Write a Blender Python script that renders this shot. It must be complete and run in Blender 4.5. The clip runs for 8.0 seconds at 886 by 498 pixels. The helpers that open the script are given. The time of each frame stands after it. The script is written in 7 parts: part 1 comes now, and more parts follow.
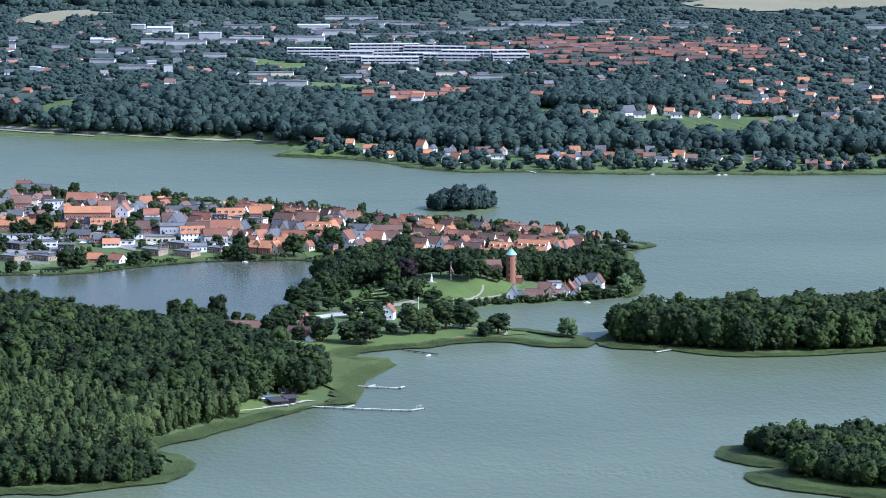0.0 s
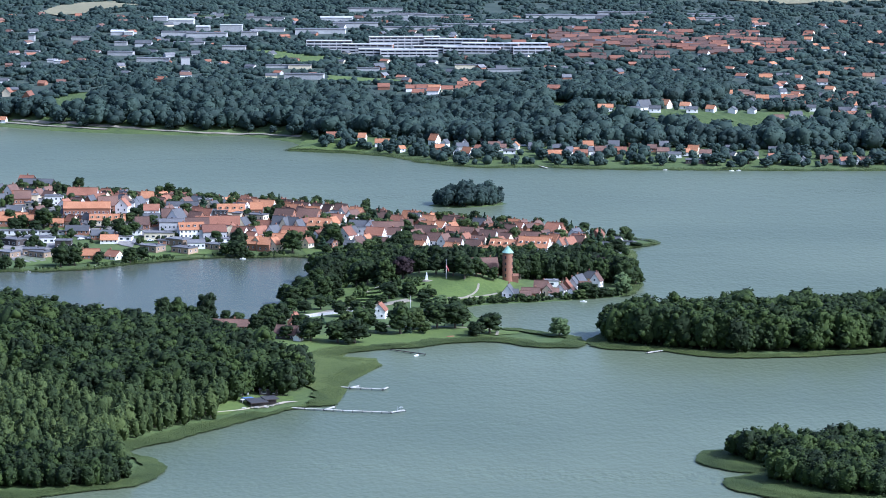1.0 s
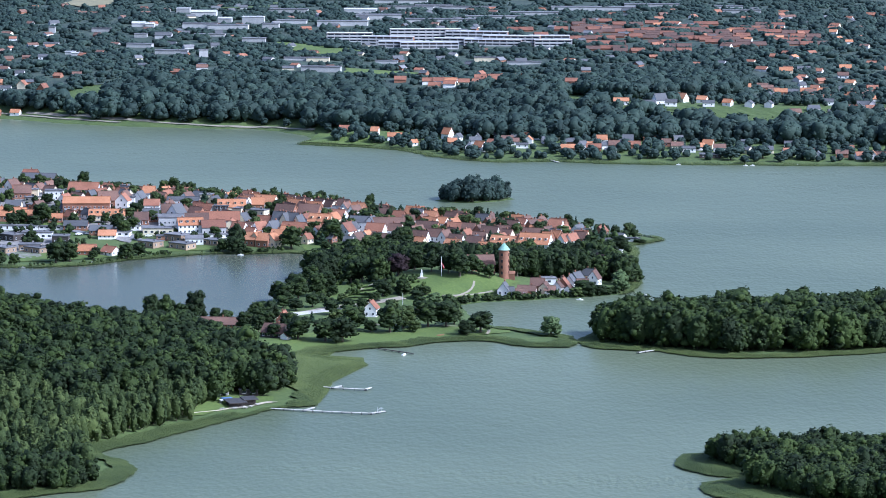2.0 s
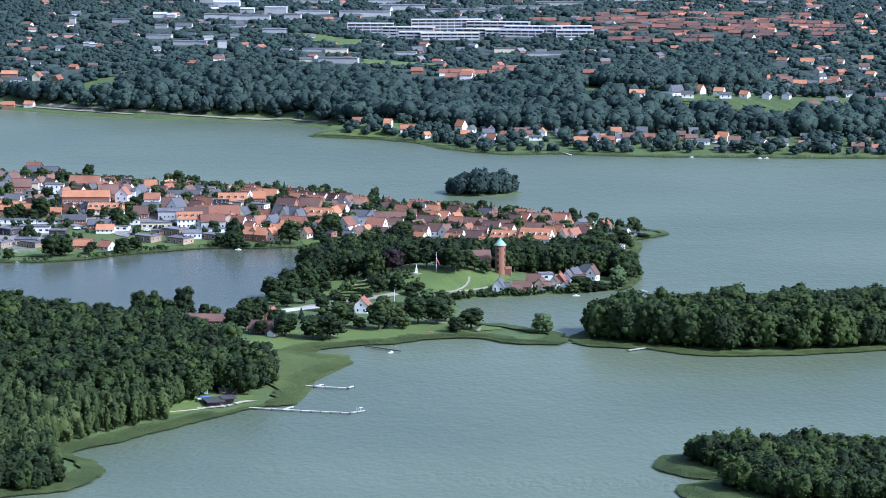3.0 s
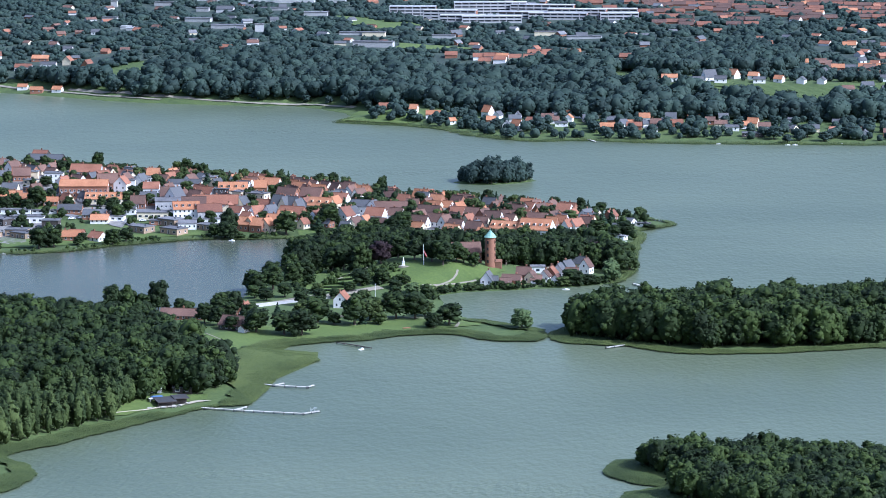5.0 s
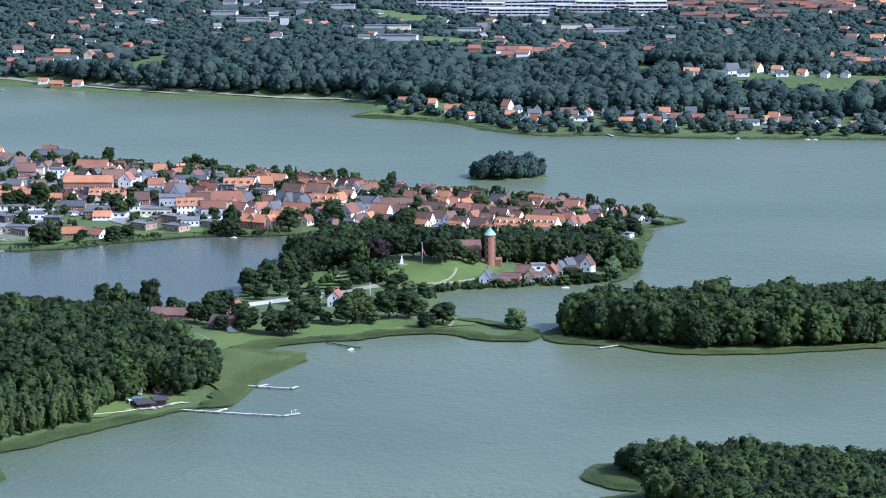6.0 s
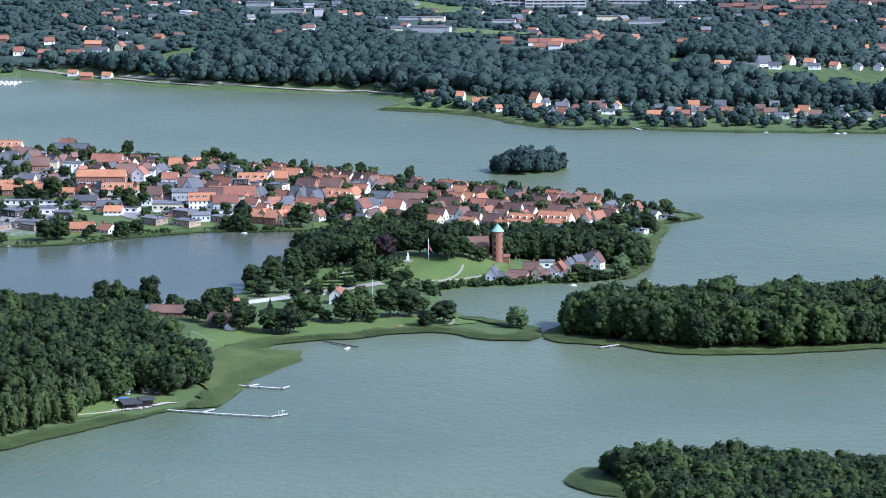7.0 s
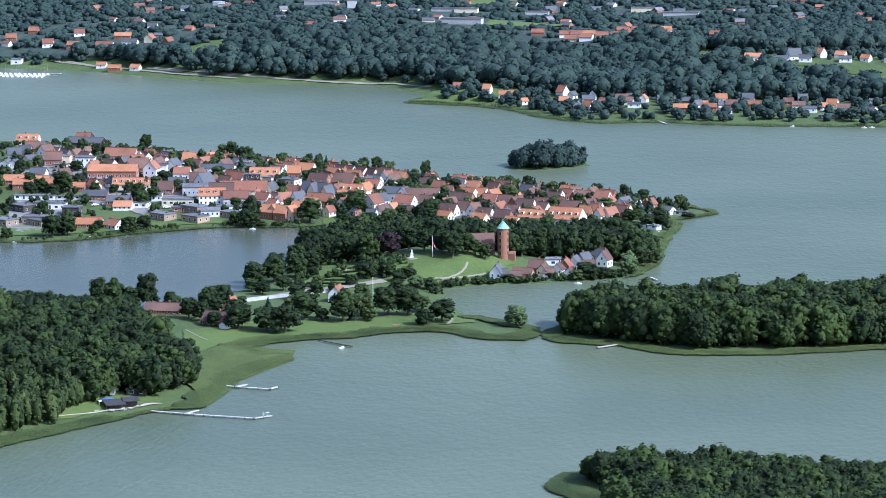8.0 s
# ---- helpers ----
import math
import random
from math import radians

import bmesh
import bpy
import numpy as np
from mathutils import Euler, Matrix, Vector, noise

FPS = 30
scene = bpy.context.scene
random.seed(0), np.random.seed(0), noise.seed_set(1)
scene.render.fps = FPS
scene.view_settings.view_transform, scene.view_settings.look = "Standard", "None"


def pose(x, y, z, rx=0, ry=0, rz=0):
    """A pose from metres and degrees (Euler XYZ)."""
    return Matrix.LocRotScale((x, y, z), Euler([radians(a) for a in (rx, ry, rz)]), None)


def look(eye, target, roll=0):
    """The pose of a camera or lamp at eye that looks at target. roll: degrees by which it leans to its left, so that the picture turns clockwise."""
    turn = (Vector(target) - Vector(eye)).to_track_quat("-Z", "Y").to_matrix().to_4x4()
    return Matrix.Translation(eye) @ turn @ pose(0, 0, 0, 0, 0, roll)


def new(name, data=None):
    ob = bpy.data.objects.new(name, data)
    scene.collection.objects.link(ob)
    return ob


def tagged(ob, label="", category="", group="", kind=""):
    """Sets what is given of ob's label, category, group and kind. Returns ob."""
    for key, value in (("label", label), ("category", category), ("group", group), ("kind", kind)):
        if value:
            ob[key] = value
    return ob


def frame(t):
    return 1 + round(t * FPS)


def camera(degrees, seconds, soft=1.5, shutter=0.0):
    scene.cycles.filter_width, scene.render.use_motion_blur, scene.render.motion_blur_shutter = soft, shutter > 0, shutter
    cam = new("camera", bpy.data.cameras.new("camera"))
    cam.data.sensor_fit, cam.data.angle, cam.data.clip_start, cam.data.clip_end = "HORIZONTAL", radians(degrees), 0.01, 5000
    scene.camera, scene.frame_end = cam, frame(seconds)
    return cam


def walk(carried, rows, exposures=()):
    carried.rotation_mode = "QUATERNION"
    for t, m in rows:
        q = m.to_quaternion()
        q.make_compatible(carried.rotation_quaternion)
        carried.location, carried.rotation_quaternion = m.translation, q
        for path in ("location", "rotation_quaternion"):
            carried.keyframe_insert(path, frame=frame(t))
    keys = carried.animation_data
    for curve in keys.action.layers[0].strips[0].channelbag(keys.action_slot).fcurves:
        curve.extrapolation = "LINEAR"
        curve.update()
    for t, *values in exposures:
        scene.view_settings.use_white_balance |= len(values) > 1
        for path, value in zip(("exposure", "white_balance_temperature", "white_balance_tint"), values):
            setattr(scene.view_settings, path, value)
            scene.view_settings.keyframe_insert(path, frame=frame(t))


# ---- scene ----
EXPO, KELVIN, TINT = 0.47, 4930, 15
cam = camera(15.396, 8.0, soft=0.85)
PATH = [
    (0, (0.00, 0.00, 257.81), (-35.15, 1883.70, 12.00), 0.162),
    (0.5, (15.15, 10.71, 258.81), (-35.05, 1893.69, 10.09), 0.177),
    (1, (30.30, 21.70, 259.65), (-35.12, 1903.79, 7.79), 0.186),
    (1.5, (45.44, 32.94, 260.34), (-35.31, 1914.03, 5.45), 0.194),
    (3, (90.83, 68.04, 261.71), (-37.27, 1945.13, -3.09), 0.076),
    (3.5, (105.93, 80.12, 262.00), (-37.83, 1955.56, -6.42), -0.011),
    (4, (121.03, 92.36, 262.24), (-38.96, 1966.03, -9.39), -0.070),
    (4.5, (136.11, 104.75, 262.46), (-40.13, 1976.54, -12.04), -0.097),
    (6, (181.26, 142.54, 263.12), (-47.57, 2007.42, -19.42), -0.313),
    (6.5, (196.28, 155.28, 263.41), (-53.47, 2017.01, -22.20), -0.328),
    (7, (211.28, 168.06, 263.78), (-59.15, 2026.41, -25.03), -0.401),
    (7.5, (226.25, 180.87, 264.24), (-64.96, 2035.57, -27.81), -0.435),
    (8, (241.21, 193.67, 264.81), (-70.23, 2044.57, -30.45), -0.504),
]
walk(cam, [(t, look(eye, target, roll)) for t, eye, target, roll in PATH], exposures=[(0, EXPO, KELVIN, TINT), (8, EXPO, KELVIN, TINT)])

# daylight: high clear sky with one sun
SUN = Vector((0.70, -0.25, 0.66)).normalized()
world = bpy.data.worlds.new("sky")
world.use_nodes = True
scene.world = world
wn, wl = world.node_tree.nodes, world.node_tree.links
sky = wn.new("ShaderNodeTexSky")
sky.sky_type, sky.sun_disc = "NISHITA", False
sky.sun_elevation, sky.sun_rotation = math.asin(SUN.z), math.atan2(SUN.x, SUN.y)
sky.air_density, sky.dust_density, sky.ozone_density = 1.0, 5.0, 1.4
wl.new(sky.outputs[0], wn["Background"].inputs[0])
wn["Background"].inputs[1].default_value = 0.145
lamp = bpy.data.lights.new("sun", "SUN")
lamp.energy, lamp.angle, lamp.color = 3.7, radians(0.5), (1.0, 0.97, 0.92)
sun = new("sun", lamp)
sun.matrix_basis = look((0, 0, 900), Vector((0, 0, 900)) - SUN)



# ---- materials ----
def material(name, base, dark=None, light=None, scale=0.5, fine=6.0, rough=0.85, bump=0.3, metal=0.0, island=0.0, per_object=0.0, stretch=(1, 1, 1)):
    """A worn surface: two scales of noise between a dark and a light tone, relief, and a shift per island or per object."""
    m = bpy.data.materials.new(name)
    m.use_nodes = True
    n, l = m.node_tree.nodes, m.node_tree.links
    b = n["Principled BSDF"]
    b.inputs["Roughness"].default_value, b.inputs["Metallic"].default_value = rough, metal
    dark = dark or tuple(c * 0.7 for c in base)
    light = light or tuple(min(1, c * 1.25) for c in base)
    geo = n.new("ShaderNodeNewGeometry")
    mp = n.new("ShaderNodeMapping")
    mp.inputs["Scale"].default_value = stretch
    l.new(geo.outputs["Position"], mp.inputs["Vector"])
    big, small = n.new("ShaderNodeTexNoise"), n.new("ShaderNodeTexNoise")
    big.inputs["Scale"].default_value, small.inputs["Scale"].default_value = scale * 0.2, fine * 0.2
    big.inputs["Detail"].default_value, small.inputs["Detail"].default_value = 4, 5
    for t in (big, small):
        l.new(mp.outputs[0], t.inputs["Vector"])
    ramp = n.new("ShaderNodeValToRGB")
    ramp.color_ramp.elements[0].position, ramp.color_ramp.elements[1].position = 0.28, 0.74
    ramp.color_ramp.elements[0].color, ramp.color_ramp.elements[1].color = (*dark, 1), (*light, 1)
    mid = ramp.color_ramp.elements.new(0.5)
    mid.color = (*base, 1)
    mix = n.new("ShaderNodeMath")
    mix.operation = "ADD"
    half = n.new("ShaderNodeMath")
    half.operation, half.inputs[1].default_value = "MULTIPLY", 0.5
    l.new(big.outputs[0], mix.inputs[0])
    l.new(small.outputs[0], mix.inputs[1])
    l.new(mix.outputs[0], half.inputs[0])
    last = half.outputs[0]
    for amount, source in ((island, geo.outputs["Random Per Island"]), (per_object, None)):
        if amount:
            if source is None:
                source = n.new("ShaderNodeObjectInfo").outputs["Random"]
            shift = n.new("ShaderNodeMath")
            shift.operation, shift.inputs[1].default_value, shift.inputs[2].default_value = "MULTIPLY_ADD", amount, -amount / 2
            l.new(source, shift.inputs[0])
            add = n.new("ShaderNodeMath")
            add.operation = "ADD"
            l.new(last, add.inputs[0])
            l.new(shift.outputs[0], add.inputs[1])
            last = add.outputs[0]
    l.new(last, ramp.inputs[0])
    l.new(ramp.outputs[0], b.inputs["Base Color"])
    if bump:
        bp = n.new("ShaderNodeBump")
        bp.inputs["Strength"].default_value, bp.inputs["Distance"].default_value = bump, 0.3
        l.new(small.outputs[0], bp.inputs["Height"])
        l.new(bp.outputs[0], b.inputs["Normal"])
    return m


def leaf_material(name, dark, base, light, patch=0.12, island=0.22, relief=0.9, spray_scale=2.4, grain=7.0):
    """Foliage: patches and grain, one tone for each plant, and the relief of leaf sprays."""
    m = material(name, base, dark, light, scale=patch * 5, fine=grain, rough=0.75, bump=0.0, island=island, per_object=0.2)
    n, l = m.node_tree.nodes, m.node_tree.links
    b = n["Principled BSDF"]
    b.inputs["Specular IOR Level"].default_value = 0.2
    ramp = next(k for k in n if k.bl_idname == "ShaderNodeValToRGB")
    before = ramp.inputs[0].links[0].from_socket
    tone, add = n.new("ShaderNodeAttribute"), n.new("ShaderNodeMath")
    tone.attribute_name = "tone"
    add.operation, add.inputs[1].default_value = "MULTIPLY_ADD", 0.34
    l.new(tone.outputs["Fac"], add.inputs[0])
    l.new(before, add.inputs[2])
    l.new(add.outputs[0], ramp.inputs[0])
    if relief:
        spray, bp = n.new("ShaderNodeTexNoise"), n.new("ShaderNodeBump")
        spray.inputs["Scale"].default_value, spray.inputs["Detail"].default_value = spray_scale, 4
        geo = next(k for k in n if k.bl_idname == "ShaderNodeNewGeometry")
        l.new(geo.outputs["Position"], spray.inputs["Vector"])
        bp.inputs["Strength"].default_value, bp.inputs["Distance"].default_value = relief, 0.8 / spray_scale
        l.new(spray.outputs[0], bp.inputs["Height"])
        l.new(bp.outputs[0], b.inputs["Normal"])
    return m


LEAF = leaf_material("beech_leaves", (0.0080, 0.015, 0.004), (0.0165, 0.0295, 0.0072), (0.039, 0.061, 0.012))
LEAF_PALE = leaf_material("birch_leaves", (0.020, 0.034, 0.009), (0.042, 0.062, 0.016), (0.076, 0.102, 0.028))
# leaves across the lake: distance haze put into bluer, paler, flatter tones
LEAF_HAZED = leaf_material("hazed_leaves", (0.020, 0.034, 0.029), (0.026, 0.044, 0.036), (0.036, 0.059, 0.045), patch=0.05, island=0.10, relief=0.30, spray_scale=0.7, grain=4.0)
LEAF_WILLOW = leaf_material("willow_leaves", (0.040, 0.064, 0.022), (0.078, 0.114, 0.042), (0.120, 0.160, 0.064))
LEAF_COPPER = leaf_material("copper_leaves", (0.012, 0.008, 0.009), (0.022, 0.013, 0.014), (0.036, 0.022, 0.022))
LEAF_FIR = leaf_material("fir_needles", (0.010, 0.024, 0.012), (0.020, 0.040, 0.020), (0.035, 0.060, 0.026))
BARK = material("bark", (0.10, 0.08, 0.06), fine=12, stretch=(1, 1, 0.2))
REED = leaf_material("reed_blades", (0.040, 0.060, 0.020), (0.084, 0.112, 0.034), (0.132, 0.162, 0.050), patch=0.06, island=0.05, relief=0.0)
GRASS = material("meadow_grass", (0.066, 0.100, 0.023), (0.036, 0.060, 0.016), (0.102, 0.134, 0.034), scale=0.12, fine=2.5, bump=0.5)
# dark garden ground with the blue of the distance haze in its colour
HAZED_GARDENS = material("hazed_hedged_gardens", (0.036, 0.055, 0.040), (0.020, 0.033, 0.026), (0.078, 0.100, 0.058), scale=0.16, fine=1.2, bump=0.6)
# pale concrete; also the white of the far flats, dimmed for cloud shade
CONCRETE = material("pale_concrete", (0.46, 0.46, 0.46), fine=5, scale=0.3)
LAWN = material("mown_lawn", (0.084, 0.124, 0.022), (0.050, 0.082, 0.018), (0.124, 0.166, 0.036), scale=0.15, fine=4.0, bump=0.3)
FIELD = material("ripe_field", (0.22, 0.20, 0.11), (0.17, 0.16, 0.09), (0.27, 0.24, 0.14), scale=0.05, fine=1.0)
GRAVEL = material("pale_gravel", (0.25, 0.225, 0.17), fine=10, scale=0.5)
COBBLE = material("grey_street_paving", (0.20, 0.19, 0.175), (0.12, 0.115, 0.11), (0.30, 0.285, 0.26), fine=3, scale=0.5)
SAND = material("pale_sand", (0.40, 0.36, 0.27), fine=10, scale=0.5)
ASPHALT = material("worn_asphalt", (0.17, 0.17, 0.17), fine=8, scale=0.3)
BRICK = material("red_brick", (0.26, 0.125, 0.075), fine=9, scale=0.6, per_object=0.2)
TILE = material("red_clay_tiles", (0.22, 0.092, 0.052), (0.145, 0.064, 0.042), (0.30, 0.135, 0.080), fine=7, scale=0.6, per_object=0.35, bump=0.5)
TILE_BRIGHT = material("orange_clay_tiles", (0.37, 0.160, 0.074), (0.26, 0.112, 0.056), (0.48, 0.230, 0.120), fine=7, scale=0.6, per_object=0.25, bump=0.5)
TILE_DARK = material("weathered_brown_tiles", (0.120, 0.068, 0.050), (0.080, 0.048, 0.038), (0.18, 0.10, 0.072), fine=7, scale=0.6, per_object=0.3, bump=0.5)
SLATE = material("grey_slate", (0.085, 0.088, 0.094), fine=8, scale=0.5, per_object=0.3)
FELT_DARK = material("black_roofing_felt", (0.040, 0.040, 0.043), (0.028, 0.028, 0.030), (0.060, 0.060, 0.063), fine=5, scale=0.4)
FELT = material("grey_roofing_felt", (0.125, 0.125, 0.13), (0.08, 0.08, 0.085), (0.20, 0.20, 0.205), fine=5, scale=0.4, per_object=0.3)
PLASTER = material("white_plaster", (0.82, 0.81, 0.77), (0.72, 0.70, 0.66), (0.88, 0.87, 0.85), fine=5, scale=0.5, per_object=0.2, bump=0.1)
CREAM = material("cream_plaster", (0.66, 0.58, 0.40), (0.56, 0.48, 0.33), (0.76, 0.68, 0.5), fine=5, scale=0.5, per_object=0.3, bump=0.1)
YELLOW_BRICK = material("yellow_brown_brick", (0.33, 0.24, 0.16), fine=9, scale=0.6, per_object=0.3)
GREYWALL = material("grey_render", (0.42, 0.42, 0.41), fine=5, scale=0.5, per_object=0.3, bump=0.1)
COPPER = material("verdigris_copper", (0.28, 0.45, 0.36), (0.20, 0.36, 0.30), (0.38, 0.54, 0.45), fine=6, rough=0.6, stretch=(1, 1, 0.15))
TIMBER = material("bleached_planks", (0.50, 0.48, 0.43), (0.38, 0.36, 0.32), (0.62, 0.60, 0.55), fine=8)
DARKWOOD = material("dark_stained_boards", (0.060, 0.050, 0.045), fine=8)
WHITE = material("white_paint", (0.80, 0.80, 0.78), (0.72, 0.72, 0.70), (0.85, 0.85, 0.83), fine=4, rough=0.5, bump=0.05)
STONE = material("pale_stone", (0.52, 0.50, 0.46), fine=8)
BLUE = material("blue_tarpaulin", (0.10, 0.20, 0.45), fine=6, rough=0.5)
RED = material("red_cloth", (0.50, 0.04, 0.05), fine=6)
CARS = material("car_lacquer", (0.32, 0.32, 0.34), (0.03, 0.03, 0.04), (0.75, 0.75, 0.75), scale=0.01, fine=0.02, rough=0.3, bump=0.0, per_object=1.0)
RUBBER = material("black_rubber", (0.03, 0.03, 0.03), fine=8)
GLASS = bpy.data.materials.new("window_glass")
GLASS.use_nodes = True
gb = GLASS.node_tree.nodes["Principled BSDF"]
gb.inputs["Base Color"].default_value = (0.035, 0.045, 0.055, 1)
gb.inputs["Roughness"].default_value = 0.12


def water_material(name, deep, pale, rough, chop):
    """Turbid lake water: a body colour under a rippled gloss, with faint streaks where the wind draws over it."""
    m = bpy.data.materials.new(name)
    m.use_nodes = True
    n, l = m.node_tree.nodes, m.node_tree.links
    b = n["Principled BSDF"]
    geo = n.new("ShaderNodeNewGeometry")

    def wave(scale, stretch, detail=3):
        mp, t = n.new("ShaderNodeMapping"), n.new("ShaderNodeTexNoise")
        mp.inputs["Scale"].default_value = stretch
        t.inputs["Scale"].default_value, t.inputs["Detail"].default_value = scale, detail
        l.new(geo.outputs["Position"], mp.inputs["Vector"])
        l.new(mp.outputs[0], t.inputs["Vector"])
        return t.outputs[0]

    def ramped(value, low, high, to_low, to_high):
        r = n.new("ShaderNodeMapRange")
        for key, v in zip(("From Min", "From Max", "To Min", "To Max"), (low, high, to_low, to_high)):
            r.inputs[key].default_value = v
        l.new(value, r.inputs["Value"])
        return r.outputs[0]

    # broad drifts of tone, and thin gusts that ruffle the surface
    drift, slick = wave(0.006, (0.7, 1.0, 1), 3), wave(0.010, (0.28, 1.9, 1), 4)
    ramp = n.new("ShaderNodeValToRGB")
    ramp.color_ramp.elements[0].position, ramp.color_ramp.elements[1].position = 0.34, 0.66
    ramp.color_ramp.elements[0].color, ramp.color_ramp.elements[1].color = (*deep, 1), (*pale, 1)
    l.new(drift, ramp.inputs[0])
    l.new(ramp.outputs[0], b.inputs["Base Color"])
    gust = ramped(slick, 0.60, 0.67, 1.0, 2.0)
    b.inputs["Roughness"].default_value = rough
    b.inputs["IOR"].default_value = 1.33
    b.inputs["Specular IOR Level"].default_value = 0.36
    mixed = n.new("ShaderNodeMath")
    mixed.operation = "ADD"
    l.new(wave(0.40, (1, 0.45, 1)), mixed.inputs[0])
    l.new(wave(0.09, (1, 0.6, 1), 2), mixed.inputs[1])
    bp = n.new("ShaderNodeBump")
    bp.inputs["Distance"].default_value = 0.8
    force = n.new("ShaderNodeMath")
    force.operation, force.inputs[1].default_value = "MULTIPLY", chop
    l.new(gust, force.inputs[0])
    l.new(force.outputs[0], bp.inputs["Strength"])
    l.new(mixed.outputs[0], bp.inputs["Height"])
    l.new(bp.outputs[0], b.inputs["Normal"])
    return m


WATER = water_material("lake_water", (0.103, 0.128, 0.078), (0.133, 0.159, 0.099), 0.30, 0.50)
POND = water_material("dark_lake_water", (0.078, 0.090, 0.062), (0.096, 0.110, 0.078), 0.24, 0.15)



# ---- the land: one sheet, shaped by the shores and hills ----
SHORE_MAIN = [(-318, 1098), (-221, 1218), (-190, 1237), (-171, 1236), (-151, 1249), (-133, 1261), (-126, 1276), (-125, 1297), (-131, 1313), (-145, 1328), (-139, 1341), (-128, 1354), (-119, 1373), (-101, 1401), (-86, 1427), (-77, 1436), (-68, 1440), (-66, 1458), (-67, 1478), (-66, 1500), (-58, 1532), (-52, 1543), (-55, 1554), (-68, 1559), (-78, 1567), (-70, 1580), (-55, 1590), (-38, 1597), (-25, 1610), (-4, 1618), (4, 1615), (15, 1605), (24, 1600), (41, 1601), (45, 1615), (42, 1631), (20, 1650)]
SHORE_TOWN = [(6, 1660), (-5, 1684), (-14, 1717), (-17, 1730), (-7, 1739), (3, 1745), (22, 1750), (48, 1762), (68, 1774), (74, 1789), (78, 1818), (77, 1846), (75, 1879), (76, 1923), (77, 1949), (73, 1964), (81, 1975), (94, 1992), (90, 2005), (80, 2013), (73, 2029), (39, 2048), (4, 2069), (-33, 2093), (-71, 2111), (-109, 2128), (-196, 2165), (-257, 2210), (-325, 2252), (-408, 2279), (-607, 2297), (-2054, 2258), (-2054, 1062)]
SHORE_LAKE = [(-1580, 1711), (-530, 1793), (-345, 1835), (-278, 1848), (-259, 1849), (-239, 1858), (-226, 1868), (-212, 1884), (-196, 1896), (-177, 1908), (-162, 1914), (-144, 1914), (-131, 1919), (-117, 1917), (-106, 1914), (-95, 1904), (-92, 1886), (-98, 1867), (-108, 1841), (-117, 1795), (-118, 1751), (-115, 1717), (-125, 1688), (-148, 1664), (-202, 1648), (-268, 1647), (-381, 1638), (-711, 1590), (-1580, 1571)]
SHORE_ISLE = [(46, 1621), (49, 1606), (60, 1596), (74, 1593), (86, 1592), (99, 1580), (114, 1575), (133, 1576), (157, 1582), (192, 1596), (246, 1610), (324, 1635), (401, 1682), (370, 1739), (292, 1738), (215, 1704), (153, 1680), (107, 1670), (76, 1661), (55, 1646)]
SHORE_NEAR = [(100, 1344), (92, 1342), (88, 1324), (92, 1311), (100, 1303), (112, 1298), (98, 1286), (97, 1276), (102, 1263), (114, 1253), (129, 1244), (161, 1220), (207, 1192), (261, 1211), (292, 1267), (261, 1324), (207, 1344), (153, 1347), (122, 1347)]
SHORE_HOLM = [(-57, 2175), (-45, 2167), (-30, 2166), (-14, 2174), (-1, 2190), (-5, 2204), (-28, 2208), (-49, 2197)]
SHORE_FAR = [(-2054, 2865), (-1027, 2773), (-711, 2718), (-551, 2745), (-505, 2735), (-474, 2724), (-442, 2707), (-406, 2686), (-379, 2668), (-334, 2652), (-255, 2638), (-226, 2640), (-201, 2619), (-178, 2589), (-169, 2566), (-178, 2523), (-163, 2516), (-119, 2502), (-91, 2479), (-73, 2447), (-52, 2428), (-26, 2409), (-4, 2413), (24, 2418), (50, 2408), (87, 2403), (158, 2405), (211, 2404), (281, 2411), (465, 2404), (869, 2311), (2054, 2311), (2054, 8319), (-2054, 8319)]


def signed(poly, x, y):
    """Metres to the outline, above zero inside."""
    p = np.array(poly, float)
    best, inside = np.full(x.shape, 1e18), np.zeros(x.shape, bool)
    for (ax, ay), (bx, by) in zip(p, np.roll(p, -1, 0)):
        ex, ey = bx - ax, by - ay
        t = np.clip(((x - ax) * ex + (y - ay) * ey) / (ex * ex + ey * ey), 0, 1)
        best = np.minimum(best, (x - ax - t * ex) ** 2 + (y - ay - t * ey) ** 2)
        if ey:
            inside ^= ((ay > y) != (by > y)) & (x < ax + (y - ay) * ex / ey)
    return np.where(inside, 1, -1) * np.sqrt(best)


def ripple(x, y, size, seed=0.0):
    """A cheap uneven wobble between about -1 and 1."""
    a, b = x / size, y / size
    return (np.sin(a * 1.7 + seed) * np.cos(b * 1.3 - seed) + 0.6 * np.sin(a * 3.1 - b * 2.3 + 2 * seed) + 0.4 * np.sin(a * 5.3 + b * 6.1 + seed)) / 2


def ease(v, low, high):
    t = np.clip((v - low) / (high - low), 0, 1)
    return t * t * (3 - 2 * t)


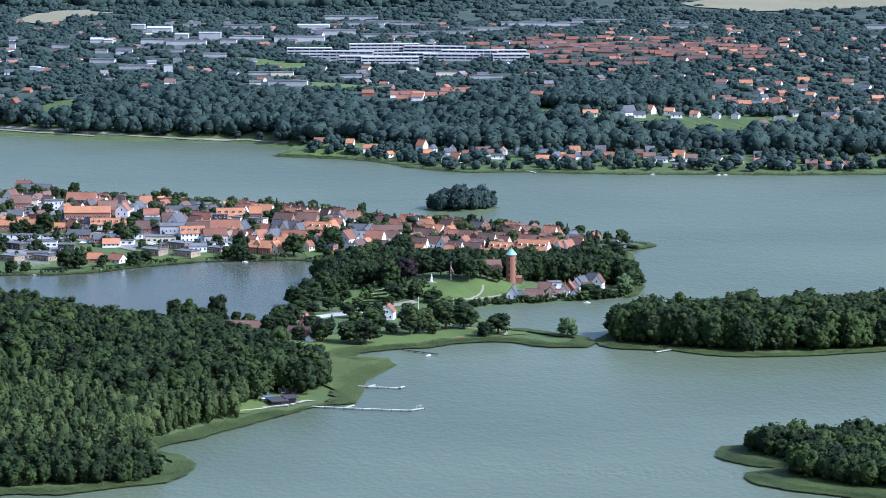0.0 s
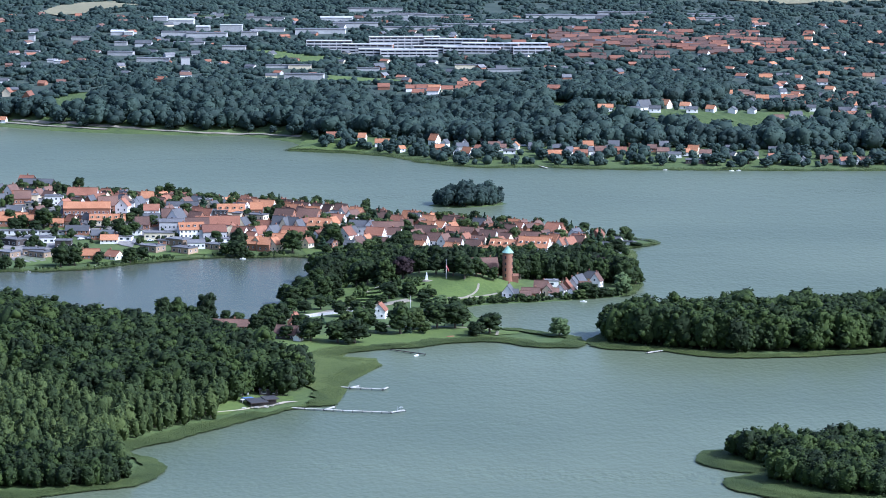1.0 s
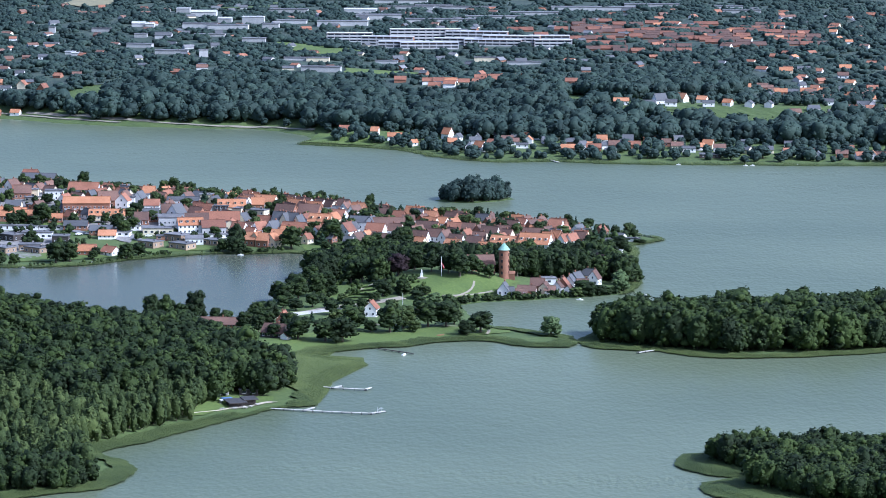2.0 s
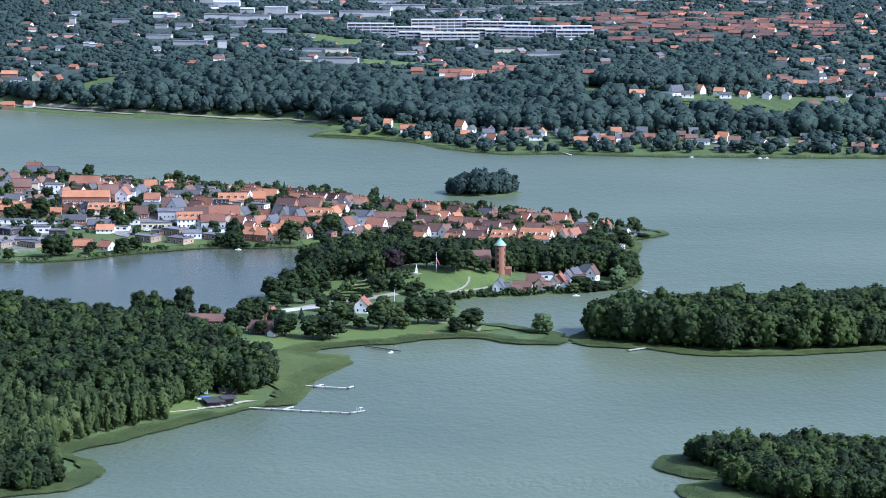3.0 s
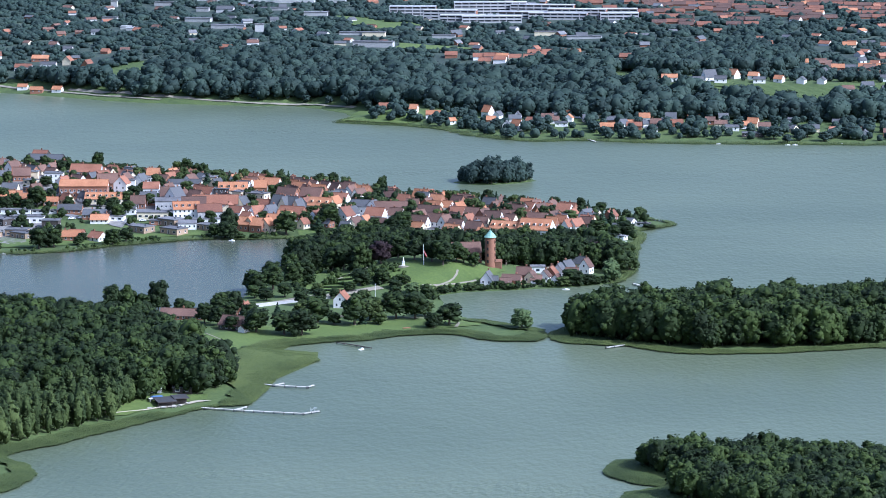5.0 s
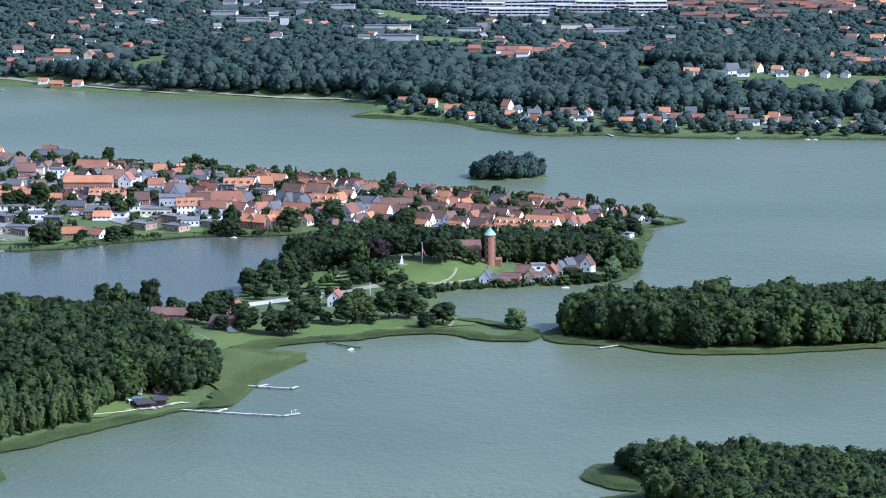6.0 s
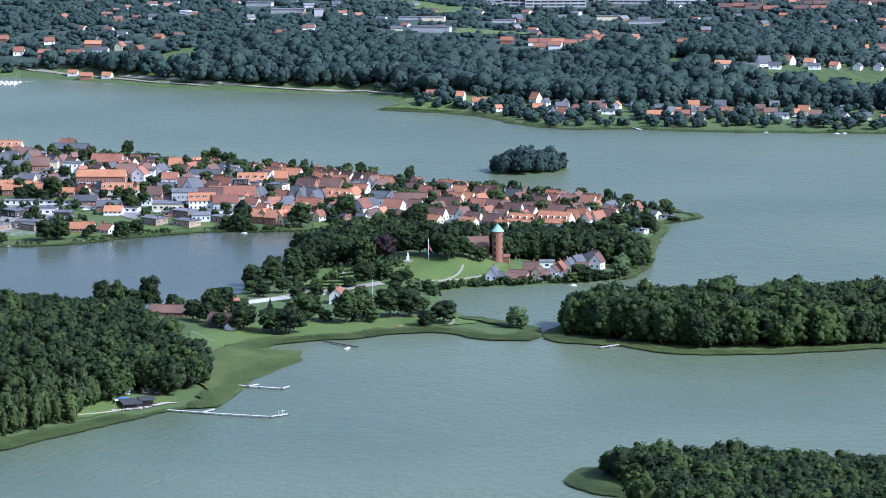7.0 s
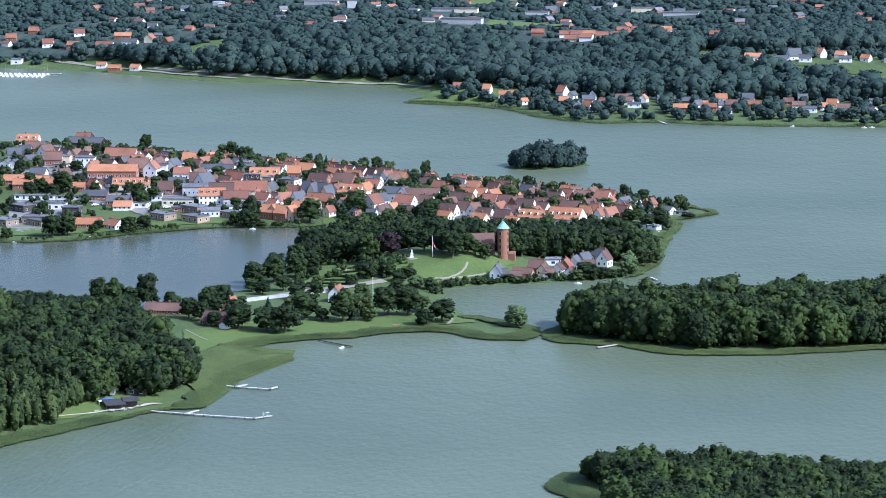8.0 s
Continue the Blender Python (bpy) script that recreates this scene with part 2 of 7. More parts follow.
def land(x, y):
    """Height of the ground over the lake, and metres to the nearest shore."""
    x, y = np.asarray(x, float), np.asarray(y, float)
    wob = 1.8 * ripple(x, y, 11.0) + 0.8 * ripple(x, y, 4.0, 1.0)
    main = np.minimum(signed(SHORE_MAIN + SHORE_TOWN, x, y), -signed(SHORE_LAKE, x, y)) + 0.7 * wob
    isle, near, holm = signed(SHORE_ISLE, x, y) + 0.7 * wob, signed(SHORE_NEAR, x, y) + 0.6 * wob, signed(SHORE_HOLM, x, y) + 0.6 * wob
    far = signed(SHORE_FAR, x, y) + 1.3 * wob
    d = np.maximum.reduce([main, isle, near, holm, far])
    z = np.where(d > 0, 0.7 * ease(d, 0, 7) + 0.9 * ease(d, 8, 40), np.maximum(0.25 * d, -3))
    # the wooded hill, the castle mound and the ridge that the town climbs
    z = z + 13.5 * np.exp(-(((x + 237) / 85) ** 2) - ((y - 1454) / 130) ** 2) * ease(main, 0, 47)
    z = z + 10.5 * np.exp(-(((x + 28) / 40) ** 2) - ((y - 1785) / 38) ** 2) * ease(main, 0, 28)
    top = np.interp(x, [-457, -304, -272, -149, -41, 37, 83], [16, 14, 12.5, 10, 4.5, 2.2, 0])
    ridge = np.interp(x, [-272, -149, -41, 37], [2060, 2050, 2017, 1981])
    z = z + top * np.exp(-(((y - ridge) / np.where(y < ridge, 72, np.interp(x, [-330, -180, -100], [130, 72, 44]))) ** 2)) * ease(main, 0, 24) * (y > 1825)
    z = z + np.interp(x, [-420, -255, -235, -205, -172, -125], [18, 13, 9, 4.5, 2.0, 0]) * np.exp(-(((y - 1545) / 72) ** 2)) * ease(main, 0, 45)
    east = np.interp(far, [0, 25, 80, 120, 190, 300, 500, 650, 850, 1300, 2600, 5500], [0, 0.4, 4, 7, 24, 26, 31, 38, 37, 33, 60, 160])
    west = np.interp(far, [0, 15, 45, 100, 180, 330, 650, 1000, 1300, 2600, 5500], [0, 1.5, 11, 19, 26, 27, 37, 36, 24, 60, 160])
    mix = ease(x, -182, -49)
    z = z + np.where(far > 0, east * mix + west * (1 - mix) + ease(far, 120, 316) * 2.0 * ripple(x, y, 126.0, 2.0), 0)
    return z, d


def height(x, y):
    return land(x, y)[0]


def sheet(name, xs, ys, mat):
    X, Y = np.meshgrid(xs, ys)
    Z = np.concatenate([land(X[i:i + 60], Y[i:i + 60])[0] for i in range(0, len(ys), 60)])
    nx, ny = len(xs), len(ys)
    at = np.arange(nx * ny).reshape(ny, nx)
    quads = np.stack([at[:-1, :-1], at[:-1, 1:], at[1:, 1:], at[1:, :-1]], -1).reshape(-1, 4)
    return quick_mesh(name, np.stack([X, Y, Z], -1).reshape(-1, 3), quads, mat)


def quick_mesh(name, verts, faces, mats, smooth=False, slots=None, tone=None):
    """A mesh object from arrays of places and of equal-sided faces."""
    verts, faces = np.asarray(verts, np.float32), np.asarray(faces, np.int32)
    me = bpy.data.meshes.new(name)
    me.vertices.add(len(verts))
    me.vertices.foreach_set("co", verts.ravel())
    k = faces.shape[1]
    me.loops.add(faces.size)
    me.loops.foreach_set("vertex_index", faces.ravel())
    me.polygons.add(len(faces))
    me.polygons.foreach_set("loop_start", np.arange(0, faces.size, k, dtype=np.int32))
    me.polygons.foreach_set("loop_total", np.full(len(faces), k, np.int32))
    for m in mats if isinstance(mats, (list, tuple)) else [mats]:
        me.materials.append(m)
    if slots is not None:
        me.polygons.foreach_set("material_index", np.asarray(slots, np.int32))
    me.polygons.foreach_set("use_smooth", np.full(len(faces), smooth))
    if tone is not None:
        me.attributes.new("tone", "FLOAT", "FACE").data.foreach_set("value", np.asarray(tone, np.float32))
    me.update(calc_edges=True)
    return new(name, me)


def steps(*spans):
    """Grid lines: (from, to, step) span after span."""
    return np.unique(np.concatenate([np.linspace(a, b, max(2, round((b - a) / s) + 1)) for a, b, s in spans]))


ground = sheet("ground", steps((-5000, -950, 160), (-950, -490, 12), (-490, 330, 5.2), (330, 710, 12), (710, 5000, 160)),
               steps((-2400, 840, 160), (840, 1130, 12), (1130, 2130, 5.0), (2130, 2360, 12), (2360, 2760, 7), (2760, 3450, 16), (3450, 4900, 30), (4900, 8000, 160)), GRASS)
tagged(ground, "green grassy land rising from the lake shores", "ground", kind="structure")
wm = bmesh.new()
for v in ((-5000, -2400), (5000, -2400), (5000, 3000), (-5000, 3000)):
    wm.verts.new((*v, 0.0))
wm.faces.new(wm.verts)
wme = bpy.data.meshes.new("water")
wm.to_mesh(wme)
wme.materials.append(WATER)
pond = bmesh.new()
for i in range(len(SHORE_LAKE)):
    (ax, ay), (bx, by), (cx, cy) = SHORE_LAKE[i - 1], SHORE_LAKE[i], SHORE_LAKE[(i + 1) % len(SHORE_LAKE)]
    side = Vector((cy - ay, ax - cx)).normalized() * -6
    pond.verts.new((bx + side.x, by + side.y, 0.05))
pond.faces.new(pond.verts)
pme = bpy.data.meshes.new("pond")
pond.to_mesh(pme)
pond.free()
pme.materials.append(POND)
tagged(new("pond", pme), "dark calm water of the small lake behind the causeway", "water", kind="structure")
water = tagged(new("water", wme), "grey-green rippled lake water reflecting the sky", "water", kind="structure")



# ---- shared makers ----
def part(name, bm, mat, parent=None, label=""):
    me = bpy.data.meshes.new(name)
    bm.to_mesh(me)
    bm.free()
    for m in mat if isinstance(mat, (list, tuple)) else [mat]:
        me.materials.append(m)
    ob = new(name, me)
    ob.parent = parent
    return tagged(ob, label)


def thing(name, x, y, z, turn=0.0, label="", category="", group=""):
    ob = new(name)
    ob.matrix_basis = pose(x, y, z, 0, 0, turn)
    return tagged(ob, label, category, group)


def box(bm, cx, cy, z0, sx, sy, sz):
    m = Matrix.Translation((cx, cy, z0 + sz / 2)) @ Matrix.Diagonal((sx, sy, sz, 1))
    return bmesh.ops.create_cube(bm, size=1, matrix=m)["verts"]


def tube(bm, x, y, z0, r0, r1, h, sides=12):
    return bmesh.ops.create_cone(bm, cap_ends=True, segments=sides, radius1=r0, radius2=r1, depth=h, matrix=Matrix.Translation((x, y, z0 + h / 2)))["verts"]


def ico(level):
    bm = bmesh.new()
    bmesh.ops.create_icosphere(bm, subdivisions=level, radius=1)
    v = np.array([w.co[:] for w in bm.verts])
    f = np.array([[w.index for w in face.verts] for face in bm.faces])
    bm.free()
    return v, f


ICO = {1: ico(1), 2: ico(2)}


def crown_arrays(rng, radius, low, high, lobes, level, leaves, leaf, kind="dome"):
    """Places and triangles of a crown: uneven lobes set on limbs, with loose leaf clumps standing out all over."""
    V, F, count = [], [], 0
    centres = []
    for i in range(lobes):
        bv, bf = ICO[max(level, 1) + (level == 1 and i == 0)]
        u = (i + 0.5) / lobes
        if kind == "canopy":
            k = 0.14 + 0.78 * u
            h = low + (high - low) * k
            reach = radius * 0.80 * math.sqrt(max(0.0, 1 - (1.2 * (k - 0.28)) ** 2)) * rng.uniform(0.75, 1.0)
            size = radius * rng.uniform(0.23, 0.35)
        elif kind in ("dome", "mass"):
            h = low + (high - low) * (0.08 + 0.80 * (u * 0.75 + 0.25 * rng.random()))
            k = (h - low) / (high - low)
            reach = radius * 0.74 * math.sqrt(max(0.05, 1 - (1.5 * (k - 0.34)) ** 2)) * rng.uniform(0.6, 1.0)
            size = radius * rng.uniform(0.30, 0.46)
        elif kind == "spire":
            h = low + (high - low) * u
            reach = radius * (1 - u) * 0.45
            size = radius * (0.75 - 0.62 * u)
        else:
            h = low + (high - low) * (0.05 + 0.85 * u)
            reach = radius * 0.55 * (1 - abs(u - 0.4)) * rng.uniform(0.4, 1)
            size = radius * rng.uniform(0.36, 0.55) * (1.15 - 0.55 * u)
        a = i * 2.4 + rng.uniform(-0.4, 0.4)
        if i == 0 and kind in ("dome", "mass", "canopy"):
            h, reach, size = (low + high) / 2, 0, radius * {"dome": 0.66, "canopy": 0.78, "mass": 0.92}[kind]
        c = np.array([reach * math.cos(a), reach * math.sin(a), h])
        s = np.array([size * rng.uniform(0.9, 1.15), size * rng.uniform(0.9, 1.15), size * rng.uniform(0.85, 1.1) * (1.5 if kind == "birch" else 1)])
        if i == 0 and kind in ("dome", "mass", "canopy"):
            s[2] = (high - low) * (0.42 if kind == "dome" else 0.5)
        bump = 1 + 0.16 * rng.standard_normal(len(bv)).clip(-1.6, 1.6)
        V.append(c + bv * s * 0.86 * bump[:, None])
        F.append(bf + count)
        count += len(bv)
        centres.append((c, s))
    if leaves:
        # leaf sprays: small folded leaves of foliage that lie on the lobes like shingles and droop at the sides
        weight = np.array([s.prod() ** 0.667 for _, s in centres])
        pick = rng.choice(lobes, leaves, p=weight / weight.sum())
        C, S = np.array([centres[i][0] for i in pick]), np.array([centres[i][1] for i in pick])
        d = rng.standard_normal((leaves, 3))
        d[:, 2] += 0.45
        d /= np.linalg.norm(d, axis=1)[:, None]
        at = C + d * S * rng.uniform(0.84, 1.06, (leaves, 1))
        n = d * 0.55 + np.array([0, 0, 0.55]) + 0.30 * rng.standard_normal((leaves, 3))
        n /= np.linalg.norm(n, axis=1)[:, None]
        e1 = np.cross(n, rng.standard_normal((leaves, 3)))
        e1 /= np.linalg.norm(e1, axis=1)[:, None]
        e2 = np.cross(n, e1)
        size = leaf * rng.uniform(0.55, 1.35, (leaves, 1))
        droop = (0.0, 0.45, 0.1, 0.45)
        rim = [at + (e1 * math.cos(k * 1.5708) + e2 * math.sin(k * 1.5708)) * size * rng.uniform(0.6, 1.3, (leaves, 1)) - n * size * droop[k] * rng.uniform(0.4, 1.5, (leaves, 1)) for k in range(4)]
        V.append(np.stack(rim, 1).reshape(-1, 3))
        fold = np.array([[0, 1, 2], [0, 2, 3]])
        F.append((fold[None] + 4 * np.arange(leaves)[:, None, None]).reshape(-1, 3) + count)
    return np.concatenate(V), np.concatenate(F)


def trunk_bm(h, r, limbs=4, seed=0):
    """A tapered trunk with a flared foot and rising limbs."""
    rnd = random.Random(seed)
    bm = bmesh.new()
    tube(bm, 0, 0, -0.6, r * 1.5, r, 1.6, 8)
    tube(bm, 0, 0, 1.0, r, r * 0.55, h - 1.0, 8)
    for i in range(limbs):
        a = i * 2.4 + rnd.random()
        lean = Matrix.Translation((0, 0, h * rnd.uniform(0.5, 0.85))) @ Euler((0, radians(rnd.uniform(35, 60)), a)).to_matrix().to_4x4()
        bmesh.ops.create_cone(bm, cap_ends=True, segments=5, radius1=r * 0.45, radius2=r * 0.15, depth=h * 0.6, matrix=lean @ Matrix.Translation((0, 0, h * 0.3)))
    return bm


def inside(poly, x, y):
    return signed(poly, np.asarray(x, float), np.asarray(y, float)) > 0


def scatter(poly, gap, seed):
    """Jittered places inside an outline."""
    rng = np.random.default_rng(seed)
    p = np.array(poly, float)
    lo, hi = p.min(0), p.max(0)
    X, Y = np.meshgrid(np.arange(lo[0], hi[0], gap), np.arange(lo[1], hi[1], gap * 0.87))
    X[1::2] += gap / 2
    X, Y = X.ravel() + rng.uniform(-0.36, 0.36, X.size) * gap, Y.ravel() + rng.uniform(-0.36, 0.36, X.size) * gap
    keep = inside(poly, X, Y)
    return X[keep], Y[keep], rng


def planted(name, x, y, variants, sizes, rng, mats, label, category, sink=0.3):
    """Many plants joined into one object: each a turned and scaled copy of a variant's (places, triangles, slots)."""
    z = height(x, y)
    V, F, S, N, count = [], [], [], [], 0
    which = rng.integers(0, len(variants), len(x))
    for i in range(len(x)):
        v, f, s = variants[which[i]]
        a, k = rng.uniform(0, 6.283), sizes[i]
        c, n = math.cos(a) * k * rng.uniform(0.9, 1.12), math.sin(a) * k * rng.uniform(0.9, 1.12)
        w = np.empty_like(v)
        w[:, 0], w[:, 1], w[:, 2] = v[:, 0] * c - v[:, 1] * n + x[i], v[:, 0] * n + v[:, 1] * c + y[i], v[:, 2] * k + z[i] - sink
        V.append(w), F.append(f + count), S.append(s), N.append(np.full(len(f), rng.uniform(-0.5, 0.5)))
        count += len(v)
    ob = quick_mesh(name, np.concatenate(V), np.concatenate(F), mats, True, np.concatenate(S), np.concatenate(N))
    return tagged(ob, label, category, kind="stuff")


def variants(kind, number, seed, radius, low, high, lobes, level, leaves, leaf, stem=0.25):
    """Crowns with a plain stem each, for woods."""
    rng, out = np.random.default_rng(seed), []
    for i in range(number):
        r, h = radius * rng.uniform(0.85, 1.15), high * rng.uniform(0.88, 1.1)
        v, f = crown_arrays(rng, r, low, h, lobes, level, leaves, leaf, kind)
        slot = np.zeros(len(f), int)
        ring = np.array([[math.cos(a) * stem, math.sin(a) * stem] for a in (0, 2.094, 4.189)])
        sv = np.concatenate([np.c_[ring, np.zeros(3)], np.c_[ring * 0.6, np.full(3, (low + h) / 2)]])
        sf = np.array([[0, 1, 4], [0, 4, 3], [1, 2, 5], [1, 5, 4], [2, 0, 3], [2, 3, 5]])
        out.append((np.concatenate([v, sv]), np.concatenate([f, sf + len(v)]), np.concatenate([slot, np.ones(6, int)])))
    return out



# ---- woods ----
BEECH = variants("canopy", 12, 1, 5.9, 0.2, 14.6, 16, 1, 300, 0.62)
BIRCH = variants("canopy", 9, 2, 2.9, 0.4, 12.4, 7, 1, 140, 0.44)
BEECH_FAR = variants("mass", 12, 3, 7.2, 0.0, 13.5, 12, 1, 80, 0.88)
ALDER = variants("canopy", 9, 4, 3.9, 0.3, 10.3, 9, 1, 190, 0.46)
TINY = variants("dome", 9, 5, 4.0, 0.0, 8, 4, 1, 24, 0.76)
HEDGE = variants("mass", 9, 6, 7.4, -1.0, 5.2, 6, 0, 9, 0.85)


def wood(name, poly, gap, kinds, seed, label, mats=(LEAF, BARK), low=0.72, high=1.3, keep=None, ceiling=None):
    x, y, rng = scatter(poly, gap, seed)
    if keep is not None:
        k = keep(x, y)
        x, y = x[k], y[k]
    d = land(x, y)[1]
    x, y, d = x[d > 2.8], y[d > 2.8], d[d > 2.8]
    size = rng.uniform(low, high, len(x)) * np.where(d < 10, 0.8, 1.0)
    if ceiling is not None:
        size = np.minimum(size, ceiling(x, y) * rng.uniform(0.8, 1.0, len(x)))
    return planted(name, x, y, kinds, size, rng, list(mats), label, "wood")


WOOD_WEST = [(-268, 1188), (-229, 1241), (-174, 1249), (-144, 1257), (-136, 1268), (-146, 1308), (-153, 1331), (-144, 1350), (-134, 1368), (-123, 1387), (-114, 1399), (-116, 1420), (-107, 1442), (-94, 1449), (-80, 1459), (-80, 1481), (-87, 1500), (-100, 1520), (-117, 1555), (-134, 1593), (-142, 1636), (-168, 1642), (-233, 1636), (-270, 1635)]


def birches(x, y):
    """Where birches take the place of beeches: the low corner and the strip along the shore."""
    return (x >= -222) & ((y - 1351 <= -0.75 * (x + 136) + 10) | ((land(x, y)[1] < 40) & (y < 1432)))


def corner(x, y):
    return y <= 1262 - 0.1 * x


wood("beech_wood", WOOD_WEST, 8.3, BEECH, 11, "dense dark green beech wood covering the hill by the lake", keep=lambda x, y: ~birches(x, y),
     ceiling=lambda x, y: np.interp(y, [1530, 1580, 1620, 1660], [1.3, 1.0, 0.72, 0.6]))
wood("birch_wood", WOOD_WEST, 4.9, BIRCH, 12, "pale green birches and alders along the lake shore", (LEAF_PALE, BARK), low=0.6, high=1.25, keep=lambda x, y: birches(x, y) & ~corner(x, y))
wood("shore_wood", WOOD_WEST, 5.0, ALDER, 19, "dark green alders at the reedy shore", keep=lambda x, y: birches(x, y) & corner(x, y))
WOOD_ISLE = [(49, 1631), (55, 1615), (72, 1606), (89, 1599), (114, 1586), (137, 1586), (165, 1593), (199, 1606), (219, 1624), (219, 1652), (219, 1719), (215, 1697), (153, 1675), (107, 1665), (76, 1656), (57, 1644)]
wood("island_wood", WOOD_ISLE, 7.4, BEECH, 13, "dark green beech wood filling the flat island", low=0.95, high=1.35)
WOOD_NEAR = [(103, 1342), (101, 1324), (108, 1313), (119, 1307), (121, 1294), (111, 1287), (122, 1268), (141, 1253), (176, 1247), (221, 1247), (221, 1266), (221, 1328), (176, 1342), (129, 1343)]
wood("alder_wood", WOOD_NEAR, 5.4, ALDER, 14, "green alders crowding the low reedy island", low=0.9, high=1.35)
# the islet takes the leaf colours with haze mixed in
wood("holm_wood", SHORE_HOLM, 5.1, ALDER, 15, "haze-tinted dark green trees filling the small round islet", (LEAF_HAZED, BARK), low=0.9, high=1.6)
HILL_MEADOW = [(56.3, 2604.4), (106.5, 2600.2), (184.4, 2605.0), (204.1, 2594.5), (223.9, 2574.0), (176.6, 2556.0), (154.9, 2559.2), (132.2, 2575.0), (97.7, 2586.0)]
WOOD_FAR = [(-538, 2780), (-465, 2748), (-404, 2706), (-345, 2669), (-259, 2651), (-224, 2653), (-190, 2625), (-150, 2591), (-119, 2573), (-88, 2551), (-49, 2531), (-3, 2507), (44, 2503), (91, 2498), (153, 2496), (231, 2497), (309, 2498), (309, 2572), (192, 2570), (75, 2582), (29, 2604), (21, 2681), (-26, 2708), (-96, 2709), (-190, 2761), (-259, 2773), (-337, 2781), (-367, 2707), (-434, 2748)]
wood("hillside_wood", WOOD_FAR, 10.2, BEECH_FAR, 16, "haze-tinted green wood on the slope across the lake", (LEAF_HAZED, BARK), keep=lambda x, y: (signed(HILL_MEADOW, x, y) < -7) & (signed(HILL_MEADOW, x, y + 22) < 0) & (land(x, y)[1] > 17))
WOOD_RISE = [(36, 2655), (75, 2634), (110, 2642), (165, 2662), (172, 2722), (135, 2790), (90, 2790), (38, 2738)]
wood("upper_wood", WOOD_RISE, 9.6, BEECH_FAR, 18, "haze-tinted green wood behind the houses on the slope", (LEAF_HAZED, BARK), low=0.8, high=1.15)
GROVE = [(-100, 1788), (-62, 1806), (-30, 1806), (-20, 1816), (12, 1806), (66, 1816), (82, 1842), (60, 1868), (0, 1862), (-58, 1872), (-92, 1876), (-110, 1850)]
wood("castle_grove", GROVE, 7.0, BEECH, 17, "dark green grove behind the castle lawn", low=0.75, high=1.02, keep=lambda x, y: ~((np.hypot(x + 10, y - 1792) < 14) | (np.hypot(x - 4, y - 1782) < 9)))


# x, y, length, width, wall height, roof height, turn, roof, wall
CASTLE_SIDE = [
    (0.2, 1929.2, 17.1, 9, 3.7, 3.7, 4, "O", "C"),
    (-11.1, 1918.8, 7.6, 8, 2.6, 2.8, 4, "O", "C"),
    (17.9, 1923.0, 18.0, 13.5, 4.6, 5.4, -14, "O", "W"),
    (8.9, 1928.2, 5.7, 6, 4.4, 3.2, 88, "O", "C"),
    (15.5, 1962.4, 12.3, 8, 3, 3.7, 2, "D", "W"),
    (15.9, 2012.7, 9.5, 7, 2.6, 3.2, 3, "R", "B"),
    (16.7, 1986.4, 7.6, 6, 2.2, 2.8, 3, "O", "B"),
    (28.3, 2000.6, 8.5, 8, 3.3, 4.1, 5, "R", "W"),
    (26.9, 2000.4, 7.6, 6, 2.6, 2.3, 5, "O", "C"),
    (34.0, 1987.3, 7.6, 5, 3, 2.8, 95, "R", "W"),
    (34.0, 1945.9, 8.5, 5, 2.6, 3.5, 84, "R", "W"),
]
CASTLE_SIDE_B = [
    (38.4, 1948.9, 8.5, 5, 2.6, 3.5, 80, "R", "W"),
    (44.0, 2003.9, 9.5, 6, 2.2, 1.8, 0, "S", "C"),
    (49.4, 1981.6, 6.6, 5, 2.2, 1.8, -6, "S", "W"),
]
POINT_LANE = [
    (-7.1, 1998.8, 6.6, 6, 2.6, 3.2, -12, "O", "W"),
    (2.6, 1990.8, 8.5, 6, 3, 3.7, -8, "D", "W"),
    (-2.2, 1969.6, 8.5, 7, 3, 3.7, 5, "D", "B"),
    (-10.1, 1963.6, 10.4, 7, 3, 4.1, 6, "D", "W"),
    (-15.9, 1969.6, 8.5, 7, 3, 4.1, 84, "D", "B"),
    (-23.5, 1973.6, 9.5, 7, 3, 4.1, 5, "D", "B"),
    (-31.4, 1975.5, 8.5, 7, 3, 4.1, 4, "R", "W"),
    (-26.8, 2012.8, 7.6, 6, 2.6, 3.2, -4, "O", "B"),
    (-17.9, 1932.0, 9.5, 7, 3, 3.7, 4, "D", "B"),
    (-28.8, 1938.0, 8.5, 7, 3, 3.7, 4, "D", "W"),
    (65.6, 1982.9, 8.5, 6, 2.2, 1.8, -4, "S", "W"),
]
POINT_LANE_B = [
    (60.9, 1963.8, 5.7, 5, 1.9, 1.7, 8, "S", "W"),
    (74.5, 1981.2, 7.6, 4, 1.9, 0, 4, "F", "W"),
    (61.6, 1929.3, 13.3, 4, 1.8, 0, -8, "F", "W"),
]
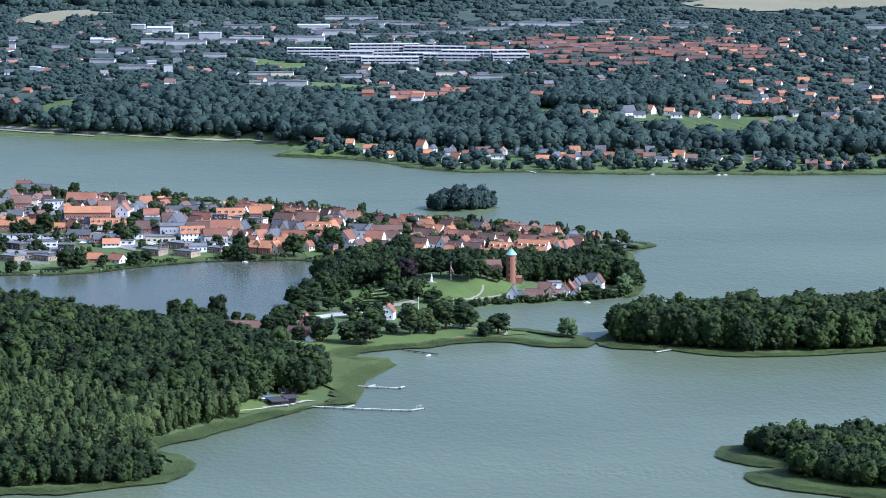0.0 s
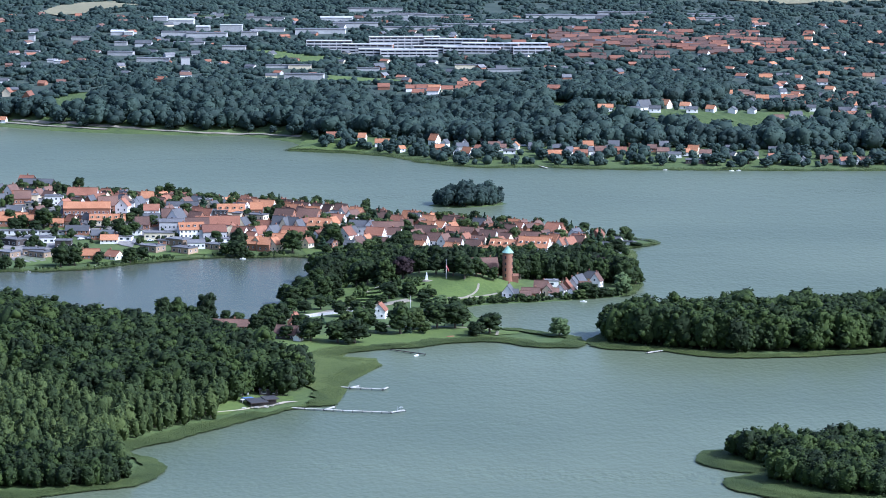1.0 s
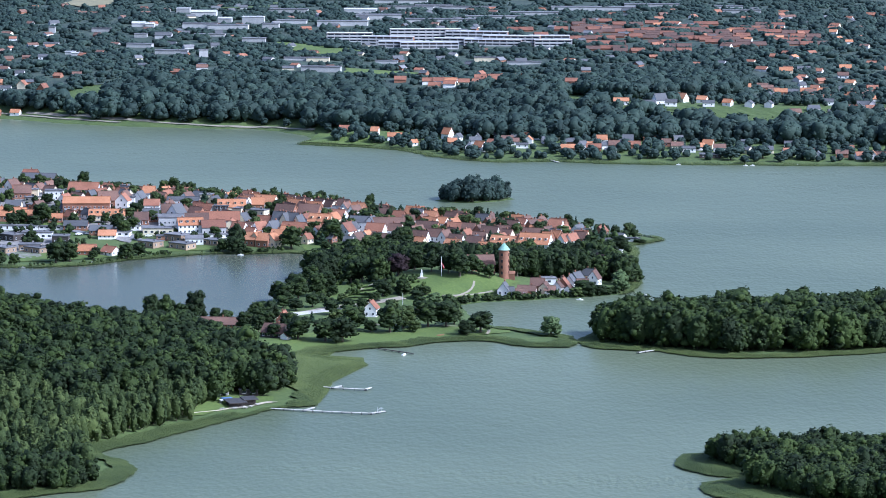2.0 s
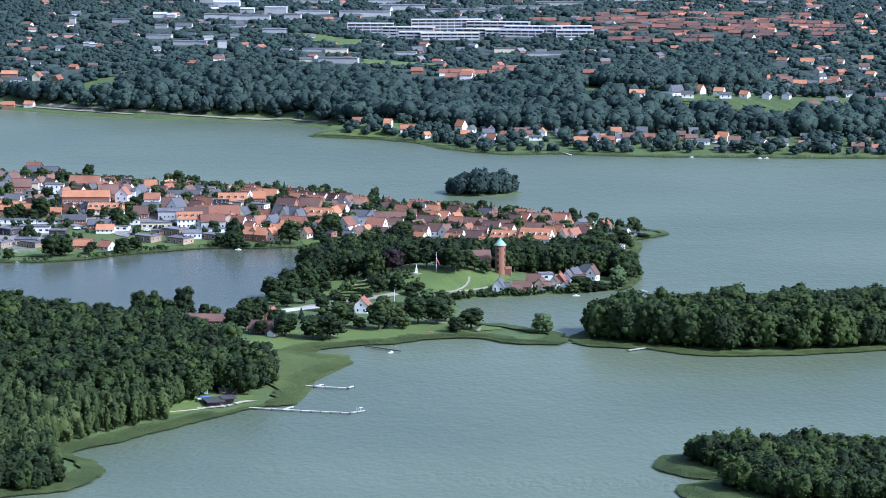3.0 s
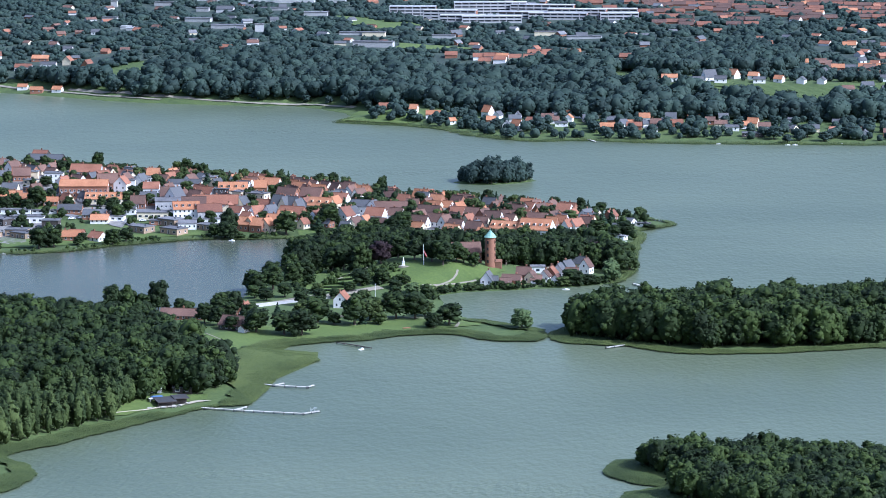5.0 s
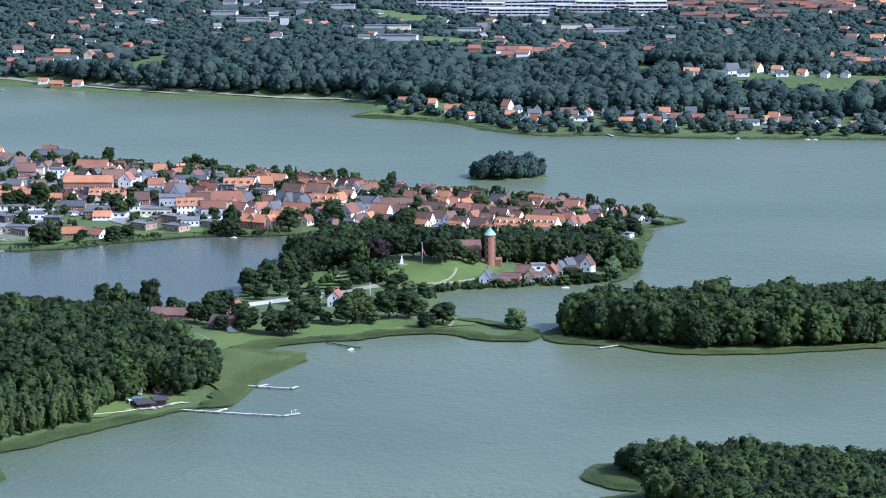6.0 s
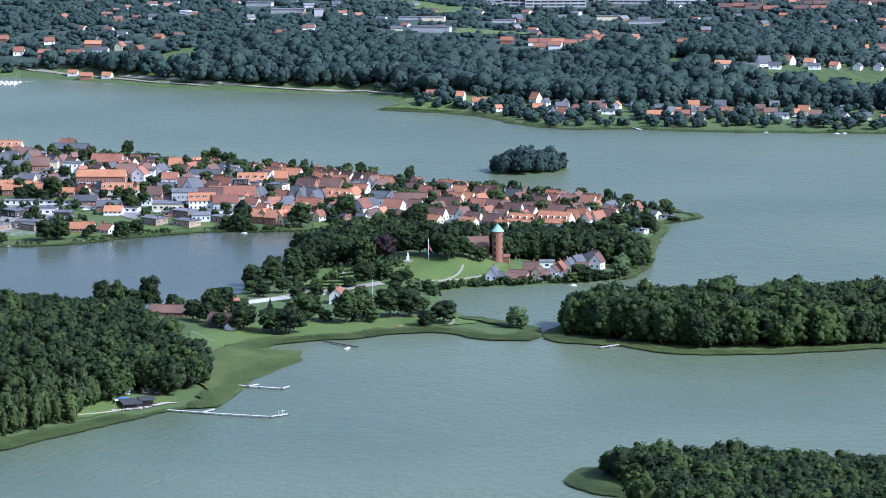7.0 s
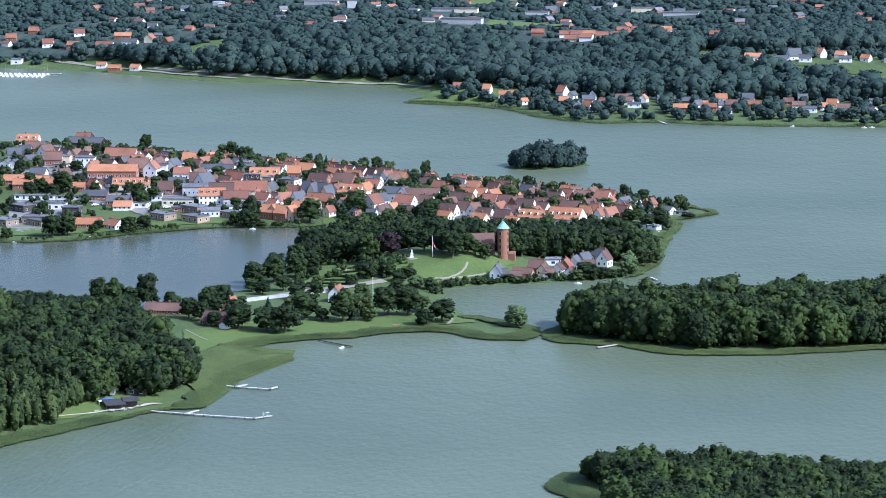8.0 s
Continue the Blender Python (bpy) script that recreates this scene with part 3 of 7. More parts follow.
MAIN_STREET = [
    (-47.9, 2018.7, 8.5, 7, 3, 3.7, -4, "O", "B"),
    (-47.4, 1997.4, 9.5, 7, 3, 3.2, -3, "O", "C"),
    (-39.8, 1999.5, 6.6, 7, 3, 3.2, -8, "O", "W"),
    (-35.2, 2014.9, 8.5, 7, 3.3, 4.1, -14, "D", "B"),
    (-32.8, 1995.6, 7.6, 6, 3, 3.2, 80, "O", "W"),
    (-47.9, 1976.2, 14.2, 8, 3.3, 4.1, 3, "D", "B"),
    (-50.6, 1947.7, 10.4, 7, 3, 4.1, 3, "D", "W"),
    (-40.9, 1952.0, 11.4, 7, 3.3, 4.1, 3, "D", "W"),
    (-71.2, 1982.7, 19, 8, 3.7, 4.1, 3, "D", "W"),
    (-77.7, 1965.2, 11.4, 8, 3.7, 4.1, 4, "R", "W"),
    (-81.5, 1983.4, 6.6, 7, 4.4, 3.7, 92, "S", "W"),
]
MAIN_STREET_B = [
    (-88.6, 1986.1, 12.3, 8, 4.4, 3.2, 8, "S", "W"),
    (-94.8, 1958.5, 8.5, 9, 4.8, 4.6, 84, "R", "W"),
    (-88.5, 1961.0, 13.3, 7, 2.6, 0, 4, "F", "C"),
    (-60.8, 2003.1, 7.6, 6, 3, 2.8, 20, "D", "B"),
    (-67.1, 2015.1, 7.6, 6, 3, 3.2, -4, "R", "B"),
    (-56.8, 2023.6, 7.6, 6, 3.3, 3.7, 8, "S", "W"),
]
CHURCH_ROW = [
    (-112.5, 1988.0, 14.2, 8, 4.1, 4.1, 8, "O", "C"),
    (-105.0, 1990.5, 8.5, 6, 4.8, 3.7, 92, "O", "C"),
    (-136.4, 1988.7, 9.5, 8, 3.7, 5.5, 4, "S", "C"),
    (-127.9, 1985.2, 8.5, 8, 3.7, 5.5, 4, "S", "C"),
    (-133.0, 1984.8, 8.5, 5, 4.8, 4.6, 90, "S", "C"),
    (-124.8, 1980.2, 7.6, 5, 4.4, 4.6, 90, "S", "C"),
    (-121.3, 2014.0, 13.3, 9, 3.7, 4.6, 4, "D", "B"),
    (-135.9, 2012.1, 12.3, 8, 3.7, 4.6, 4, "D", "B"),
    (-103.3, 2045.3, 8.5, 7, 3.7, 4.1, -8, "D", "B"),
    (-93.6, 2036.5, 8.5, 7, 3.3, 3.7, -6, "O", "B"),
    (-103.3, 2004.7, 9.5, 8, 3.7, 3.7, 4, "R", "W"),
]
CHURCH_ROW_B = [
    (-126.5, 1968.7, 15.2, 8, 3.7, 3.7, 5, "R", "B"),
    (-111.4, 1962.4, 7.6, 7, 3.3, 3.2, 80, "R", "W"),
]
LAKESIDE_ROW = [
    (-151.4, 1940.3, 12.3, 8, 3.7, 3.7, 4, "O", "B"),
    (-145.5, 1938.8, 6.6, 7, 4.1, 3.7, 86, "O", "C"),
    (-140.9, 1936.0, 7.6, 8, 4.1, 3.7, 4, "O", "B"),
    (-136.2, 1936.4, 6.6, 7, 4.1, 3.7, 86, "O", "C"),
    (-133.4, 1944.8, 8.5, 8, 4.4, 3.7, 12, "O", "C"),
    (-128.6, 1954.4, 8.5, 8, 4.4, 3.7, 12, "O", "C"),
    (-147.2, 1970.3, 7.6, 7, 3.3, 4.1, 60, "R", "W"),
    (-139.3, 1969.9, 7.6, 7, 3.3, 4.6, 75, "S", "W"),
    (-189.1, 1971.0, 15.2, 9, 5.5, 3.7, 7, "O", "W"),
    (-175.3, 1970.1, 14.2, 9, 4.4, 3.7, 6, "R", "G"),
    (-165.5, 1979.9, 8.5, 8, 3.3, 3.2, 80, "R", "C"),
]
LAKESIDE_ROW_B = [
    (-187.0, 1985.4, 14.2, 9, 4.1, 4.6, 8, "D", "B"),
    (-174.9, 1988.7, 26.6, 9, 4.4, 4.6, 6, "R", "G"),
    (-170.0, 2021.8, 17.1, 9, 4.4, 4.1, 6, "O", "C"),
    (-155.4, 2034.1, 7.6, 7, 3.7, 3.7, 30, "O", "B"),
    (-150.8, 2043.6, 12.3, 7, 3.7, 3.7, 6, "O", "W"),
]
RIDGE_ROW = [
    (-176.1, 2018.9, 8.5, 8, 5.5, 0, 6, "F", "K"),
    (-164.0, 2008.8, 5.7, 8, 6.3, 0, 6, "F", "C"),
    (-202.1, 2040.0, 19.9, 9, 3.7, 2, 3, "S", "W"),
    (-189.7, 2056.3, 8.5, 8, 5.2, 0, 4, "F", "C"),
    (-203.4, 1992.7, 15.2, 9, 4.8, 1.4, 8, "F", "G"),
    (-201.7, 2004.6, 9.5, 8, 4.1, 5.1, 60, "S", "W"),
    (-208.3, 2018.1, 9.5, 7, 3.7, 4.1, 70, "D", "W"),
    (-221.3, 1992.0, 8.5, 7, 3.3, 4.1, 6, "D", "B"),
    (-222.9, 1978.2, 5.7, 5, 3.7, 1.8, 4, "S", "W"),
    (-219.6, 2025.0, 9.5, 8, 3.7, 3.2, 4, "R", "W"),
    (-200.9, 1951.5, 11.4, 6, 2.4, 0, 5, "F", "B"),
]
RED_BLOCK = [
    (-258.3, 2015.7, 28.5, 11, 7, 3.2, 5, "O", "B"),
    (-243.8, 2002.6, 21.8, 8, 3, 3.2, 5, "O", "C"),
    (-248.1, 2033.4, 12.3, 9, 4.4, 5.1, 20, "D", "B"),
    (-236.9, 2022.5, 7.6, 8, 6.7, 4.1, 80, "R", "W"),
    (-269.3, 2074.4, 19, 9, 4.4, 4.1, -4, "R", "G"),
    (-262.7, 2079.0, 8.5, 7, 3.7, 2.8, -6, "R", "W"),
    (-283.6, 2048.8, 11.4, 9, 5.9, 0, 4, "F", "W"),
    (-273.9, 2029.9, 8.5, 7, 4.4, 3.7, 70, "R", "W"),
    (-309.7, 2141.7, 22.8, 11, 6.7, 2.8, -6, "S", "K"),
    (-322.6, 2183.3, 9.5, 11, 7.4, 3.2, -6, "R", "K"),
    (-313.5, 2067.4, 8.5, 8, 4.4, 4.6, 60, "D", "W"),
]
RED_BLOCK_B = [
    (-303.5, 2048.4, 10.4, 9, 3.7, 4.1, 10, "D", "B"),
    (-306.5, 1996.9, 11.4, 8, 3, 2.8, 4, "O", "B"),
    (-292.9, 1999.0, 8.5, 8, 3, 2.8, 4, "O", "B"),
    (-274.1, 1996.4, 8.5, 7, 2.6, 2.3, 4, "O", "B"),
]
FLAT_HOUSES = [
    (-207.1, 1929.5, 12.3, 9, 3.2, 0, -8, "F", "Y"),
    (-188.0, 1926.4, 13.3, 9, 3.2, 0, 2, "F", "Y"),
    (-194.0, 1950.3, 13.3, 9, 3.6, 0, 2, "F", "Y"),
    (-207.9, 1969.3, 18.1, 9, 3.6, 0, 4, "F", "C"),
    (-183.0, 1941.3, 10.4, 8, 3.3, 1.4, 10, "F", "W"),
    (-173.1, 1956.3, 19, 3, 2.6, 0, 12, "F", "W"),
    (-171.0, 1940.1, 11.4, 8, 2.8, 0, 6, "F", "Y"),
    (-268.9, 1901.5, 12.3, 9, 3.2, 0, 3, "F", "Y"),
    (-288.1, 1900.7, 11.4, 9, 3.2, 0, 2, "F", "Y"),
    (-292.1, 1946.2, 12.3, 9, 3.6, 0, 3, "F", "K"),
    (-277.7, 1954.5, 18.1, 8, 3.6, 0, 2, "F", "W"),
]
FLAT_HOUSES_B = [
    (-261.2, 1938.4, 9.5, 9, 4.4, 0, 2, "F", "K"),
]
VILLA_ROW = [
    (-259.1, 1979.8, 14.2, 10, 2.4, 2.6, 4, "S", "B"),
    (-242.0, 1967.6, 13.3, 10, 2.4, 2.6, 4, "S", "B"),
    (-236.4, 1955.0, 10.4, 8, 2.2, 2.6, 4, "O", "W"),
    (-239.8, 1907.5, 8.5, 8, 2.1, 2, 2, "R", "B"),
    (-226.0, 1898.1, 8.5, 8, 2.2, 2.9, -30, "R", "W"),
    (-299.6, 1975.8, 11.4, 5, 2.4, 0, 3, "F", "W"),
    (-288.0, 1976.5, 12.3, 5, 2.4, 0, 3, "F", "W"),
    (-272.6, 1977.6, 17.1, 3, 1.9, 0, 2, "F", "W"),
    (-368.1, 2212.7, 14.2, 9, 3.7, 3.7, 0, "O", "W"),
    (-331.6, 2062.0, 8.5, 7, 3.7, 3.7, 20, "S", "G"),
    (-303.2, 2016.1, 9.5, 8, 3.7, 2.8, 0, "S", "C"),
]
VILLA_ROW_B = [
    (-328.9, 2038.0, 6.6, 6, 3, 1.8, 80, "S", "W"),
    (-324.2, 2038.4, 6.6, 6, 3, 1.8, 80, "S", "W"),
    (-313.0, 2005.4, 15.2, 8, 2.6, 2.8, 3, "O", "B"),
    (-297.6, 2004.7, 8.5, 8, 2.6, 2.8, 3, "O", "B"),
]
MORE_WEST = [
    (-332.0, 2101.7, 8.5, 7, 3.7, 3.7, 15, "D", "K"),
    (-330.6, 2080.2, 8.5, 7, 3.7, 3.2, 4, "S", "G"),
    (-306.6, 2056.5, 9.5, 7, 3, 3.7, 8, "R", "B"),
    (-298.1, 2054.3, 6.6, 7, 4.8, 0, 5, "F", "C"),
    (-274.5, 1910.2, 12.3, 9, 3.6, 0, 3, "F", "Y"),
    (-241.4, 1896.4, 12.3, 8, 2.6, 2.8, 2, "O", "B"),
    (-239.4, 2046.5, 7.6, 7, 3.7, 3.7, 75, "D", "W"),
    (-235.9, 2038.6, 7.6, 6, 4.8, 0, 4, "F", "W"),
    (-231.9, 2061.2, 11.4, 5, 3.2, 0, 4, "F", "W"),
]
MORE_HILL = [
    (-229.1, 2080.9, 7.6, 7, 3.3, 3.7, -4, "O", "B"),
    (-207.3, 2010.0, 8.5, 7, 3.3, 4.6, 10, "D", "W"),
    (-216.8, 2000.4, 9.5, 8, 3.3, 4.1, 10, "S", "B"),
    (-231.3, 1961.4, 16.1, 6, 2.8, 0, -6, "F", "W"),
    (-158.7, 2016.9, 14.2, 6, 4, 0, 4, "F", "W"),
    (-159.3, 1993.2, 7.6, 7, 3.3, 4.1, 80, "S", "C"),
    (-152.8, 2006.9, 12.3, 8, 5.9, 0, 4, "F", "C"),
    (-159.8, 1971.1, 8.5, 7, 3.7, 3.2, 5, "R", "W"),
]
MORE_EAST = [
    (-92.4, 1971.4, 6.6, 6, 3.3, 3.7, 75, "S", "W"),
    (-66.2, 1968.4, 8.5, 7, 3.3, 3.7, 4, "D", "W"),
    (-59.8, 2034.9, 7.6, 6, 3, 3.2, -10, "O", "C"),
    (-35.5, 1943.3, 7.6, 6, 4.1, 4.1, 82, "D", "W"),
    (-17.5, 1940.3, 4.8, 5, 3, 2.8, 80, "S", "W"),
    (-30.2, 1927.3, 9.5, 6, 3, 2.8, -6, "O", "C"),
]
MORE_POINT = [
    (14.6, 1883.2, 5.7, 5, 3.7, 3.7, 84, "S", "W"),
    (29.7, 2011.9, 10.4, 7, 3.3, 3.7, -4, "R", "B"),
    (45.5, 1973.7, 8.5, 6, 3.3, 2.8, 10, "S", "C"),
    (-91.7, 1938.2, 5.7, 5, 3, 2.3, 8, "S", "W"),
    (-74.3, 1948.3, 9.5, 5, 3, 2.3, 8, "D", "C"),
    (-116.7, 1945.1, 5.7, 5, 3, 2.8, 80, "R", "C"),
]
WATERSIDE = [
    (5.2, 1756.5, 6.5, 6, 2.8, 4, 78, "S", "W"),
    (8.3, 1756.5, 4.1, 4.3, 2.6, 2, 8, "S", "W"),
    (17.0, 1761.7, 9.8, 6.9, 2.1, 2.4, -6, "D", "B"),
    (14.1, 1757.1, 5.7, 5.2, 1.9, 2, 10, "D", "C"),
    (22.5, 1770.0, 7.3, 6, 3.2, 3.5, -8, "D", "B"),
    (26.4, 1768.1, 6.5, 5.2, 2.8, 2.8, 75, "D", "C"),
    (29.2, 1766.1, 5.7, 4.3, 2.2, 2, 4, "D", "W"),
    (28.0, 1791.5, 7.3, 6, 3.1, 0, 6, "F", "W"),
    (33.5, 1772.9, 5.7, 5.2, 2.8, 2.8, 72, "D", "W"),
    (36.1, 1777.5, 6.5, 6, 3.2, 3.5, 80, "R", "B"),
    (39.6, 1785.1, 6.5, 6, 3.5, 3.5, 78, "S", "W"),
]
WATERSIDE_B = [
    (42.9, 1796.6, 7.3, 6, 3.2, 3.5, 60, "S", "G"),
    (47.9, 1813.3, 9.8, 6.5, 3.6, 3.2, -30, "S", "C"),
    (52.5, 1800.7, 6.5, 6, 3.8, 4, 72, "D", "W"),
    (46.2, 1786.4, 6.5, 5.2, 2.6, 2.4, 4, "D", "C"),
    (39.3, 1771.2, 4.9, 4.3, 2.2, 2, 70, "D", "W"),
]
PARK_HOUSES = [
    (-99.5, 1636.0, 7, 6.5, 5.0, 4.1, 84, "R", "B"),
    (-101.5, 1613.0, 11.4, 9, 2.6, 3.7, -20, "D", "K"),
    (-95.5, 1604.5, 4.2, 3.6, 2.2, 1.4, 64, "D", "W"),
    (-130.8, 1640.4, 20.9, 8, 2.2, 2.8, -3, "D", "B"),
    (-59.6, 1682.0, 8, 6.5, 4.2, 3.4, 82, "R", "W"),
    (-100.7, 1641.9, 3.8, 4, 3.7, 2.8, 60, "S", "C"),
]
CHURCH = [
    (-7.8, 1769.9, 19, 10, 4.4, 6.4, 12, "D", "B"),
]
TOWN = CASTLE_SIDE + CASTLE_SIDE_B + POINT_LANE + POINT_LANE_B + MAIN_STREET + MAIN_STREET_B + CHURCH_ROW + CHURCH_ROW_B + LAKESIDE_ROW + LAKESIDE_ROW_B + RIDGE_ROW + RED_BLOCK + RED_BLOCK_B + FLAT_HOUSES + FLAT_HOUSES_B + VILLA_ROW + VILLA_ROW_B + MORE_WEST + MORE_HILL + MORE_EAST + MORE_POINT + WATERSIDE + WATERSIDE_B + PARK_HOUSES + CHURCH
FAR_SHORE = [
    (-145.7, 2569.0, 8, 6, 3, 3, 4, "R", "B"),
    (-119.8, 2539.4, 6, 6, 3, 3, -10, "O", "W"),
    (-103.9, 2527.7, 11, 6, 2.6, 2.6, 3, "O", "W"),
    (-87.8, 2504.9, 5, 5, 2.6, 2, 30, "O", "W"),
    (-63.8, 2533.4, 7, 7, 4, 4.5, -35, "O", "W"),
    (-40.2, 2515.5, 6, 5, 3, 3, 84, "S", "W"),
    (-44.6, 2469.0, 6, 5, 3, 3, 84, "S", "W"),
    (-36.3, 2462.3, 8, 7, 3.5, 4, -35, "O", "W"),
    (-58.6, 2500.9, 7, 5, 2.8, 2.5, 4, "O", "B"),
    (-20.4, 2488.5, 9, 6, 3, 1.5, 3, "S", "W"),
    (-55.2, 2523.2, 6, 5, 3, 2.5, 60, "S", "W"),
]
FAR_SHORE_B = [
    (-25.0, 2524.8, 6, 5, 3, 2, 10, "S", "W"),
    (-9.7, 2510.9, 9, 6, 3, 2, 0, "S", "G"),
    (-1.0, 2493.8, 6, 6, 3, 2.5, 80, "O", "W"),
    (6.4, 2511.2, 7, 6, 3.5, 3.5, -30, "O", "W"),
    (18.1, 2512.1, 7, 6, 3.5, 3.5, -30, "O", "W"),
    (-5.2, 2473.4, 9, 5, 2.6, 1, 2, "S", "W"),
    (28.9, 2461.2, 11, 6, 2.8, 2.4, 2, "O", "B"),
]
FAR_SHORE_EAST = [
    (39.7, 2471.3, 6, 6, 3, 3, 40, "S", "W"),
    (48.1, 2463.0, 11, 6, 2.8, 2.4, 0, "R", "B"),
    (53.9, 2496.3, 8, 6, 3, 3, 10, "O", "W"),
    (60.6, 2450.4, 9, 5, 2.6, 1, 0, "S", "W"),
    (73.5, 2488.9, 8, 7, 3.5, 4, 0, "S", "B"),
    (77.3, 2472.4, 11, 6, 2.8, 2.4, 0, "R", "B"),
    (133.0, 2475.2, 8, 6, 3, 3.5, -20, "O", "C"),
    (118.2, 2458.5, 10, 6, 2.8, 1.5, 0, "S", "W"),
    (133.1, 2435.4, 15, 5, 2.6, 0.8, 0, "S", "K"),
    (111.2, 2495.5, 7, 6, 3, 3, 10, "S", "C"),
    (161.9, 2491.5, 8, 5, 2.8, 1, 0, "S", "W"),
]
FAR_SHORE_EAST_B = [
    (193.2, 2484.2, 7, 5, 2.8, 1.5, 0, "S", "G"),
    (211.9, 2437.0, 6, 5, 3, 2, 80, "S", "W"),
    (235.5, 2464.3, 9, 5, 3, 2, 0, "R", "C"),
    (251.9, 2437.3, 5, 5, 3.5, 2.5, 84, "O", "W"),
    (102.1, 2482.7, 7, 6, 3, 2.5, 0, "D", "B"),
    (63.2, 2471.9, 8, 6, 3, 3, 0, "D", "B"),
]
HILL_ROW = [
    (68.5, 2602.2, 12, 7, 3, 2.2, 0, "O", "W"),
    (88.4, 2593.5, 13, 7, 3, 2, 0, "S", "W"),
    (98.5, 2601.6, 10, 8, 3.5, 5, 30, "S", "W"),
    (107.3, 2593.8, 9, 7, 3, 2, 0, "S", "W"),
    (116.5, 2620.8, 8, 7, 3, 4, -40, "O", "W"),
    (132.1, 2616.9, 8, 6, 3, 2.5, -20, "O", "W"),
    (136.4, 2594.4, 9, 6, 3, 1.5, 0, "S", "W"),
    (151.3, 2596.7, 7, 6, 3, 2.5, -25, "O", "W"),
    (168.1, 2593.6, 6, 6, 3.2, 2, 70, "S", "W"),
    (185.6, 2652.9, 6, 6, 3.5, 2.5, 60, "S", "W"),
    (183.3, 2593.6, 6, 6, 3.2, 2, 70, "S", "W"),
]
HILL_ROW_B = [
    (196.8, 2681.3, 10, 7, 3, 2.6, 0, "O", "B"),
    (217.9, 2691.7, 10, 7, 3, 2.6, 0, "O", "B"),
    (216.7, 2736.2, 6, 6, 3, 2.2, 20, "S", "W"),
    (230.9, 2611.0, 7, 6, 3, 2, 0, "S", "W"),
]
HILL_ROW_EAST = [
    (251.3, 2652.6, 7, 6, 3, 3, -30, "O", "W"),
    (256.3, 2595.4, 10, 7, 3, 2.4, 0, "S", "G"),
    (263.2, 2592.8, 5, 5, 4.5, 2.5, 84, "S", "W"),
    (288.1, 2600.2, 12, 6, 3, 2, 0, "S", "G"),
    (208.4, 2829.8, 11, 7, 3, 2.4, 0, "O", "C"),
    (224.4, 2847.6, 11, 6, 3, 1.8, 0, "S", "W"),
    (260.3, 2854.7, 10, 7, 3, 2.6, 0, "O", "W"),
    (298.1, 2849.9, 10, 7, 3, 2.4, 0, "R", "C"),
    (231.4, 2697.6, 9, 7, 3, 2.4, 0, "O", "B"),
    (242.8, 2710.8, 9, 7, 3, 2.4, 0, "S", "W"),
    (272.6, 2715.0, 9, 7, 3, 2.4, 0, "R", "B"),
]
HILL_ROW_EAST_B = [
    (300.7, 2673.7, 9, 7, 3, 2.4, 0, "R", "B"),
    (254.9, 2805.7, 9, 7, 3, 2.4, 0, "D", "W"),
]
WEST_SLOPE = [
    (-414.9, 2764.4, 9, 8, 4, 5, 70, "R", "B"),
    (-452.6, 2785.3, 13, 7, 3, 1.8, 0, "S", "W"),
    (-472.2, 2778.8, 14, 7, 3, 2.4, 3, "R", "W"),
    (-523.0, 2789.5, 9, 7, 3.5, 3.5, 10, "R", "W"),
    (-499.2, 2781.6, 10, 7, 3, 2.6, 0, "R", "B"),
    (-464.9, 2810.4, 14, 7, 3, 2.4, 0, "O", "B"),
    (-506.5, 2825.0, 9, 7, 3, 3, 20, "R", "W"),
    (-437.5, 2791.7, 8, 7, 4, 3.5, 80, "R", "C"),
    (-450.3, 2851.0, 8, 6, 3, 2, 0, "S", "W"),
    (-548.9, 2836.7, 8, 7, 3, 3, 0, "R", "B"),
    (-560.7, 2810.8, 9, 7, 3, 3, 10, "R", "B"),
]
WEST_SLOPE_B = [
    (-462.5, 2733.4, 8, 6, 2.6, 2, 0, "O", "W"),
    (-447.5, 2717.7, 10, 6, 2.6, 2.2, 0, "O", "B"),
    (-429.7, 2715.3, 8, 6, 2.6, 2.4, -10, "O", "W"),
    (-540.3, 2757.8, 9, 6, 4, 0, 0, "F", "W"),
    (-449.7, 2966.5, 9, 7, 3, 2, 0, "S", "W"),
]
FAR_HOUSES = FAR_SHORE + FAR_SHORE_B + FAR_SHORE_EAST + FAR_SHORE_EAST_B + HILL_ROW + HILL_ROW_B + HILL_ROW_EAST + HILL_ROW_EAST_B + WEST_SLOPE + WEST_SLOPE_B
INDUSTRY = [
    (-387.3, 3459.8, 14, 12, 5, 0, 0, "P", "G"),
    (-358.4, 3401.6, 26, 16, 5, 1.5, 0, "P", "G"),
    (-329.4, 3338.9, 14, 10, 5, 1, 0, "P", "G"),
    (-299.9, 3332.7, 22, 12, 7, 0, 0, "P", "G"),
    (-275.6, 3269.3, 16, 12, 6, 0, 0, "F", "G"),
    (-409.4, 3285.5, 13, 9, 4, 1.5, 0, "P", "G"),
    (-397.6, 3281.9, 9, 8, 4, 1, 0, "P", "G"),
    (-436.6, 3225.2, 20, 8, 4, 0, 0, "F", "G"),
    (-379.3, 3084.7, 24, 9, 4, 0, -6, "F", "G"),
    (-435.0, 3025.5, 9, 8, 3, 0, 0, "P", "G"),
    (-426.6, 3010.5, 9, 8, 3, 0, 0, "P", "G"),
]
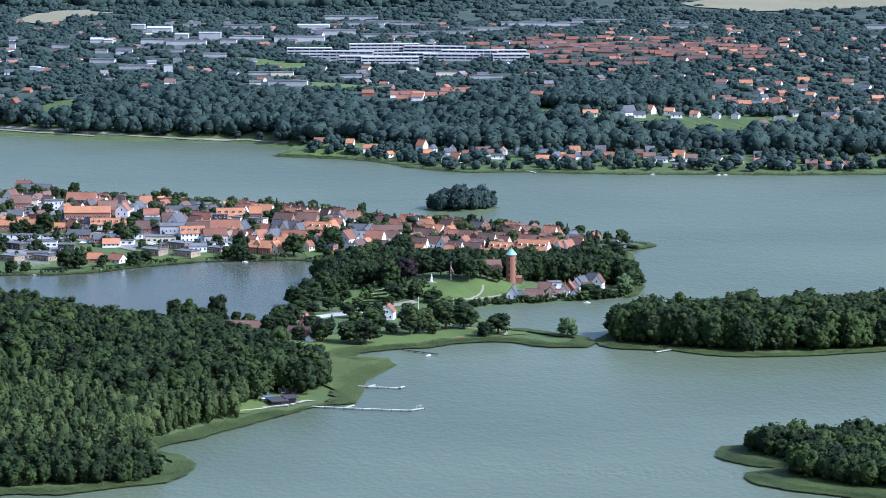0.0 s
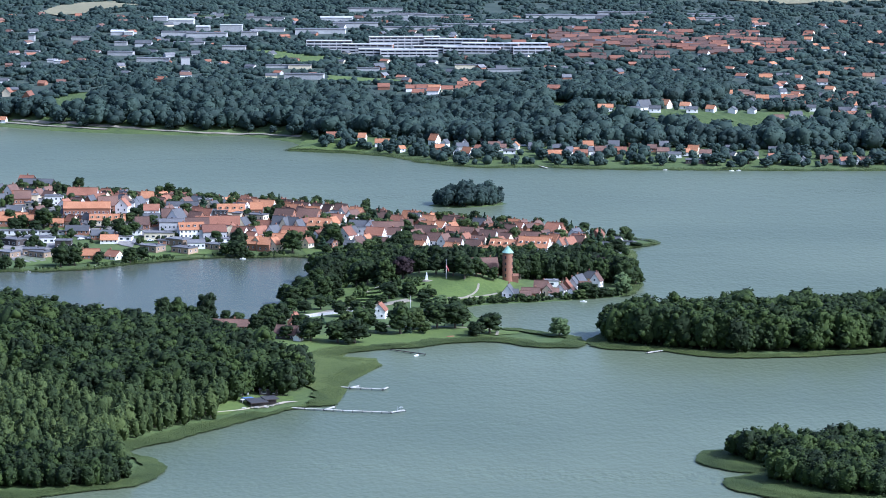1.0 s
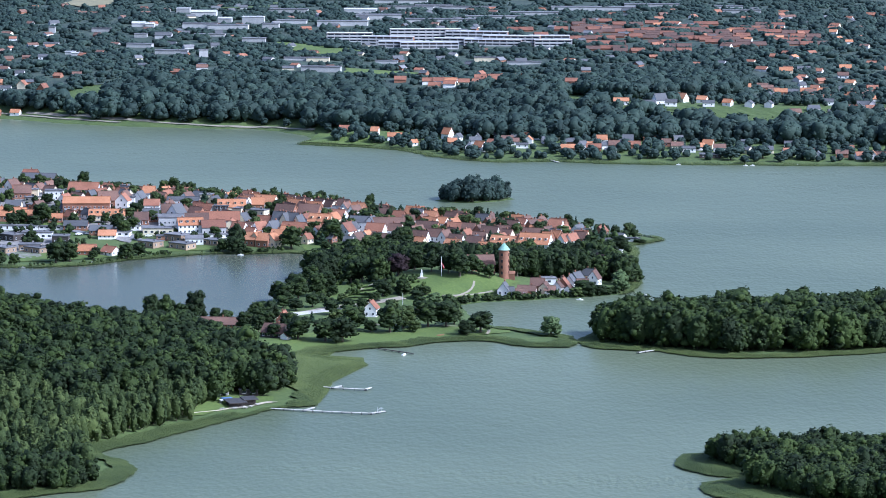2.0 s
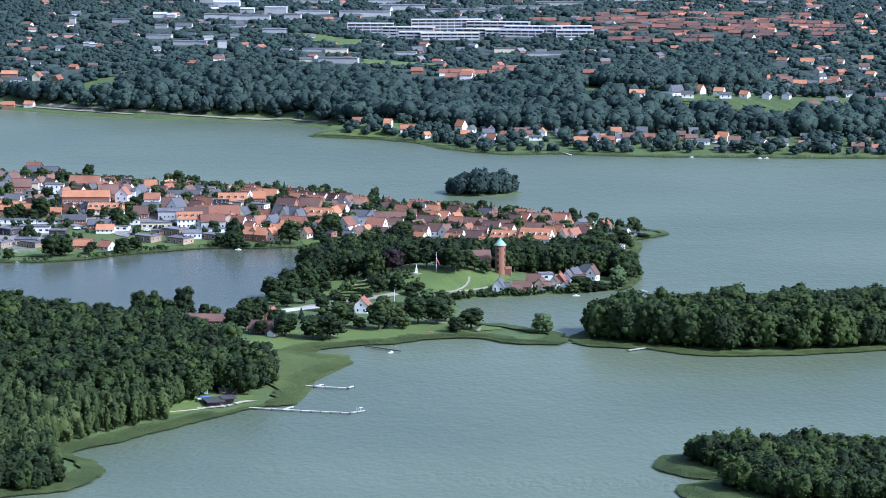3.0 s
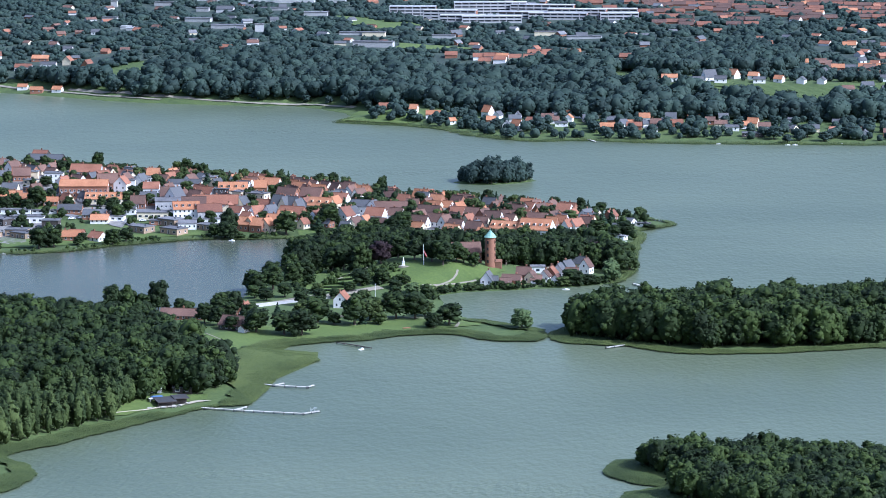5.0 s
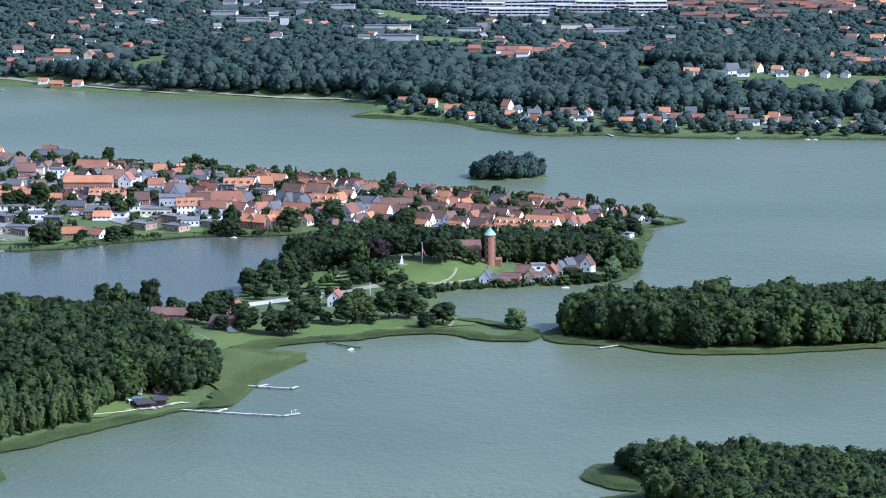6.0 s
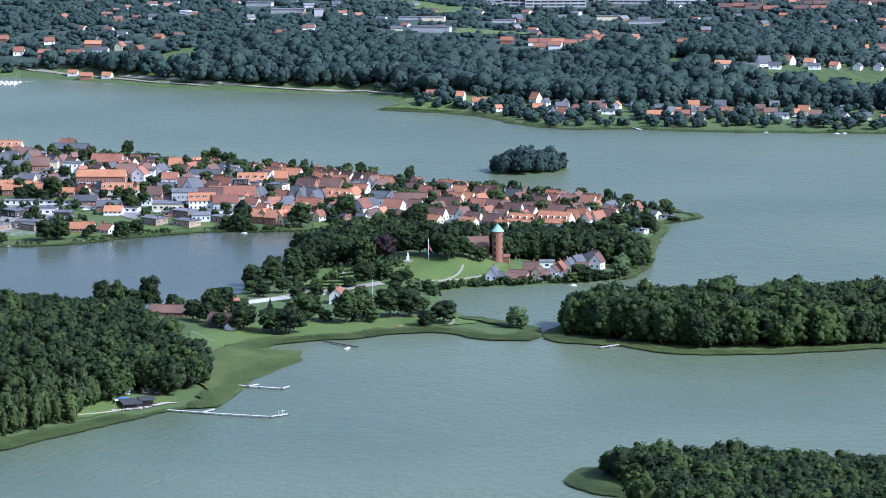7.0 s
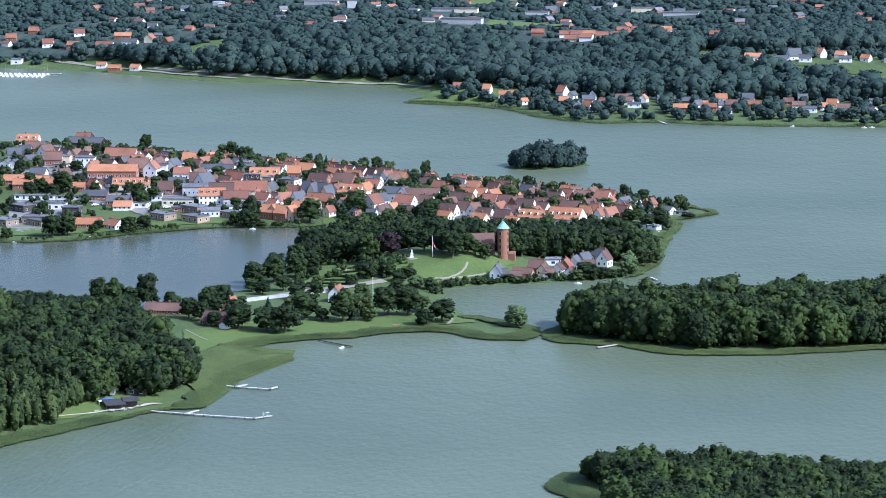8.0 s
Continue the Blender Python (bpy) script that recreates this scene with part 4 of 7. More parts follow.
INDUSTRY_WEST = [
    (-484.3, 3215.4, 6, 6, 6, 0, 0, "F", "G"),
    (-466.8, 3108.1, 14, 8, 3, 0, 0, "F", "G"),
    (-308.6, 2995.0, 8, 8, 7, 0, 10, "F", "G"),
    (-368.8, 3170.1, 16, 10, 4, 2.5, 0, "S", "G"),
    (-278.5, 3141.9, 22, 10, 4, 0, 0, "F", "G"),
    (-341.4, 3023.5, 30, 9, 4, 0, 0, "F", "G"),
    (-317.8, 3267.4, 40, 12, 5, 0, 0, "F", "G"),
    (-347.4, 3279.5, 34, 12, 5, 0, 0, "F", "G"),
    (-277.1, 3465.3, 40, 14, 4, 0, 0, "F", "G"),
    (-392.2, 3181.3, 12, 8, 4, 0, 0, "F", "G"),
    (-327.6, 3196.6, 30, 8, 3, 0, 0, "F", "G"),
]
INDUSTRY_EAST = [
    (-203.3, 3483.5, 34, 16, 5, 1, 0, "P", "G"),
    (-176.6, 3374.6, 46, 18, 5, 0, 3, "F", "G"),
    (-206.2, 3288.6, 50, 14, 5, 0, 0, "F", "G"),
    (-110.8, 3324.3, 70, 14, 4, 0, 3, "F", "G"),
    (-60.3, 3383.6, 56, 14, 4, 0, 3, "F", "G"),
    (-20.0, 3469.2, 50, 12, 4, 0, 0, "F", "G"),
    (40.9, 3566.2, 90, 16, 4, 0, 0, "F", "G"),
    (104.0, 3629.0, 60, 16, 4, 0, 0, "F", "G"),
    (186.1, 3586.7, 30, 12, 4, 0, 0, "F", "G"),
    (408.6, 3593.2, 30, 14, 4, 0, 0, "F", "G"),
    (-155.5, 3559.0, 50, 12, 4, 0, 0, "F", "G"),
]
WORKSHOPS = [
    (-200.2, 2947.7, 20, 8, 4, 0, 0, "F", "C"),
    (-189.0, 2854.9, 34, 11, 5, 0, -3, "F", "G"),
    (-221.2, 2955.2, 20, 8, 3, 0, 0, "F", "G"),
    (-171.9, 3646.6, 60, 14, 4, 0, 0, "F", "G"),
    (-131.8, 3581.0, 40, 14, 4, 0, 0, "F", "G"),
    (-50.4, 2980.0, 24, 8, 4, 0, 3, "F", "C"),
    (197.0, 3504.9, 40, 10, 4, 0, 0, "F", "G"),
    (-259.7, 3318.8, 30, 10, 4, 0, 0, "F", "G"),
    (-138.8, 2944.0, 20, 6, 3, 0, 0, "F", "G"),
    (-16.8, 2945.2, 30, 6, 3, 0, 0, "F", "G"),
    (-94.6, 3578.1, 60, 12, 3, 0, 0, "F", "G"),
]
HALLS = INDUSTRY + INDUSTRY_WEST + INDUSTRY_EAST + WORKSHOPS
TERRACES = [
    (-40, 3217, -16, 3211),
    (-15, 3177, 1, 3176),
    (4, 3213, 51, 3216),
    (51, 3200, 87, 3207),
    (90, 3225, 112, 3229),
    (20, 3152, 58, 3148),
    (58, 3165, 91, 3160),
    (91, 3171, 140, 3167),
    (36, 3113, 73, 3109),
    (112, 3134, 165, 3117),
    (147, 3089, 189, 3079),
    (61, 3036, 92, 3025),
    (103, 3021, 134, 3017),
    (142, 3208, 191, 3197),
    (160, 3133, 187, 3128),
    (196, 3197, 224, 3203),
]
ESTATE = [
    (-97, 2773, -68, 2767),
    (-92, 2760, -67, 2749),
    (-68, 2762, -44, 2760),
    (-55, 2804, -11, 2806),
    (-45, 2782, -11, 2785),
    (-122, 2788, -111, 2786),
    (25, 2771, 30, 2770),
    (38, 2769, 46, 2766),
]
SHORE = [
    (-49, 2503, -5, 2488),
    (-25, 2510, 21, 2504),
    (25, 2483, 78, 2479),
    (47, 2500, 98, 2496),
    (102, 2472, 149, 2472),
    (152, 2453, 215, 2454),
    (223, 2445, 278, 2449),
    (195, 2582, 299, 2587),
    (184, 2684, 273, 2693),
    (208, 2639, 304, 2636),
    (134, 2708, 191, 2721),
]
FLATS = [(-187, 3135, 43.2, 10, 3, 3), (-116, 3147, 67.5, 10, 4, 8), (-148, 3095, 48.6, 10, 3, -5), (-126, 3075, 59.4, 10, 2, -4), (-108, 3070, 54, 10, 2, 6), (-67, 3141, 59.4, 10, 3, -5), (-33, 3111, 54, 10, 3, -5), (-76, 3116, 59.4, 10, 2, -4), (-50, 3106, 54, 10, 2, -4), (2, 3134, 37.8, 10, 2, 4), (6, 3101, 35.1, 10, 2, 4)]


# small houses that crowd the lanes between the rows above
rnd = random.Random(21)
OLD_TOWN = [(-150, 1950), (-100, 1936), (-60, 1934), (-12, 1938), (45, 1950), (62, 1984), (20, 2034), (-40, 2056), (-110, 2078), (-180, 2104), (-225, 2110), (-222, 2030), (-190, 1998)]
UPPER_TOWN = [(-322, 1994), (-236, 1996), (-226, 2040), (-232, 2108), (-300, 2150), (-345, 2150)]
INFILL, LANE_TREES = [], []
for quarter, gap, seed, roofs in ((OLD_TOWN, 9.5, 51, "RRRDDDDDOOSS"), (UPPER_TOWN, 12.0, 52, "RRDDSSF")):
    for x, y in zip(*scatter(quarter, gap, seed)[:2]):
        L, W, rc = rnd.uniform(6.4, 9.6), rnd.uniform(5.2, 6.6), rnd.choice(roofs)
        flat = rc == "F"
        row = (round(float(x), 1), round(float(y), 1), round(L, 1), round(W, 1), round(rnd.uniform(2.5, 3.5), 1), 0 if flat else round(rnd.uniform(2.6, 3.7), 1), rnd.choice((-38, -30, -24, -44, -18, -33, 58, 50, 66)), rc, rnd.choice("WWWCCBB"))
        if land(x, y)[1] > 9 and all(math.hypot(x - r[0], y - r[1]) > 0.47 * (L + min(r[2], 16)) for r in TOWN + INFILL):
            if rnd.random() < 0.58:
                INFILL.append(row)
            else:
                LANE_TREES.append((row[0], row[1], round(rnd.uniform(6.5, 10.5), 1), round(rnd.uniform(2.8, 4.4), 1), rnd.choice("bbppf")))
# the old lanes run askew to the shore, so the gables there look south-east
TOWN = [(*r[:6], r[6] - 24 if r[0] > -165 and r[1] > 1900 and r[2] < 18 else -34 if r in FLAT_HOUSES and r[8] in "YK" else r[6] + 8 if r in LAKESIDE_ROW else r[6], *r[7:]) for r in TOWN] + INFILL
# rows of the brick estate on the plateau
for k in range(7):
    y0, x0 = 3060 + k * 44, rnd.uniform(30, 80) - 6 * k
    while x0 < 240 - 4 * k:
        x1 = x0 + rnd.uniform(20, 48)
        TERRACES.append((x0, y0 + rnd.uniform(-6, 6), x1, y0 + rnd.uniform(-6, 6)))
        x0 = x1 + rnd.uniform(14, 40)


# ---- houses ----
ROOFS = {"O": (TILE_BRIGHT, "bright orange tiled"), "R": (TILE, "red tiled"), "D": (TILE_DARK, "weathered brown tiled"), "S": (SLATE, "grey slate"), "F": (FELT, "flat grey felt"), "P": (CONCRETE, "pale metal")}
WALLS = {"W": (PLASTER, "white plastered"), "C": (CREAM, "cream-yellow"), "B": (BRICK, "red brick"), "Y": (YELLOW_BRICK, "yellow-brown brick"), "G": (GREYWALL, "grey rendered"), "K": (DARKWOOD, "dark boarded")}
MESHES = {}


def shared(key, maker, mats):
    """One mesh for all parts of the same size and materials."""
    key = key + tuple(m.name for m in mats)
    if key not in MESHES:
        bm = maker()
        me = bpy.data.meshes.new(key[0])
        bm.to_mesh(me)
        bm.free()
        for m in mats:
            me.materials.append(m)
        MESHES[key] = me
    return MESHES[key]


def piece(name, mesh, parent, m=None, label=""):
    ob = new(name, mesh)
    ob.parent = parent
    if m is not None:
        ob.matrix_basis = m
    return tagged(ob, label)


def wall_bm(L, W, h, roof):
    """A body with gables, standing a little into the ground on a plinth."""
    bm = bmesh.new()
    box(bm, 0, 0, -2.5, L, W, h + 2.5)
    if roof > 0:
        g = [bm.verts.new(v) for v in ((-L / 2, -W / 2, h), (-L / 2, W / 2, h), (-L / 2, 0, h + roof - 0.1), (L / 2, -W / 2, h), (L / 2, W / 2, h), (L / 2, 0, h + roof - 0.1))]
        for f in ((0, 2, 1), (3, 4, 5), (0, 3, 5, 2), (1, 2, 5, 4)):
            bm.faces.new([g[i] for i in f])
    box(bm, 0, 0, -2.5, L + 0.16, W + 0.16, 2.9)
    return bm


def roof_bm(L, W, h, roof, over=0.4, thick=0.22):
    bm = bmesh.new()
    if roof <= 0:
        box(bm, 0, 0, h, L + 0.7, W + 0.7, 0.28)
        for x, y, sx, sy in ((0, W / 2 + 0.3, L + 0.8, 0.14), (0, -W / 2 - 0.3, L + 0.8, 0.14), (L / 2 + 0.3, 0, 0.14, W + 0.5), (-L / 2 - 0.3, 0, 0.14, W + 0.5)):
            box(bm, x, y, h + 0.15, sx, sy, 0.3)
        box(bm, L * 0.2, W * 0.1, h + 0.25, 1.2, 1.0, 0.7)
        return bm
    slope = roof / (W / 2)
    for s in (1, -1):
        lo, x = (W / 2 + over), L / 2 + over * 0.7
        z0 = h - over * slope
        pts = [(-x, s * lo, z0), (x, s * lo, z0), (x, 0, h + roof), (-x, 0, h + roof)]
        under = [bm.verts.new(p) for p in pts]
        upper = [bm.verts.new((p[0], p[1], p[2] + thick)) for p in pts]
        bm.faces.new(under), bm.faces.new(upper)
        for i in range(4):
            bm.faces.new((under[i], under[(i + 1) % 4], upper[(i + 1) % 4], upper[i]))
    box(bm, 0, 0, h + roof + thick - 0.08, L + over * 1.4, 0.34, 0.2)
    bmesh.ops.recalc_face_normals(bm, faces=bm.faces)
    return bm


def window_bm(w, h):
    """One frame proud of the wall with the glass set back in it; it faces -y."""
    bm = bmesh.new()
    box(bm, 0, -0.03, 0, w, 0.14, h)
    front = min(bm.faces, key=lambda f: f.calc_center_median().y)
    bmesh.ops.inset_individual(bm, faces=[front], thickness=0.11, depth=-0.07)
    front.material_index = 1
    return bm


def chimney_bm():
    bm = bmesh.new()
    box(bm, 0, 0, -1.6, 0.75, 0.6, 2.7)
    box(bm, 0, 0, 1.0, 0.9, 0.75, 0.18)
    tube(bm, 0, 0, 1.18, 0.14, 0.12, 0.3, 8)
    return bm


def house(x, y, L, W, h, roof, turn, rc, wc, group, detail=2, name="house", category="house", extra=""):
    base = float(height(x, y))
    top, rname = ROOFS[rc]
    body, wname = WALLS[wc]
    ob = thing(name, x, y, base, turn, f"{wname} {name.split('_')[-1]} with {rname} roof{extra}", category, group)
    piece("wall", shared(("wall", L, W, h, roof), lambda: wall_bm(L, W, h, roof), [body]), ob)
    piece("roof", shared(("roof", L, W, h, roof), lambda: roof_bm(L, W, h, roof), [top]), ob, label=f"{rname} roof")
    if detail == 0:
        return ob
    rnd = random.Random(int(x * 31 + y * 17))
    if roof > 2 and detail > 1:
        at = rnd.uniform(-0.35, 0.35) * L
        piece("chimney", shared(("chimney",), chimney_bm, [BRICK]), ob, pose(at, 0.3, h + roof), "brick chimney")
    pane = shared(("window",), lambda: window_bm(1.05, 1.35), [WHITE, GLASS])
    wide = shared(("window", 2), lambda: window_bm(1.9, 1.3), [WHITE, GLASS])
    gap = 2.3 if detail > 1 else 3.6
    kind = wide if roof <= 0 and h < 5 else pane
    for side in (-1, 1) if detail > 1 and L < 14 else (-1,):
        for storey in range(max(1, int(h // 2.7))):
            n = max(1, int((L - 1) / (gap * (1.4 if kind is wide else 1))))
            for i in range(n):
                u = (i + 0.5) / n * L - L / 2
                if abs(u) < 0.7 and storey == 0 and n > 2 and detail > 1 and side < 0:
                    piece("door", shared(("door",), door_bm, [DARKWOOD, WHITE]), ob, pose(u, side * W / 2, 0.35, 0, 0, 0 if side < 0 else 180), "panelled front door")
                    continue
                piece("window", kind, ob, pose(u, side * (W / 2 + 0.003), 0.9 + storey * 2.7, 0, 0, 0 if side < 0 else 180))
    if detail > 1 and L >= 5:
        for end in (1, -1):
            for storey in range(max(1, int((h + roof * 0.5) // 2.7))):
                for u in ((-W / 4, W / 4) if 0.9 + storey * 2.7 + 1.3 < h + 0.3 and W > 5 else (0,)):
                    piece("window", pane, ob, pose(end * (L / 2 + 0.003), u, 0.9 + storey * 2.7, 0, 0, 90 * end))
    if h > 6 and L > 13 and detail > 1:
        n = int(L / 4.2)
        for i in range(n):
            for storey in range(1, int(h // 2.7)):
                piece("balcony", shared(("balcony",), balcony_bm, [CONCRETE, GLASS]), ob, pose((i + 0.5) / n * L - L / 2, -W / 2, storey * 2.7 + 0.1), "pale concrete balcony")
    if rc in "OR" and wc in "WC" and roof > 3 and L > 14 and detail > 1:
        n = int(L / 3.6)
        for i in range(n):
            piece("dormer", shared(("dormer", wc), dormer_bm, [body, GLASS, top]), ob, pose((i + 0.5) / n * L - L / 2, -W * 0.27, h + roof * 0.42))
    return ob


def balcony_bm():
    bm = bmesh.new()
    box(bm, 0, -0.6, 0, 2.4, 1.2, 0.16)
    for px, sx, py, sy in ((0, 2.4, -1.16, 0.08), (-1.16, 0.08, -0.6, 1.1), (1.16, 0.08, -0.6, 1.1)):
        box(bm, px, py, 0.16, sx, sy, 0.85)
    return bm


def door_bm():
    bm = bmesh.new()
    box(bm, 0, -0.04, 0, 1.0, 0.08, 2.05)
    for z in (0.2, 1.1):
        box(bm, 0, -0.09, z, 0.7, 0.03, 0.7)
    n = len(bm.faces)
    for px, s in ((-0.55, 0.12), (0.55, 0.12)):
        box(bm, px, -0.06, 0, s, 0.12, 2.15)
    box(bm, 0, -0.06, 2.05, 1.22, 0.12, 0.12)
    bm.faces.ensure_lookup_table()
    for f in bm.faces[n:]:
        f.material_index = 1
    return bm


def dormer_bm():
    bm = bmesh.new()
    box(bm, 0, -0.1, -0.1, 1.3, 1.9, 1.15)
    front = min(bm.faces, key=lambda f: f.calc_center_median().y)
    top = max(bm.faces, key=lambda f: f.calc_center_median().z)
    bmesh.ops.inset_individual(bm, faces=[front], thickness=0.16, depth=-0.06)
    front.material_index = 1
    bmesh.ops.inset_individual(bm, faces=[top], thickness=-0.18, depth=0.12)
    top.material_index = 2
    return bm


def joined_houses(name, rows, label):
    """Far houses past counting, walls and roofs in one object."""
    mats, V, F, S, count = [m for m, _ in (*ROOFS.values(), *WALLS.values())], [], [], [], 0
    for x, y, L, W, h, roof, turn, rc, wc in rows:
        for maker, m in ((wall_bm, WALLS[wc][0]), (roof_bm, ROOFS[rc][0])):
            bm = maker(L, W, h, roof)
            bmesh.ops.triangulate(bm, faces=bm.faces)
            bm.transform(pose(x, y, float(height(x, y)), 0, 0, turn))
            bm.verts.index_update()
            V += [v.co[:] for v in bm.verts]
            F += [[v.index + count for v in f.verts] for f in bm.faces]
            S += [mats.index(m)] * len(bm.faces)
            count = len(V)
            bm.free()
    return tagged(quick_mesh(name, V, F, mats, slots=S), label, "houses", kind="stuff")


for row in TOWN:
    x, y, L, W, h, roof, turn, rc, wc = row
    if row in CHURCH or row in PARK_HOUSES:
        continue
    flat = roof <= 0
    house(x, y, L, W, h, roof, turn, rc, wc, "houses of the lakeside town", name="flat_house" if flat and h < 6 else "apartment_block" if h > 7 else "house", category="building" if h > 7 else "house")
for row in PARK_HOUSES:
    house(*row, "houses in the park", name="country_house", extra=" among park trees")
for row in FAR_HOUSES:
    house(*row, "houses across the lake", detail=1)
for row in HALLS:
    house(*row, "sheds of the industrial area", detail=0, name="warehouse", category="warehouse")
rnd = random.Random(5)
for name, rows, L, W, rc, wc, label in (("terraced_houses", TERRACES, 13, 11, "RRDD", "BB", "rows of red-roofed brick terraced houses on the plateau"), ("estate_houses", ESTATE, 10, 11, "ORR", "CBW", "orange-roofed estate houses behind the wood"), ("shore_town_houses", SHORE, 9, 7, "DRSSDO", "WWCBG", "small white and brick houses with orange and grey roofs")):
    made = []
    for x0, y0, x1, y1 in rows:
        n = max(1, round(math.hypot(x1 - x0, y1 - y0) / (L + (6 if name == "shore_town_houses" else 1.5))))
        for i in range(n):
            u = (i + 0.5) / n
            made.append((x0 + (x1 - x0) * u, y0 + (y1 - y0) * u + rnd.uniform(-3, 3) * (3 if name == "shore_town_houses" else 1), L, W, 2.0 if name == "terraced_houses" else 2.6, 2.4, rnd.choice((0, 4, -4, 12, -32 if L < 10 else 0)), rnd.choice(rc), rnd.choice(wc)))
    joined_houses(name, made, label)


def block_of_flats(x, y, L, W, storeys, turn):
    """A long slab with a white parapet band, greyed in colour for cloud shade, and dark glazing in every storey."""
    ob = thing("block_of_flats", x, y, float(height(x, y)), turn, "long white block of flats with banded balconies", "building", "white flats on the plateau")
    bm = bmesh.new()
    box(bm, 0, 0, -3, L, W, storeys * 2.8 + 3.3)
    part("wall", bm, BRICK, ob)
    bays = max(2, round(L / 7))
    for s in range(storeys):
        bm = bmesh.new()
        box(bm, 0, -W / 2 - 0.6, s * 2.8, L, 1.2, 1.45)
        for k in range(bays + 1):
            box(bm, -L / 2 + 0.35 + k * (L - 0.7) / bays, -W / 2 - 0.6, s * 2.8 + 1.4, 0.7, 1.2, 1.4)
        part("balcony", bm, CONCRETE, ob, "pale balcony parapet")
        for k in range(bays):
            bm = bmesh.new()
            box(bm, -L / 2 + 0.35 + (k + 0.5) * (L - 0.7) / bays, -W / 2 - 0.02, s * 2.8 + 1.4, (L - 0.7) / bays - 0.8, 0.08, 1.3)
            part("window", bm, GLASS, ob)
    bm = bmesh.new()
    box(bm, 0, -0.4, storeys * 2.8 + 0.3, L + 0.3, W + 1.6, 0.6)
    part("roof", bm, CONCRETE, ob)
    return ob


for row in FLATS:
    block_of_flats(*row)


# x, y, height, crown radius, kind
CASTLE_TREES = [(-99.3, 1775.7, 14, 5.5, "b"), (-106.0, 1758.8, 12, 5.5, "b"), (-112.2, 1736.0, 11, 5, "b"), (-89.3, 1762.0, 12, 5, "b"), (-77.8, 1780.2, 14, 5.5, "b"), (-71.6, 1778.7, 15, 5.5, "b"), (-62.1, 1772.3, 16, 6, "b"), (-52.3, 1777.6, 13, 6, "c"), (-43.9, 1785.2, 13, 5, "b"), (-34.4, 1775.3, 12.2, 5, "b"), (-25.0, 1772.2, 11.6, 5, "b"), (-18.8, 1767.6, 15, 6, "b"), (-12.7, 1775.3, 12, 5, "b"), (-3.4, 1773.7, 9, 3, "b"), (10.6, 1802.5, 16, 6, "b")]
CASTLE_TREES_EAST = [(18.5, 1815.3, 16, 6, "b"), (26.4, 1815.1, 16, 5.5, "b"), (34.3, 1812.9, 16, 6, "b"), (41.3, 1815.6, 15, 5, "b"), (6.5, 1797.2, 13, 4, "b"), (-87.0, 1913.2, 10, 5, "b"), (-79.0, 1920.7, 10, 5, "p"), (-66.5, 1899.2, 12, 6, "b"), (-56.6, 1921.6, 10, 5, "b"), (-64.5, 1938.4, 9, 4, "b"), (53.6, 1828.3, 15, 5.5, "c"), (63.4, 1837.0, 15, 6.5, "b"), (69.4, 1825.7, 15, 5.5, "b"), (66.4, 1785.9, 11, 4.5, "w"), (45.9, 1772.0, 8, 4.5, "b"), (50.4, 1767.7, 7.4, 4.5, "b")]
CASTLE_SHORE_TREES = [(-9.0, 1776.6, 9, 3.6, "b"), (55.1, 1769.4, 6.3, 4, "b"), (58.9, 1773.1, 4.5, 4, "b"), (74.2, 1825.0, 4, 2.5, "b"), (11.9, 1752.8, 4, 3, "b"), (16.5, 1751.5, 2.8, 3, "b"), (3.7, 1748.5, 2.4, 3, "b"), (-2.7, 1745.7, 4, 3, "p"), (-47.4, 1742.9, 7, 4, "b"), (-39.6, 1734.6, 5, 4, "b"), (-30.4, 1727.7, 6, 4, "w"), (-22.8, 1724.7, 6, 4, "b"), (-15.4, 1735.5, 4, 3, "b"), (-35.2, 1742.9, 5, 3, "b"), (36.9, 1781.9, 4, 3, "b")]
POINT_TREES = [(50.1, 1941.7, 8, 5, "b"), (72.2, 1995.5, 10, 4, "p"), (66.8, 1938.2, 10, 5.5, "b"), (60.6, 1932.1, 8, 4, "b"), (55.7, 1998.9, 7, 3, "b"), (47.4, 2031.3, 8, 4, "b"), (39.8, 2037.5, 8, 2, "f"), (35.0, 2047.8, 9.7, 3, "b"), (19.0, 2048.0, 9, 4, "b"), (63.9, 2006.4, 6, 3, "b"), (43.4, 1911.4, 7, 4, "b"), (35.9, 1902.5, 7, 4, "b"), (27.3, 1875.3, 7, 4, "b"), (78.5, 1976.2, 3.4, 4, "b")]
PARK_TREES = [(-89.6, 1605.0, 13, 6.3, "b"), (-76.1, 1602.4, 13, 6.49, "b"), (-67.9, 1603.1, 14, 7.08, "b"), (-65.0, 1633.7, 14, 7.08, "b"), (-56.3, 1629.0, 7, 3.54, "b"), (-46.7, 1630.1, 16, 7.08, "b"), (-41.0, 1643.0, 13, 5.9, "p"), (-29.0, 1647.4, 15, 7.08, "b"), (-20.1, 1649.8, 15, 7.08, "b"), (-2.5, 1637.5, 12, 6.49, "b"), (-8.9, 1627.8, 9, 4.72, "b"), (32.4, 1630.8, 11, 5.31, "w"), (-34.8, 1633.7, 7, 3.54, "p"), (-43.1, 1633.0, 5, 2.36, "f"), (-16.6, 1661.6, 9, 4.72, "p"), (-87.7, 1657.9, 6, 1.888, "f")]
